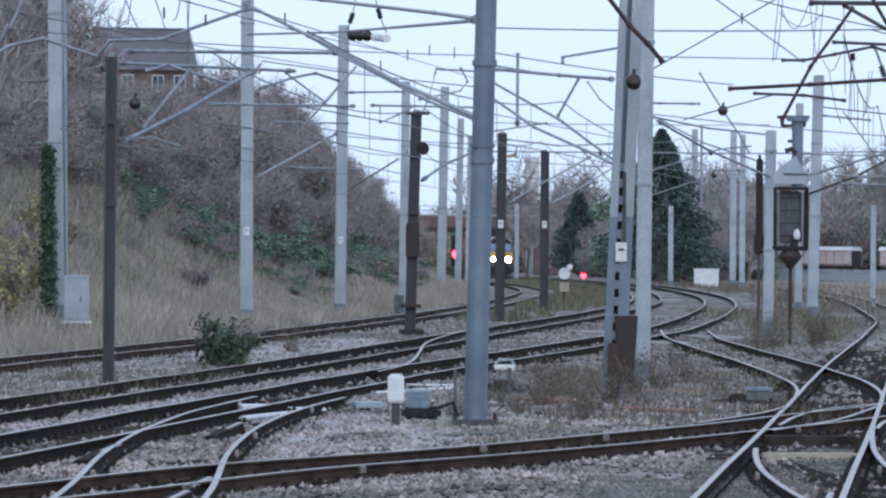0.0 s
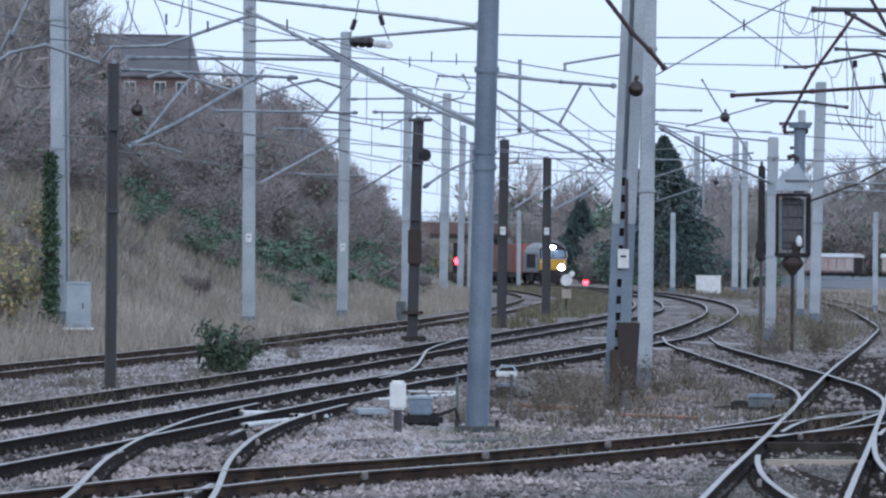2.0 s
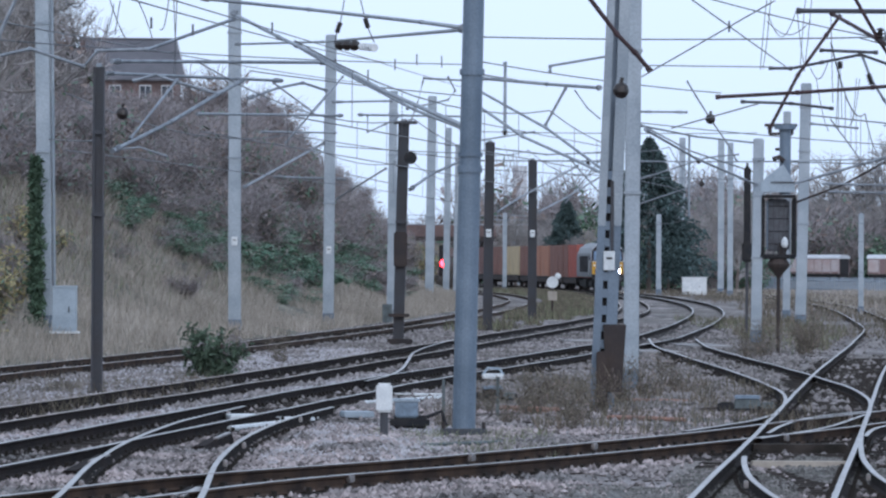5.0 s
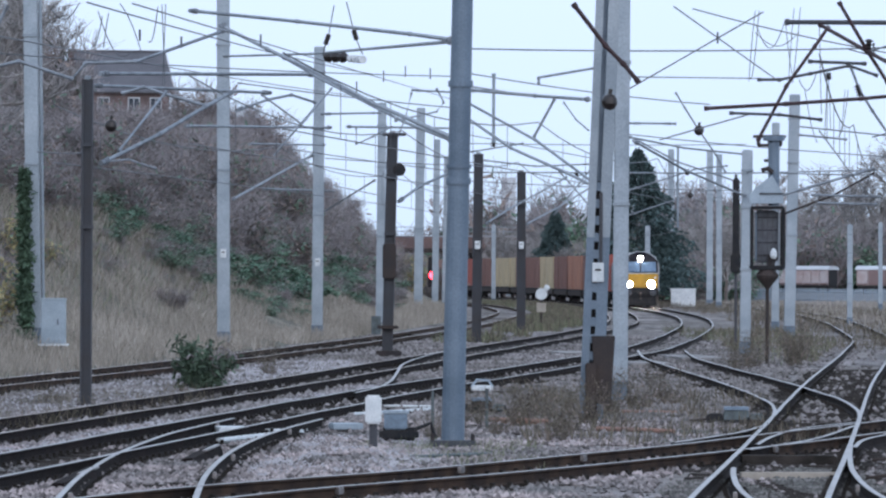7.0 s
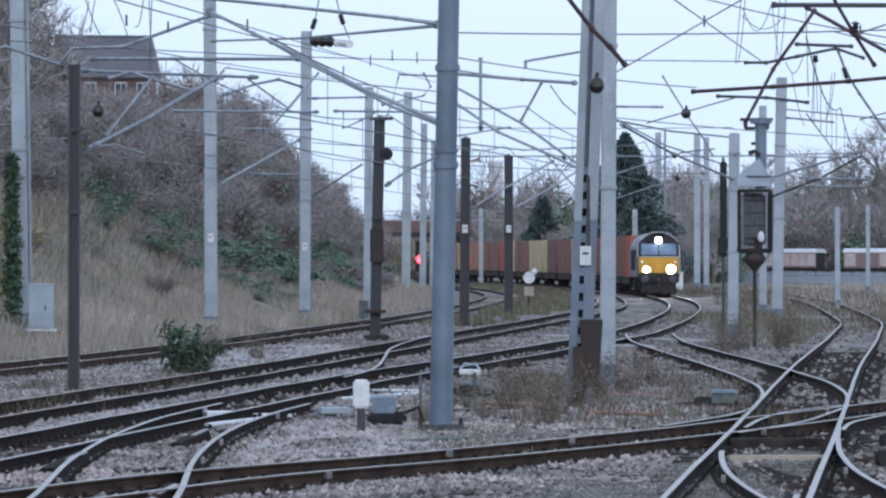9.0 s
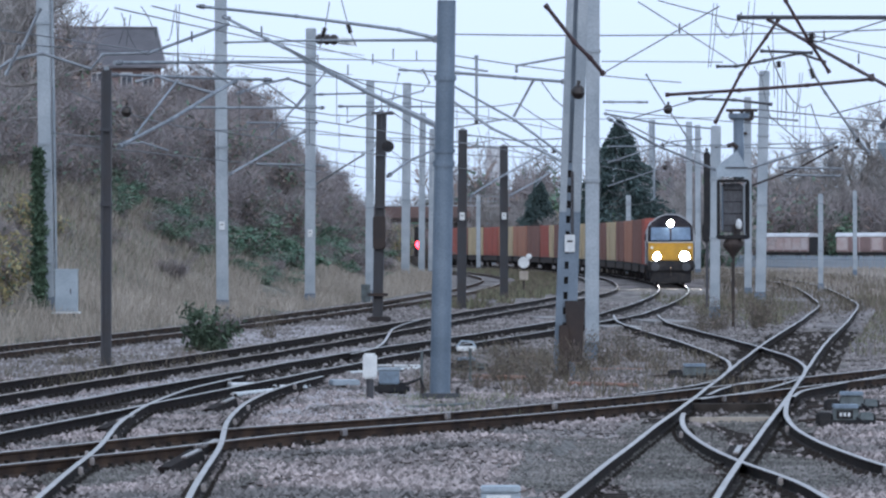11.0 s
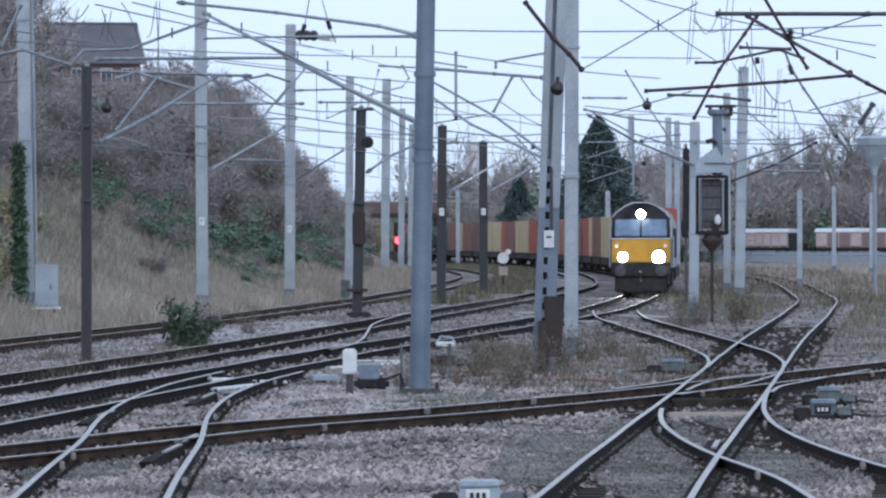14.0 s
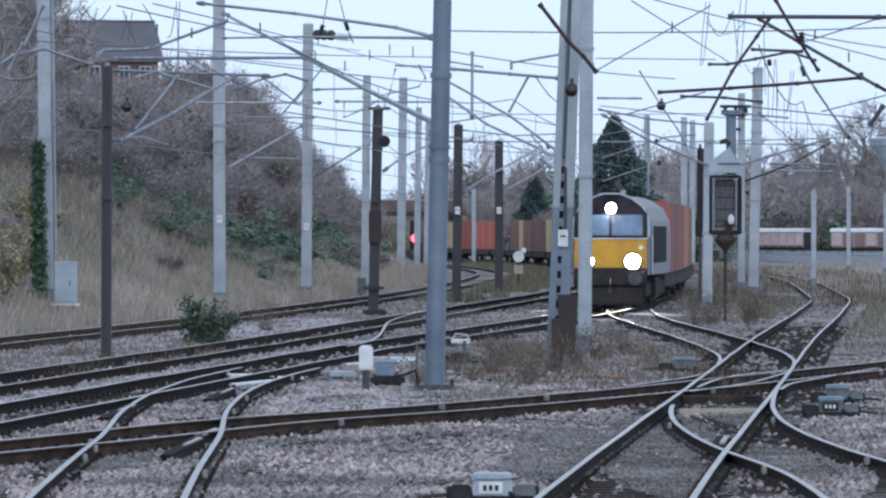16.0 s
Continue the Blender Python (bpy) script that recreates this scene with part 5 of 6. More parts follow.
def bare_tree(seed, h=8.0, wide=0.34):
    rng = random.Random(seed)
    e = new("tree")
    trunk, limb = bmesh.new(), bmesh.new()
    tw = []
    def branch(p, d, L, r, depth):
        pts = [p]
        for k in range(3):
            d = (d + Vector((rng.gauss(0, 0.16), rng.gauss(0, 0.16), rng.gauss(0.05, 0.1)))).normalized()
            p = p + d * (L / 3)
            pts.append(p)
        add_tube(trunk if depth == 0 else limb, pts, r, 6 if depth < 2 else 3, r * 0.62)
        if depth >= 4:
            tw.append((pts[1], pts[2] - pts[1]))
            for k in range(9):
                q = pts[rng.randint(1, 3)]
                tw.append((q, Vector((rng.gauss(0, 0.35), rng.gauss(0, 0.35), rng.gauss(0.2, 0.28))) * h * 0.07))
            return
        for k in range(4 if depth else 6):
            q = pts[rng.randint(1, 3)] if k else pts[3]
            nd = (d + Vector((rng.gauss(0, wide * 1.7), rng.gauss(0, wide * 1.7), rng.gauss(0.1, 0.3)))).normalized()
            branch(q, nd, L * rng.uniform(0.55, 0.78), r * 0.58, depth + 1)
    branch(Vector((0, 0, -0.2)), Vector((0, 0, 1)), h * 0.34, h * 0.02, 0)
    part("trunk", trunk, M["bark"], e)
    # branches and crown take the haze-paled colour, the trunk keeps plain bark
    part("branchwork", limb, M["hazetwig"], e)
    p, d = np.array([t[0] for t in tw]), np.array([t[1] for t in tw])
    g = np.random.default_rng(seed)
    quads("crown", p, d, side(d, g, h * 0.0016), M["hazetwig"], e)
    return e


def conifer(seed, h=10.0, r=2.2, n=15000):
    g = np.random.default_rng(seed)
    e = new("tree")
    part("trunk", tube([(0, 0, -0.2), (0, 0, h * 0.95)], h * 0.018, 6, 0.03), M["bark"], e)
    u = g.uniform(0.06, 1, n) ** 0.8
    z = h * u
    ang = g.uniform(0, 6.28, n)
    lump = 1 + 0.25 * np.sin(ang * 3 + u * 25) + 0.18 * np.sin(ang * 5 - u * 40)
    rr = r * np.minimum(1.0, 1.3 * (1 - u)) ** 0.85 * np.sqrt(g.uniform(0.1, 1, n)) * lump
    p = np.stack([rr * np.cos(ang), rr * np.sin(ang), z], 1)
    d = np.stack([np.cos(ang) * 0.35, np.sin(ang) * 0.35, g.normal(-0.1, 0.18, n)], 1) * g.uniform(0.5, 1.3, (n, 1)) * h * 0.06
    quads("crown", p, d, side(d, g, h * 0.009), M["conifer"], e)
    return e


protos = {
    "bare": [shrub(11, ["russet", "twig"], [0.5, 0.5], 2600, 500), shrub(12, ["russet", "ivy"], [0.7, 0.3], 2600, 500), shrub(13, ["russet", "bramble"], [0.6, 0.4], 2400, 700)],
    "green": [shrub(21, ["bramble", "ivy"], [0.6, 0.4], 400, 2600, 1.2, 0.8, 0.105), shrub(22, ["bramble", "ivy", "russet"], [0.65, 0.2, 0.15], 400, 2600, 1.3, 0.75, 0.105)],
    "ochre": [shrub(31, ["ochre", "bramble", "russet"], [0.6, 0.2, 0.2], 1100, 1800)],
    "buddleia": [shrub(44, ["buddleia"], [1.0], 160, 2800, 1.2, 0.8, 0.12)],
    "tree": [bare_tree(51, 9), bare_tree(52, 8, 0.42), bare_tree(53, 10, 0.3)],
    "weed": [shrub(71, ["russet", "weeds"], [0.4, 0.6], 330, 260, 1.3, 0.8, 0.07, 0.014)],
    "fir": [conifer(61, 10, 3.5), conifer(62, 10, 2.8)],
}
rb = random.Random(5)
BARE = "leafless brown-purple scrub on the cutting side"
GREEN = "low green bramble on the cutting side"
done = 0
while done < 165:
    y = rb.uniform(150, 620)
    s = rb.uniform(7.0, 30) if rb.random() < 0.82 else rb.uniform(3.5, 7)
    x = bank_toe(y) - s
    px = 784 + x * 11674 / y
    if px < -60 or px > 760:
        continue
    if 95 < px < 325 and bank_height(x, y) + 4.0 > 2.5 + (422 - 186) * y / 11674:
        room = 2.5 + (422 - 180) * y / 11674 - bank_height(x, y)
        if room > 0.5:
            grow(rb.choice(protos["bare"]), x, y, min(1.6, room * 0.75), BARE, "scrub on the cutting", 0.8)
            done += 1
        continue
    near = smooth(4, 12, s)
    if px < 170 and y < 250 and s < 6.5:
        if rb.random() < 0.25:
            grow(protos["ochre"][0], x, y, rb.uniform(0.4, 0.7), "yellowing autumn bush on the cutting side", "scrub on the cutting")
            done += 1
        continue
    k = rb.random()
    if 422 - (bank_height(x, y) - 2.5) * 11674 / y > 330 + max(0, px - 160) * 0.3:
        continue
    if s < 10.5 and k < 0.4:
        grow(rb.choice(protos["green"]), x, y, rb.uniform(0.55, 0.9), GREEN, "scrub on the cutting", rb.uniform(0.5, 0.7))
    elif k < 0.05:
        grow(rb.choice(protos["green"]), x, y, rb.uniform(0.9, 1.6), GREEN, "scrub on the cutting", rb.uniform(0.7, 1.0))
    else:
        grow(rb.choice(protos["bare"]), x, y, rb.uniform(1.3, 2.2) * (0.6 + 0.4 * near), BARE, "scrub on the cutting", rb.uniform(0.8, 1.15))
    done += 1
for x, d, s in ((18, 205, 0.9), (40, 212, 0.8), (5, 195, 0.8), (60, 230, 0.8)):
    X = (x - 784) * d / 11674
    grow(protos["ochre"][0], X, d, s, "yellowing autumn bush on the cutting side", "scrub on the cutting")
for x, d, s in ((20, 260, 0.8), (-20, 250, 1.0), (60, 300, 0.8), (330, 420, 0.35), (420, 420, 0.35), (500, 430, 0.4), (570, 440, 0.45), (620, 450, 0.4), (655, 500, 0.4), (-10, 330, 1.0)):
    X = (x - 784) * d / 11674
    grow(rb.choice(protos["tree"]), X, d, s, "small leafless tree on the cutting", "bare trees", 1.0, None, "tree")
# the buddleia between the lines
grow(protos["buddleia"][0], -5.70, 162.34, 0.58, "dark buddleia bush with dead flower heads on ballast", "lineside bushes", 1.1)
# its drooping dead flower heads
heads = [o for o in bpy.data.objects if o.get("group") == "lineside bushes"][0]
for k in range(13):
    a = rb.uniform(0, 6.28)
    r0, z0 = rb.uniform(0.2, 0.9), rb.uniform(1.1, 1.5)
    c, q = math.cos(a), math.sin(a)
    part("flower_head", tube([(r0 * c, r0 * q, z0), ((r0 + 0.12) * c, (r0 + 0.12) * q, z0 + 0.22), ((r0 + 0.28) * c, (r0 + 0.28) * q, z0 + 0.24), ((r0 + 0.4) * c, (r0 + 0.4) * q, z0 + 0.1)], 0.012, 5, 0.04), M["twig"], heads)
for x, y, q in ((1.0, 126, 0.42), (1.7, 121, 0.36), (0.6, 120, 0.3), (3.4, 141, 0.42), (2.7, 136, 0.4), (4.2, 147, 0.45), (1.3, 132, 0.4), (8.1, 203, 0.5), (9.3, 206, 0.5), (9.9, 214, 0.5), (7.4, 196, 0.4), (-0.4, 117, 0.26), (-6.3, 190, 0.4), (-4.9, 186, 0.36), (0.2, 128, 0.34), (2.2, 128, 0.38), (1.5, 116, 0.3)):
    grow(protos["weed"][0], x, y, q, "wispy dead brown weeds on the trackbed", "lineside weeds", rb.uniform(0.9, 1.3), -0.2, "weeds")
# brambles spread over the middle of the slope, ivied thorns above, dead bracken near the foot
for x, y in ((-11.3, 385), (-10.6, 393), (-9.8, 401), (-10.5, 482), (-9.8, 511), (-9.6, 370), (-8.8, 380), (-7.8, 390), (-6.8, 401), (-6.0, 414), (-8.8, 411), (-7.8, 438), (-6.9, 447), (-10.3, 372)):
    grow(rb.choice(protos["green"]), x, y, rb.uniform(0.8, 1.1), GREEN, "scrub on the cutting", rb.uniform(0.35, 0.55))
for x, y in ((-12.6, 394),):
    grow(protos["green"][0], x, y, rb.uniform(0.8, 1.0), "ivy-covered thorn bush on the cutting side", "scrub on the cutting", 1.2)
for x, y in ((-7.7, 307), (-8.1, 314), (-10.5, 259), (-14.1, 212)):
    grow(protos["bare"][0], x, y, rb.uniform(0.4, 0.6), "low dead bracken on the grass slope", "scrub on the cutting", 0.7)
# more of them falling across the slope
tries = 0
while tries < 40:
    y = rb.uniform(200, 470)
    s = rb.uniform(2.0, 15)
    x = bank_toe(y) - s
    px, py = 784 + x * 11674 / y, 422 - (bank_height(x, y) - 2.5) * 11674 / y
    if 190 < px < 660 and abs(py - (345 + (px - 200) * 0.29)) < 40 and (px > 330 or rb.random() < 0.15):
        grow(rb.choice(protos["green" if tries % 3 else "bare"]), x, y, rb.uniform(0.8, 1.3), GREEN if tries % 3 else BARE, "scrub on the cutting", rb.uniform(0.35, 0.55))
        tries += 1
# leafless scrub filling the upper slope
fill, thick = 0, []
while fill < 120:
    y = rb.uniform(150, 520)
    x = bank_toe(y) - rb.uniform(3, 22)
    px, zb = 784 + x * 11674 / y, bank_height(x, y)
    py = 422 - (zb - 2.5) * 11674 / y
    if -60 < px < 640 and 180 < py < 300 + max(0, px - 160) * 0.29:
        room = 2.5 + (422 - (180 if 95 < px < 325 else 120)) * y / 11674 - zb
        thick.append((rb.choice(protos["bare"]), spot(x, y, min(rb.uniform(0.9, 1.5), max(0.3, room * 0.7)), rb.uniform(0.75, 1.0))))
        fill += 1
thicket(thick, "tangled leafless scrub covering the upper cutting side")


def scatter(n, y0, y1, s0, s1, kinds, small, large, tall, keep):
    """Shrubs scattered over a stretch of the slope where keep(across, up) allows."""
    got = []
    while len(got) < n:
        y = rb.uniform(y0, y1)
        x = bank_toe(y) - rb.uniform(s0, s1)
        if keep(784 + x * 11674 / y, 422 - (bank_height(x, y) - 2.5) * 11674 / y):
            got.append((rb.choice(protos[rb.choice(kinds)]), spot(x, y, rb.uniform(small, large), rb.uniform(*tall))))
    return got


# brown scrub and dead bracken reaching down to the brambles, near end of the cutting
thicket(scatter(130, 170, 330, 3.5, 17, ("bare",), 0.7, 1.25, (0.6, 1.0), lambda u, v: -60 < u < 470 and 215 < v < 328 + max(0.0, u - 190) * 0.38), "low brown leafless scrub and bracken on the slope", 0.42)
thicket(scatter(26, 185, 340, 1.5, 12, ("bare",), 0.35, 0.6, (0.5, 0.8), lambda u, v: -40 < u < 560 and 340 + max(0.0, u - 190) * 0.3 < v < 455), "small clumps of dead bracken in the grass", 0.4)
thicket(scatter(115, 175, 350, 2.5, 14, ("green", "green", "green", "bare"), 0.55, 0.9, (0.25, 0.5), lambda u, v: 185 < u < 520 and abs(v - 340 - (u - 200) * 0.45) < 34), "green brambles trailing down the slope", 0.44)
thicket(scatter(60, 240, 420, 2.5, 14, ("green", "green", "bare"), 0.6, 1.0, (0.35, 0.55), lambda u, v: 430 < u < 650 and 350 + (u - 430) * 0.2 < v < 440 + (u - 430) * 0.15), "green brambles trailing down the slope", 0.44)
for k in range(9):
    y = rb.uniform(585, 690)
    grow(rb.choice(protos["ochre" if k % 3 == 0 else "bare"]), (rb.uniform(660, 752) - 784) * y / 11674, y, rb.uniform(1.2, 1.6), "russet scrub at the end of the cutting", "scrub on the cutting", 1.0)
# trees beyond the curve and behind the yard
for x, d, s, k, tall in ((1066, 600, 1.32, 0, 0.98), (932, 770, 0.95, 1, 1.0), (1098, 640, 0.8, 0, 0.95)):
    grow(protos["fir"][k], (x - 784) * d / 11674, d, s, "dark dense conifer beyond the line", "conifers", tall, -0.2, "tree")
for x, d, s in ((850, 760, 1.25), (885, 780, 1.35), (970, 760, 1.05), (910, 800, 1.1), (1000, 770, 1.0), (1040, 760, 0.9), (1150, 660, 0.95), (1210, 660, 1.0), (1130, 700, 1.0), (1240, 690, 1.1), (1350, 1100, 2.4), (1400, 1120, 2.3), (1450, 1100, 2.9), (1500, 1120, 2.7), (1540, 1100, 2.2), (1600, 1100, 2.4), (1315, 1100, 2.2), (1180, 680, 1.2), (1480, 1150, 2.9)):
    grow(rb.choice(protos["tree"]), (x - 784) * d / 11674, d, s, "leafless grey-brown tree behind the yard", "bare trees", 1.0, -0.2, "tree")
hedge = []
for k in range(40):
    px = rb.uniform(770, 1640)
    d = rb.uniform(800, 900) if px < 1020 else rb.uniform(640, 760) if px < 1300 else rb.uniform(1060, 1150)
    sz = rb.uniform(1.4, 2.4) * d / 700
    kind = "bare" if rb.random() < (0.6 if px > 1020 else 0.45) else "green" if rb.random() < 0.8 else "ochre"
    hedge.append((rb.choice(protos[kind]), spot((px - 784) * d / 11674, d, sz, rb.uniform(0.9, 1.5), -0.2)))
for k in range(24):
    d = rb.uniform(1065, 1110)
    hedge.append((rb.choice(protos["bare"]), spot((1240 + k * 17 - 784) * d / 11674, d, rb.uniform(3.8, 5.3), rb.uniform(0.9, 1.15), -0.2)))
thicket(hedge, "dull hedge scrub behind the railway and yard")
for k in range(13):
    d = rb.uniform(850, 930)
    grow(rb.choice(protos["green" if k % 3 else "bare"]), (815 + k * 19 - 784) * d / 11674, d, rb.uniform(4.2, 5.6), "tall dark hedge behind the railway", "background hedge", rb.uniform(0.9, 1.15), -0.2)
for k in range(9):
    d = rb.uniform(680, 740)
    grow(rb.choice(protos["bare" if k % 3 else "green"]), (1095 + k * 17 - 784) * d / 11674, d, rb.uniform(3.0, 4.0), "tall brown thicket behind the railway", "background hedge", rb.uniform(0.9, 1.2), -0.2)
for k in range(14):
    d = rb.uniform(590, 660)
    px = rb.uniform(1130, 1255)
    grow(rb.choice(protos["green" if rb.random() < 0.2 else "bare"]), (px - 784) * d / 11674 + 2, d + 60, rb.uniform(1.0, 1.7), "dull hedge scrub behind the railway", "background hedge", 1.5, -0.2)
# tall bare crowns over the yard
for u, d, q in ((1235, 1090, 1.9), (1290, 1110, 2.2), (1345, 1120, 2.0), (1385, 1090, 2.4), (1440, 1130, 2.2), (1490, 1100, 2.6), (1545, 1120, 2.4), (1600, 1110, 2.2)):
    grow(protos["tree"][(u // 5) % 3], (u - 784) * d / 11674, d, q, "tall leafless tree behind the yard", "bare trees", rb.uniform(0.85, 1.0), -0.2, "tree")
# misty bare trees far beyond the bridge
for k in range(12):
    d = rb.uniform(1000, 1120)
    grow(rb.choice(protos["tree"]), (650 + k * 38 + rb.uniform(-14, 14) - 784) * d / 11674, d, rb.uniform(1.1, 1.5), "distant leafless tree beyond the bridge", "bare trees", rb.uniform(0.85, 1.05), -0.2, "tree")
far_scrub = []
for k in range(26):
    d = rb.uniform(960, 1010)
    far_scrub.append((rb.choice(protos["bare" if k % 3 else "green"]), spot((640 + k * 17 - 784) * d / 11674, d, rb.uniform(3.8, 5.2), rb.uniform(0.7, 1.0), -0.2)))
woods = []
for k in range(30):
    d = rb.uniform(700, 770)
    woods.append((rb.choice(protos["bare" if k % 3 else "green"]), spot((1085 + k * 5 - 784) * d / 11674, d, rb.uniform(3.6, 5.0), rb.uniform(0.8, 1.15), -0.2)))
thicket(woods, "dense brown-green woodland edge behind the curve", 0.55)
low = []
for k in range(34):
    d = rb.uniform(725, 775)
    low.append((rb.choice(protos["green" if k % 2 else "bare"]), spot((955 + k * 5 - 784) * d / 11674, d, rb.uniform(1.3, 2.4), rb.uniform(0.7, 1.2), -0.2)))
thicket(low, "dark green-brown undergrowth beside the far line", 0.5)
thicket(far_scrub, "dull distant scrub beyond the bridge", 0.4)
for plist in protos.values():
    for o in plist:
        for c in list(o.children_recursive) + [o]:
            bpy.data.objects.remove(c)


def tufts(name, n, place, height, mat, label, seed, lean=0.35, width=0.012):
    g = np.random.default_rng(seed)
    p = np.array([place(g) for k in range(n)])
    d = np.stack([g.normal(0, lean, n), g.normal(0, lean, n), np.ones(n)], 1) * g.uniform(0.45, 1.0, (n, 1)) * height
    w = side(d, g, g.uniform(0.6, 1.2, n) * width)
    tagged(quads(name, p, d, w, mat), label, "grass", kind="stuff")


def on_bank(g):
    while True:
        y = g.uniform(130, 480)
        s = g.uniform(-0.7, 15)
        x = bank_toe(y) - s
        if noise.noise(Vector((x * 0.22, y * 0.06, 2))) > -0.42 - 0.02 * (8 - s) and -100 < 784 + x * 11674 / y < 800:
            return (x, y, bank_height(x, y) - 0.05)


tufts("dry_grass", 130000, on_bank, 0.6, M["straw"], "long pale dry grass on the cutting side", 7, 0.32, 0.012)
def mid_slope(g):
    while True:
        p = on_bank(g)
        s = bank_toe(p[1]) - p[0]
        if g.uniform() < smooth(2.5, 7.0, s) * (0.35 + 0.65 * smooth(190, 300, p[1])):
            return p


tufts("dead_bracken", 12000, mid_slope, 0.5, M["russet"], "dead russet bracken in the grass of the slope", 28, 0.5, 0.022)
tufts("green_grass", 20000, mid_slope, 0.5, M["green"], "short damp green grass on the cutting side", 8, 0.4, 0.02)


def region(x0, y0, x1, y1, patch, cut):
    def f(g):
        while True:
            x, y = g.uniform(x0, x1), g.uniform(y0, y1)
            if noise.noise(Vector((x * patch, y * patch * 0.4, 9))) > cut:
                return (x, y, -0.19)
    return f


def yard(g):
    while True:
        y = g.uniform(150, 330)
        x = g.uniform(9, 20)
        if abs(x - spline(LINE_YARD, y)) > 1.4 and noise.noise(Vector((x * 0.5, y * 0.15, 9))) > 0.02:
            return (x, y, -0.19)


tufts("dead_weeds", 4000, yard, 0.3, M["green"], "low grass beside the yard line", 24, 0.35, 0.012)
tufts("dead_weeds", 2200, region(1.0, 112, 6.0, 158, 1.3, 0.12), 0.3, M["weeds"], "dead brown weeds between the lines", 3, 0.3, 0.01)
tufts("dead_weeds", 5000, yard, 0.36, M["weeds"], "dead brown weeds between the lines", 4, 0.3, 0.012)
tufts("dead_weeds", 13000, region(18.5, 300, 50, 640, 0.25, -0.15), 0.42, M["straw"], "rough dry grass in the yard", 5, 0.3, 0.02)
def in_curve(g):
    while True:
        y = g.uniform(270, 600)
        a, b = spline(LINE_FAR, y) + 1.7, spline(LINE_UP, y) - 1.9
        x = g.uniform(a, b)
        if b > a and noise.noise(Vector((x * 0.5, y * 0.06, 9))) > 0.1 - 0.5 * smooth(300, 420, y):
            return (x, y, -0.19)


tufts("dead_weeds", 9000, in_curve, 0.45, M["green"], "rough grass inside the curve", 6, 0.3, 0.018)
tufts("dead_weeds", 9000, in_curve, 0.55, M["weeds"], "dead weeds inside the curve", 16, 0.3, 0.018)


def outside(g):
    while True:
        y = g.uniform(250, 620)
        x = spline(LINE_DOWN, y) + 2 + g.uniform(0, 14)
        if noise.noise(Vector((x * 0.3, y * 0.06, 3))) > -0.1:
            return (x, y, -0.19)


tufts("dead_weeds", 11000, outside, 0.4, M["weeds"], "dead weeds beyond the main line", 17, 0.3, 0.018)
tufts("dead_weeds", 900, region(-1.6, 98, 1.2, 114, 1.5, 0.1), 0.17, M["green"], "thin weeds round the mast foot", 12, 0.4, 0.006)
tufts("dead_weeds", 1500, region(-9.6, 122, -5.0, 160, 0.9, 0.15), 0.3, M["weeds"], "thin weeds between the lines", 13, 0.4, 0.006)
# ivy up the left mast
g = np.random.default_rng(77)
n = 3500
zz = g.uniform(0, 1, n) ** 0.8
ctr = np.array([-12.29, 204.60])
p = np.stack([ctr[0] - 0.08 * zz + g.normal(0, 0.09, n) * (1.1 - zz * 0.5), ctr[1] + g.normal(-0.1, 0.08, n), 0.2 + zz * 5.1], 1)
d = g.normal(size=(n, 3)) * 0.09
tagged(quads("ivy", p, d, side(d, g, 0.045), M["ivy"]), "dark ivy climbing the pale mast", "ivy", kind="stuff")


# ---- ballast stones ----
PATCHES = ((-4.05, 72.5, 0.6, 5.0), (3.9, 73, 0.75, 6.5), (1.3, 71, 0.6, 4.5), (3.1, 82, 0.62, 7.5), (4.6, 93.5, 0.62, 6), (2.6, 66.5, 0.65, 6))


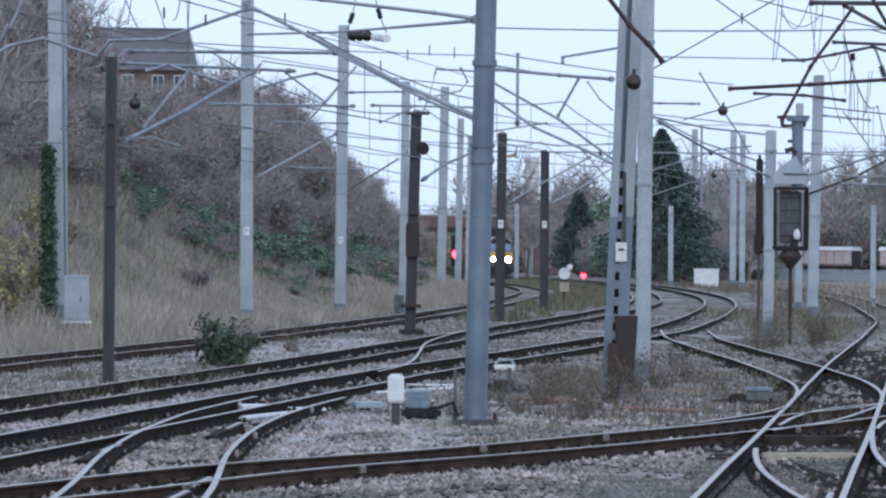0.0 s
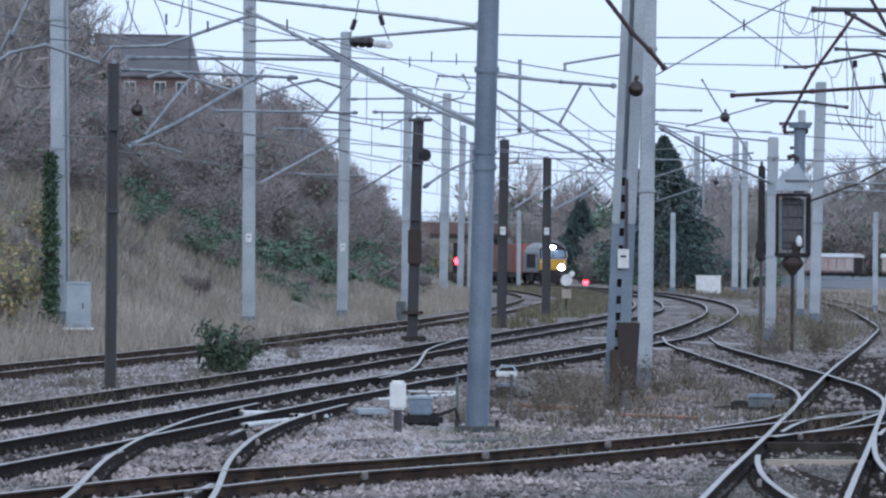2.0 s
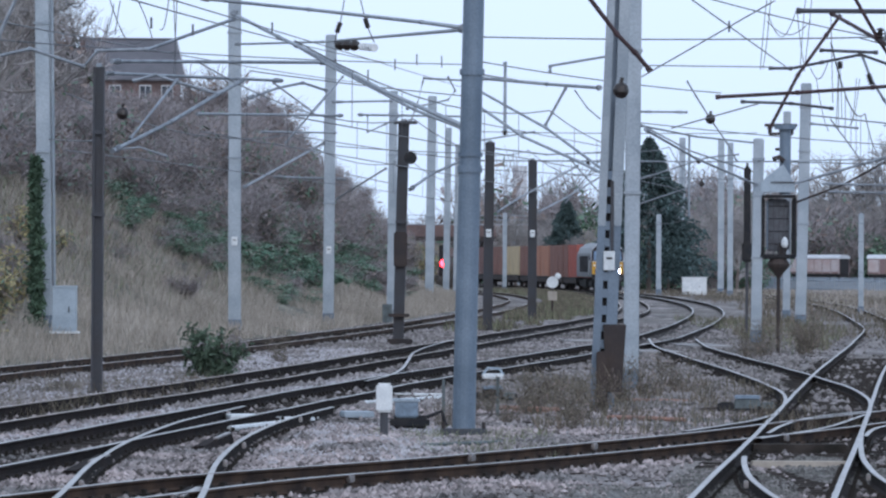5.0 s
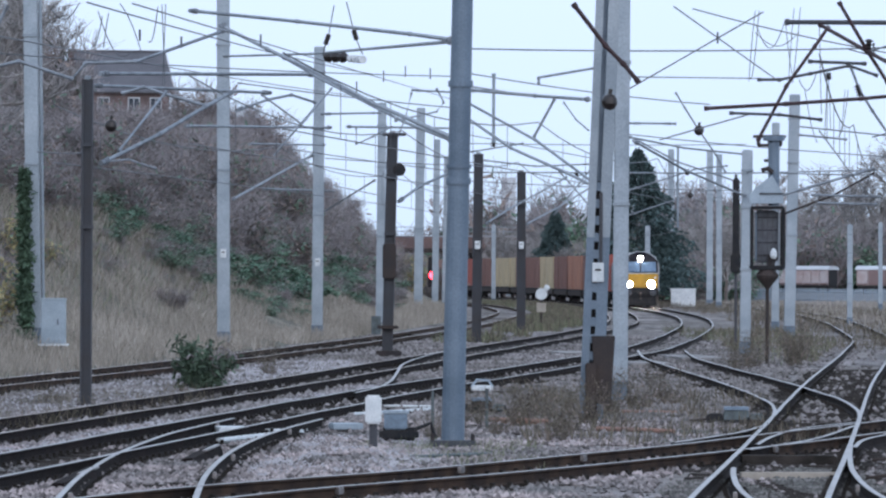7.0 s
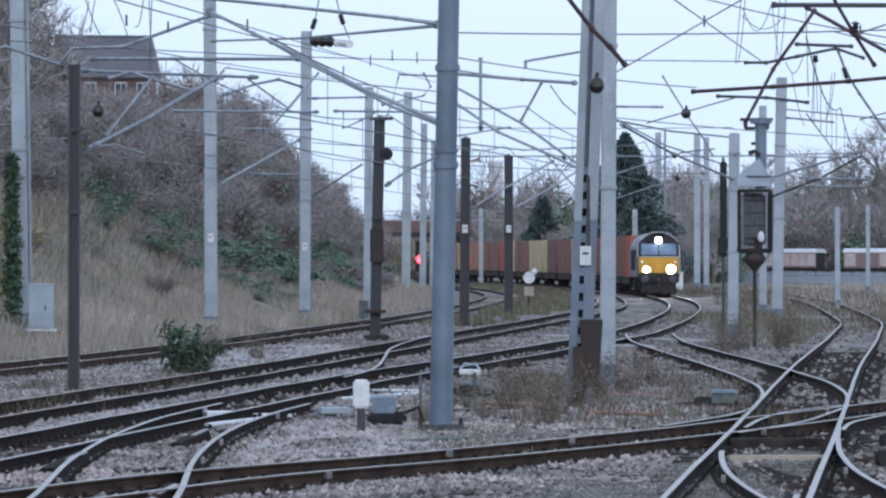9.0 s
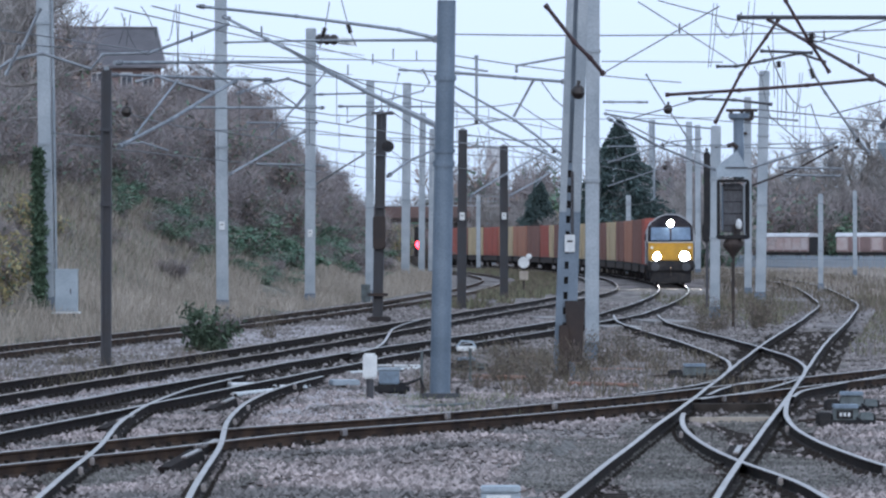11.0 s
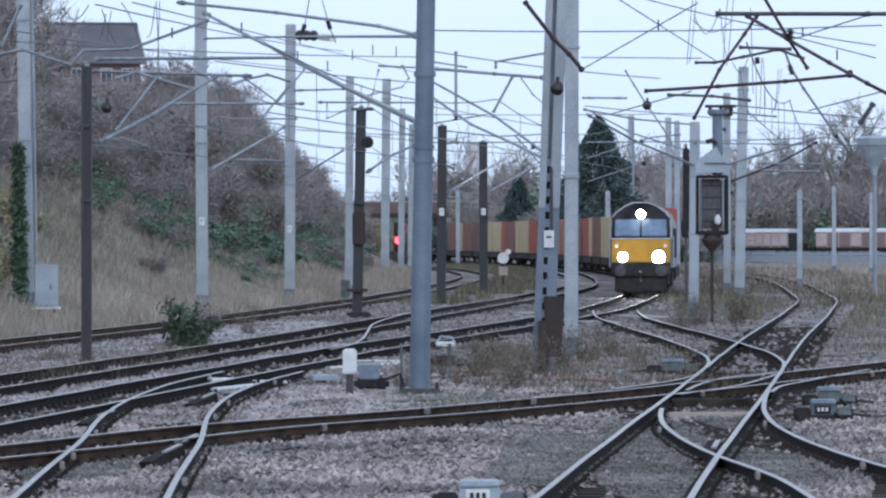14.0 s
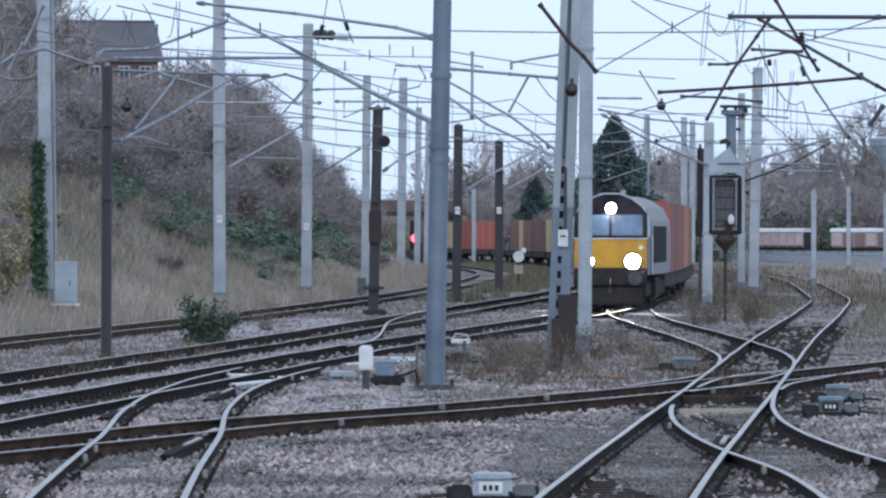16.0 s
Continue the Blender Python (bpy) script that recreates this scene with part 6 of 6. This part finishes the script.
def stones(n, seed, near=True):
    g = np.random.default_rng(seed)
    ico_v = np.array([(0, 0, 1), (0.9, 0, 0.2), (0.28, 0.86, 0.25), (-0.72, 0.53, 0.2), (-0.72, -0.53, 0.25), (0.28, -0.86, 0.2), (0, 0, -0.6)])
    ico_f = [(0, 1, 2), (0, 2, 3), (0, 3, 4), (0, 4, 5), (0, 5, 1), (6, 2, 1), (6, 3, 2), (6, 4, 3), (6, 5, 4), (6, 1, 5)]
    verts, faces = [], []
    k = 0
    while k < n:
        y = 58 + 75 * g.uniform() ** 1.6 if near else 130 + 170 * g.uniform() ** 1.4
        half = y * 0.073
        x = g.uniform(-half, half)
        if noise.noise(Vector((x * 0.8, y * 0.3, 5))) < -0.25 and g.uniform() < 0.8:
            continue
        if (0.9 < x - 0.02 * (y - 75) < 3.4 and 66 < y < 90 or abs(x - spline(LINE_YARD, y)) < 1.5) and g.uniform() < 0.85:
            continue
        if min(abs(x - spline(q, y)) for q in (LINE_UP, LINE_DOWN, LINE_CROSS, LINE_FAR)) < 0.95 and g.uniform() < 0.8:
            continue
        if near and any(((x - a) / b) ** 2 + ((y - c) / d) ** 2 < 1 for a, c, b, d in PATCHES) and g.uniform() < 0.96:
            continue
        s = g.uniform(0.024, 0.058) if near else g.uniform(0.04, 0.075)
        if not near and (x < bank_toe(y) + 0.8 or x > 15):
            continue
        a = g.uniform(0, 6.28)
        c, sn = math.cos(a), math.sin(a)
        q = ico_v * (s * g.uniform(0.7, 1.35, 3)) * g.uniform(0.8, 1.2, (7, 1))
        z = ground_height(x, y) + s * 0.25
        o = len(verts)
        verts += [(x + c * vx - sn * vy, y + sn * vx + c * vy, z + vz) for vx, vy, vz in q.tolist()]
        faces += [(i + o, j + o, m + o) for i, j, m in ico_f]
        k += 1
    tagged(raw("ballast_stones", verts, faces, M["stone" if near else "midstone"]), "loose grey-pink ballast stones", "ballast", kind="stuff")


stones(42000, 19)
stones(26000, 20, False)


def loose_stones(n, seed, x0, x1, y0, y1, small, large, mat="palestone", label="fresh pale grey ballast stones", lift=0.008):
    """Small broken stones strewn between two edges."""
    g = np.random.default_rng(seed)
    verts, faces = [], []
    shape = np.array([(0, 0, 1), (0.9, 0, 0.2), (0.28, 0.86, 0.25), (-0.72, 0.53, 0.2), (-0.72, -0.53, 0.25), (0.28, -0.86, 0.2)])
    k = 0
    while k < n:
        y = g.uniform(y0, y1)
        x = x0(y) + (x1(y) - x0(y)) * g.uniform()
        if mat == "palestone" and noise.noise(Vector((x * 0.9, y * 0.2, seed))) < -0.15:
            continue
        q = shape * (g.uniform(small, large) * g.uniform(0.7, 1.3, 3))
        a = g.uniform(0, 6.28)
        c, sn = math.cos(a), math.sin(a)
        z, o = ground_height(x, y) + lift, len(verts)
        verts += [(x + c * vx - sn * vy, y + sn * vx + c * vy, z + vz) for vx, vy, vz in q.tolist()]
        faces += [(o, o + i, o + i % 5 + 1) for i in range(1, 6)]
        k += 1
    tagged(raw("ballast_stones", verts, faces, M[mat]), label, "ballast", kind="stuff")


loose_stones(7000, 31, lambda y: spline(LINE_LEFT, y) + 1.1, lambda y: max(spline(LINE_LEFT, y) + 1.3, min(spline(LINE_CROSS, y) - 1.3, -0.3)), 96, 119, 0.022, 0.04)
loose_stones(9000, 32, lambda y: spline(LINE_FAR, y) + 1.3, lambda y: spline(LINE_UP, y) - 1.4, 118, 215, 0.035, 0.065)
loose_stones(3500, 33, lambda y: spline(LINE_UP, y) + 1.1, lambda y: spline(LINE_DOWN, y) - 1.1, 95, 170, 0.03, 0.05)


def mud(x, y, rx, ry, seed):
    """A flat irregular patch of wet dirt, a few millimetres above the ballast."""
    rows = []
    for k in range(9):
        u = k / 8
        for j in range(40):
            a = 2 * math.pi * j / 40
            q = u * (1 + 0.3 * noise.noise(Vector((math.cos(a) * 1.5, math.sin(a) * 1.5, seed))) + 0.12 * noise.noise(Vector((math.cos(a) * 5, math.sin(a) * 5, seed))))
            px, py = x + rx * q * math.cos(a), y + ry * q * math.sin(a)
            rows.append((px, py, ground_height(px, py) + 0.035 * min(1.0, 3 * (1 - u)) - 0.004))
    f = [(k * 40 + j, k * 40 + (j + 1) % 40, (k + 1) * 40 + (j + 1) % 40, (k + 1) * 40 + j) for k in range(8) for j in range(40)]
    tagged(raw("mud_patch", rows, f, M["mud"]), "dark wet dirt between ballast stones", "ground", kind="structure")


mud(2.0, 77, 1.1, 9, 1)
mud(3.1, 88, 0.7, 6, 2)
mud(-2.6, 72, 0.5, 5, 3)
for k, (a, c, b, d) in enumerate(PATCHES):
    mud(a, c, b, d, 4 + k)
mud(3.6, 118, 1.0, 8, 4)


def edge(a, c, b, d, sign):
    return lambda y: a + sign * b * 1.05 * math.sqrt(max(0.0, 1 - ((y - c) / d) ** 2))


# grit lying in the silted beds
for k, (a, c, b, d) in enumerate(PATCHES + ((2.0, 77, 1.1, 9), (3.1, 88, 0.7, 6), (-2.6, 72, 0.5, 5))):
    loose_stones(int(420 * b * d), 50 + k, edge(a, c, b, d, -1), edge(a, c, b, d, 1), c - d, c + d, 0.016, 0.036, "grit", "dark silted gravel between the rails", 0.03)


# ---- tracks ----
track("far line with rusty sides along the cutting foot", LINE_FAR, 95, 585, M["railtopdull"], 140, 300, spacing=0.8, web="railbrown", oil_shade_end=260)
track("main line curving away beyond the junction", LINE_UP, 60, 800, M["railtopdull"], 90, 210, spacing=0.75, oil_shade_end=300)
track("main line carrying the freight train", LINE_DOWN, 60, 900, M["railtop"], 72, 215, spacing=0.75, oil_shade_end=300)
track("line crossing the yard track at a shallow angle", LINE_CROSS, 50, 150, M["railtop"], 62, 135, spacing=0.7, web="railbrown", oil_shade_end=140)
track("yard line with bright worn rails", LINE_YARD, 48, 700, M["railtop"], 56, 200, spacing=0.75)
track("turnout curving off the main line", LINE_LEFT, 48, 124, M["railtop"], 56, 118, drop=0.003, oil_shade_end=120)
track("turnout joining the yard line", LINE_RIGHT, 48, (94.5, 108), M["railtop"], 56, 90, drop=0.003)
track("connecting line between main and yard", LINE_LINK, 119, 232, M["railtop"], 140, 200, drop=0.004)
track("short crossover between the main lines", LINE_SWAP, 150, 226, M["railtop"], 400, 400, (0.0,), drop=0.003)


def rail_blocks(line, y0, y1, seed):
    """Small worn spacer blocks bolted against the rails."""
    r = random.Random(seed)
    bm = box((0, 0, 0), (0.05, 0.2, 0.085), 0, 0.01)
    me = bpy.data.meshes.new("spacer_block")
    bm.to_mesh(me)
    bm.free()
    me.materials.append(M["railtop"])
    e = empty("rail_fittings", (0, 0, 0), "small worn metal blocks bolted against the rails", "track fitting", "track fittings")
    y = y0
    while y < y1:
        s2 = (spline(line, y + 0.2) - spline(line, y - 0.2)) / 0.4
        o = new("spacer_block", me)
        o.parent = e
        o.matrix_basis = pose(spline(line, y) + r.choice((-0.752, 0.752)) + r.choice((-0.08, 0.08)), y, -0.05, 0, 0, -math.degrees(math.atan(s2)))
        y += r.uniform(1.5, 6.0)


rail_blocks(LINE_LEFT, 62, 122, 1)
rail_blocks(LINE_CROSS, 66, 125, 2)
rail_blocks(LINE_RIGHT, 62, 92, 4)
slip = empty("railway_track", (0, 0, 0), "curved slip rails inside the crossing", "railway track", "tracks of the junction", "structure")
for line in SLIPS:
    rail(slip, line, 0.0, line[0][0], line[-1][0], M["railtop"], 0.8, 0.006)


# ---- the freight train ----
def along(y):
    """Heading and place on the freight line at the distance y."""
    x = spline(LINE_DOWN, y)
    s = (spline(LINE_DOWN, y + 4) - spline(LINE_DOWN, y - 4)) / 8
    return x, s


ARC = [(150.0, 0.0)]
while ARC[-1][0] < 1390:
    y, a = ARC[-1]
    ARC.append((y + 2, a + math.hypot(2, spline(LINE_DOWN, y + 2) - spline(LINE_DOWN, y))))


def y_at(a):
    i = min(len(ARC) - 2, max(0, int((a - ARC[0][1]) / 2.05) - 2))
    while i < len(ARC) - 2 and ARC[i + 1][1] < a:
        i += 1
    (ya, aa), (yb, ab) = ARC[i], ARC[i + 1]
    return ya + (yb - ya) * (a - aa) / (ab - aa)


def arc_of(y):
    i = min(len(ARC) - 2, max(0, int((y - 150) / 2)))
    (ya, aa), (yb, ab) = ARC[i], ARC[i + 1]
    return aa + (ab - aa) * (y - ya) / (yb - ya)


# distance of the locomotive's front from the eye line, second by second
FRONT = [(0.0, 731.0), (16.0, 234.0)]


def front(t):
    (ta, ya), (tb, yb) = FRONT
    return ya + (yb - ya) * (t - ta) / (tb - ta)


def train_pose(t, back, z=0.0):
    y = y_at(arc_of(front(t)) + back)
    x, s = along(y)
    return pose(x, y, z, 0, 0, -math.degrees(math.atan(s)))


def locomotive():
    """A heavy diesel locomotive; its front looks along -y, its origin under the front."""
    e = empty("diesel_locomotive", (0, 0, 0), "yellow-fronted diesel freight locomotive with lit headlamps", "locomotive")
    W, L = 1.32, 21.0
    prof = [(-W, 1.15), (-W, 2.75), (-W * 0.97, 3.05), (-W * 0.82, 3.5), (-W * 0.5, 3.8), (-0.3, 3.93), (0.3, 3.93), (W * 0.5, 3.8), (W * 0.82, 3.5), (W * 0.97, 3.05), (W, 2.75), (W, 1.15)]
    bm = bmesh.new()
    def ring(y, k=1.0, rake=0.0):
        return [bm.verts.new((x * k, y + rake * max(0, z - 2.35), z)) for x, z in prof]
    rings = [ring(0.0, 0.97, 0.34), ring(0.12, 1.0, 0.3), ring(4.0), ring(L - 4), ring(L - 0.1, 1.0, -0.3), ring(L, 0.97, -0.34)]
    n = len(prof)
    for a, b in zip(rings, rings[1:]):
        for j in range(n):
            bm.faces.new((a[j], a[(j + 1) % n], b[(j + 1) % n], b[j]))
    bm.faces.new(rings[0][::-1])
    bm.faces.new(rings[-1])
    bmesh.ops.recalc_face_normals(bm, faces=bm.faces)
    part("body", bm, M["locogrey"], e, "grey painted locomotive body")
    part("nose_panel", box((0, -0.02, 1.88), (2.5, 0.1, 0.98), 0, 0.03), M["yellow"], e, "warning yellow nose panel")
    part("nose_band", box((0, -0.03, 2.41), (2.56, 0.1, 0.05), 0, 0.01), M["white"], e)
    # raked front above the band
    rk = math.degrees(math.atan(0.34))
    part("windscreen_surround", box((0, 0.09, 2.86), (2.5, 0.14, 0.9), 0, 0.02, 1.0, -rk), M["locodark"], e, "dark cab front around the windscreens")
    for sx in (-1, 1):
        w = part("windscreen", box((sx * 0.58, 0.015, 2.87), (1.08, 0.05, 0.76), 0, 0.03, 0.95, -rk), M["glass"], e, "pale blue reflecting windscreen")
        part("wiper", box((sx * 0.55, -0.05, 2.68), (0.03, 0.03, 0.4), 0, 0, 1, -rk), M["black"], w)
    bm = bmesh.new()
    top = [(-1.26, 3.24), (-1.05, 3.5), (-0.64, 3.79), (-0.28, 3.93), (0.28, 3.93), (0.64, 3.79), (1.05, 3.5), (1.26, 3.24)]
    fr = [bm.verts.new((x, 0.34 * (z - 2.35) - 0.12, z)) for x, z in top]
    bk = [bm.verts.new((x, 0.34 * (z - 2.35) + 0.25, z + 0.02)) for x, z in top]
    bm.faces.new(fr)
    bm.faces.new(bk[::-1])
    for j in range(len(top)):
        bm.faces.new((fr[j], bk[j], bk[(j + 1) % len(top)], fr[(j + 1) % len(top)]))
    part("brow", bm, M["locodark"], e, "dark brow above the windscreens")
    edge = [(-1.31, 2.45), (-1.31, 2.78), (-1.28, 3.08), (-1.08, 3.53), (-0.66, 3.83), (-0.3, 3.96), (0.3, 3.96), (0.66, 3.83), (1.08, 3.53), (1.28, 3.08), (1.31, 2.78), (1.31, 2.45)]
    part("cab_edge_trim", tube([(x, 0.34 * (z - 2.35) + 0.02, z) for x, z in edge], 0.035, 6), M["roofgrey"], e, "pale edge band round the cab front")
    part("top_lamp_box", box((0, 0.38, 3.58), (0.5, 0.3, 0.36), 0, 0.05), M["black"], e)
    # glowing discs are widened to draw the lamps' glare, the right one most
    for x, z, r in ((-0.77, 1.62, 0.22), (0.77, 1.62, 0.3), (0.0, 3.46, 0.2)):
        h = part("headlamp", lathe([(0.02, -0.06), (r * 0.7, -0.05), (r, -0.01), (r, 0.05)], 18, "y"), M["headlamp"], e, "dazzling white headlamp")
        h.location = (x, 0.34 * max(0, z - 2.35) - (0.2 if z > 3 else 0.1), z)
        part("lamp_rim", lathe([(r, -0.03), (r * 1.15, -0.03), (r * 1.15, 0.06), (r, 0.06)], 18, "y"), M["black"], h)
    part("buffer_beam", box((0, -0.05, 1.08), (2.55, 0.3, 0.6), 0, 0.04), M["black"], e)
    part("plough", box((0, -0.12, 0.42), (2.3, 0.25, 0.62), 0, 0.05, 0.94), M["black"], e)
    for sx in (-1, 1):
        part("buffer", lathe([(0.1, 0.25), (0.1, -0.25), (0.24, -0.27), (0.24, -0.33), (0.05, -0.35)], 14, "y"), M["dark"], e).location = (sx * 0.87, -0.2, 1.03)
        part("marker_lamp", lathe([(0.02, -0.03), (0.08, -0.02), (0.08, 0.03)], 10, "y"), M["white"], e).location = (sx * 1.05, -0.08, 2.1)
        part("cab_door", box((sx * 1.325, 2.0, 2.0), (0.04, 0.7, 1.7), 0, 0.01), M["locodark"], e)
        part("side_window", box((sx * 1.33, 1.1, 2.7), (0.04, 0.8, 0.5), 0, 0.01), M["glass"], e)
        part("handrail", tube([(sx * 1.38, 1.55, 1.2), (sx * 1.38, 1.55, 2.5)], 0.02), M["white"], e)
        for k in range(8):
            part("side_grille", box((sx * 1.325, 5 + k * 1.5, 2.2), (0.04, 1.2, 1.3), 0, 0.01), M["locodark"], e)
        part("fuel_tank", box((sx * 0.9, 10.5, 0.65), (0.7, 5.0, 0.7), 0, 0.05), M["black"], e)
    part("coupling", tube([(0, -0.2, 1.0), (0, -0.42, 0.95), (0, -0.46, 0.55)], 0.05), M["rustdark"], e)
    for c in (3.8, 17.2):
        b = part("bogie", box((0, c, 0.62), (2.3, 4.6, 0.5), 0, 0.06), M["black"], e)
        for q in (-1.8, 0, 1.8):
            for sx in (-1, 1):
                part("wheel", tube([(sx * 0.68, c + q, 0.53), (sx * 0.82, c + q, 0.53)], 0.53, 18), M["rustdark"], b)
    part("exhaust", box((0, 9, 3.88), (0.8, 1.6, 0.2), 0, 0.04), M["black"], e)
    return e


def flat_wagon():
    e = empty("container_wagon", (0, 0, 0), "low black flat wagon under containers", "wagon", "wagons of the train")
    part("deck", box((0, 9.6, 0.95), (2.5, 19.0, 0.22), 0, 0.02), M["black"], e)
    for sx in (-1, 1):
        part("side_sill", box((sx * 1.2, 9.6, 0.75), (0.12, 18.6, 0.35), 0, 0.01), M["rustdark"], e)
    for c in (2.6, 16.6):
        b = part("bogie", box((0, c, 0.55), (2.2, 2.6, 0.35), 0, 0.05), M["black"], e)
        for q in (-0.9, 0.9):
            for sx in (-1, 1):
                part("wheel", tube([(sx * 0.68, c + q, 0.42), (sx * 0.82, c + q, 0.42)], 0.42, 14), M["rustdark"], b)
    return e


def container(length, colour, label):
    """A corrugated shipping container, its near end at the origin."""
    e = empty("shipping_container", (0, 0, 0), label, "container", "containers on the train")
    h, w = 2.75, 2.44
    n = int(length / 0.28)
    for sx in (-1, 1):
        bm = bmesh.new()
        cols = []
        for i in range(n * 2 + 1):
            y = 0.1 + (length - 0.2) * i / (2 * n)
            dx = 0.0 if (i // 2) % 2 else 0.045
            cols.append((bm.verts.new((sx * (w / 2 - 0.05 + dx), y, 0.12)), bm.verts.new((sx * (w / 2 - 0.05 + dx), y, h - 0.1))))
        for a, b in zip(cols, cols[1:]):
            bm.faces.new((a[0], b[0], b[1], a[1]) if sx > 0 else (a[0], a[1], b[1], b[0]))
        part("side_wall", bm, BOX[colour], e)
    part("roof", box((0, length / 2, h - 0.05), (w - 0.06, length - 0.06, 0.08), 0, 0.01), BOX[colour], e)
    part("floor", box((0, length / 2, 0.08), (w - 0.06, length - 0.06, 0.12), 0, 0.01), BOX[colour], e)
    for y in (0.07, length - 0.07):
        part("end_frame", box((0, y, h / 2), (w, 0.12, h), 0, 0.015), BOX[colour], e)
    for sx in (-0.9, -0.35, 0.35, 0.9):
        part("lock_bar", tube([(sx, -0.02, 0.15), (sx, -0.02, h - 0.15)], 0.025), M["galv"], e)
    return e


loco = locomotive()
TRAIN = [(loco, 0.0, 0.0)]
wag = flat_wagon()
seq = ["red", "brown", "orange", "brown", "tan", "brown", "maroon", "tan", "brown", "tan", "brown", "orange", "tan", "red", "tan", "brown", "tan", "maroon", "brown", "tan", "orange", "brown", "red", "tan", "maroon", "brown"]
short = {}
for c in BOX:
    short[c] = (container(6.06, c, c + " corrugated short shipping container"), container(12.19, c, c + " corrugated long shipping container"))
used = set()
def take(proto):
    if proto in used:
        return copy_thing(proto, Matrix.Identity(4))
    used.add(proto)
    return proto


back = 22.0
for k in range(27):
    TRAIN.append((take(wag), back, 0.0))
    a, b = seq[k % len(seq)], seq[(k if k % 3 else k * 5 + 3) % len(seq)]
    if k == 18:
        b = "tan"
    if k in (19, 20, 21):
        # two bare flats and a half-loaded one towards the rear
        if k == 19:
            TRAIN.append((take(short["brown"][1]), back + 0.2, 1.062))
    elif k % 4 == 1:
        TRAIN.append((take(short[a][0]), back + 0.2, 1.062))
        TRAIN.append((take(short[b][1]), back + 6.6, 1.062))
    else:
        TRAIN.append((take(short[a][1]), back + 0.2, 1.062))
        TRAIN.append((take(short[b][0]), back + 12.8, 1.062))
    back += 20.0
for pair in short.values():
    for o in pair:
        if o not in used:
            for c in list(o.children_recursive) + [o]:
                bpy.data.objects.remove(c)


def motions():
    for ob, behind, z in TRAIN:
        walk(ob, [(t, train_pose(t, behind, z)) for t in range(0, 17)])


motions()
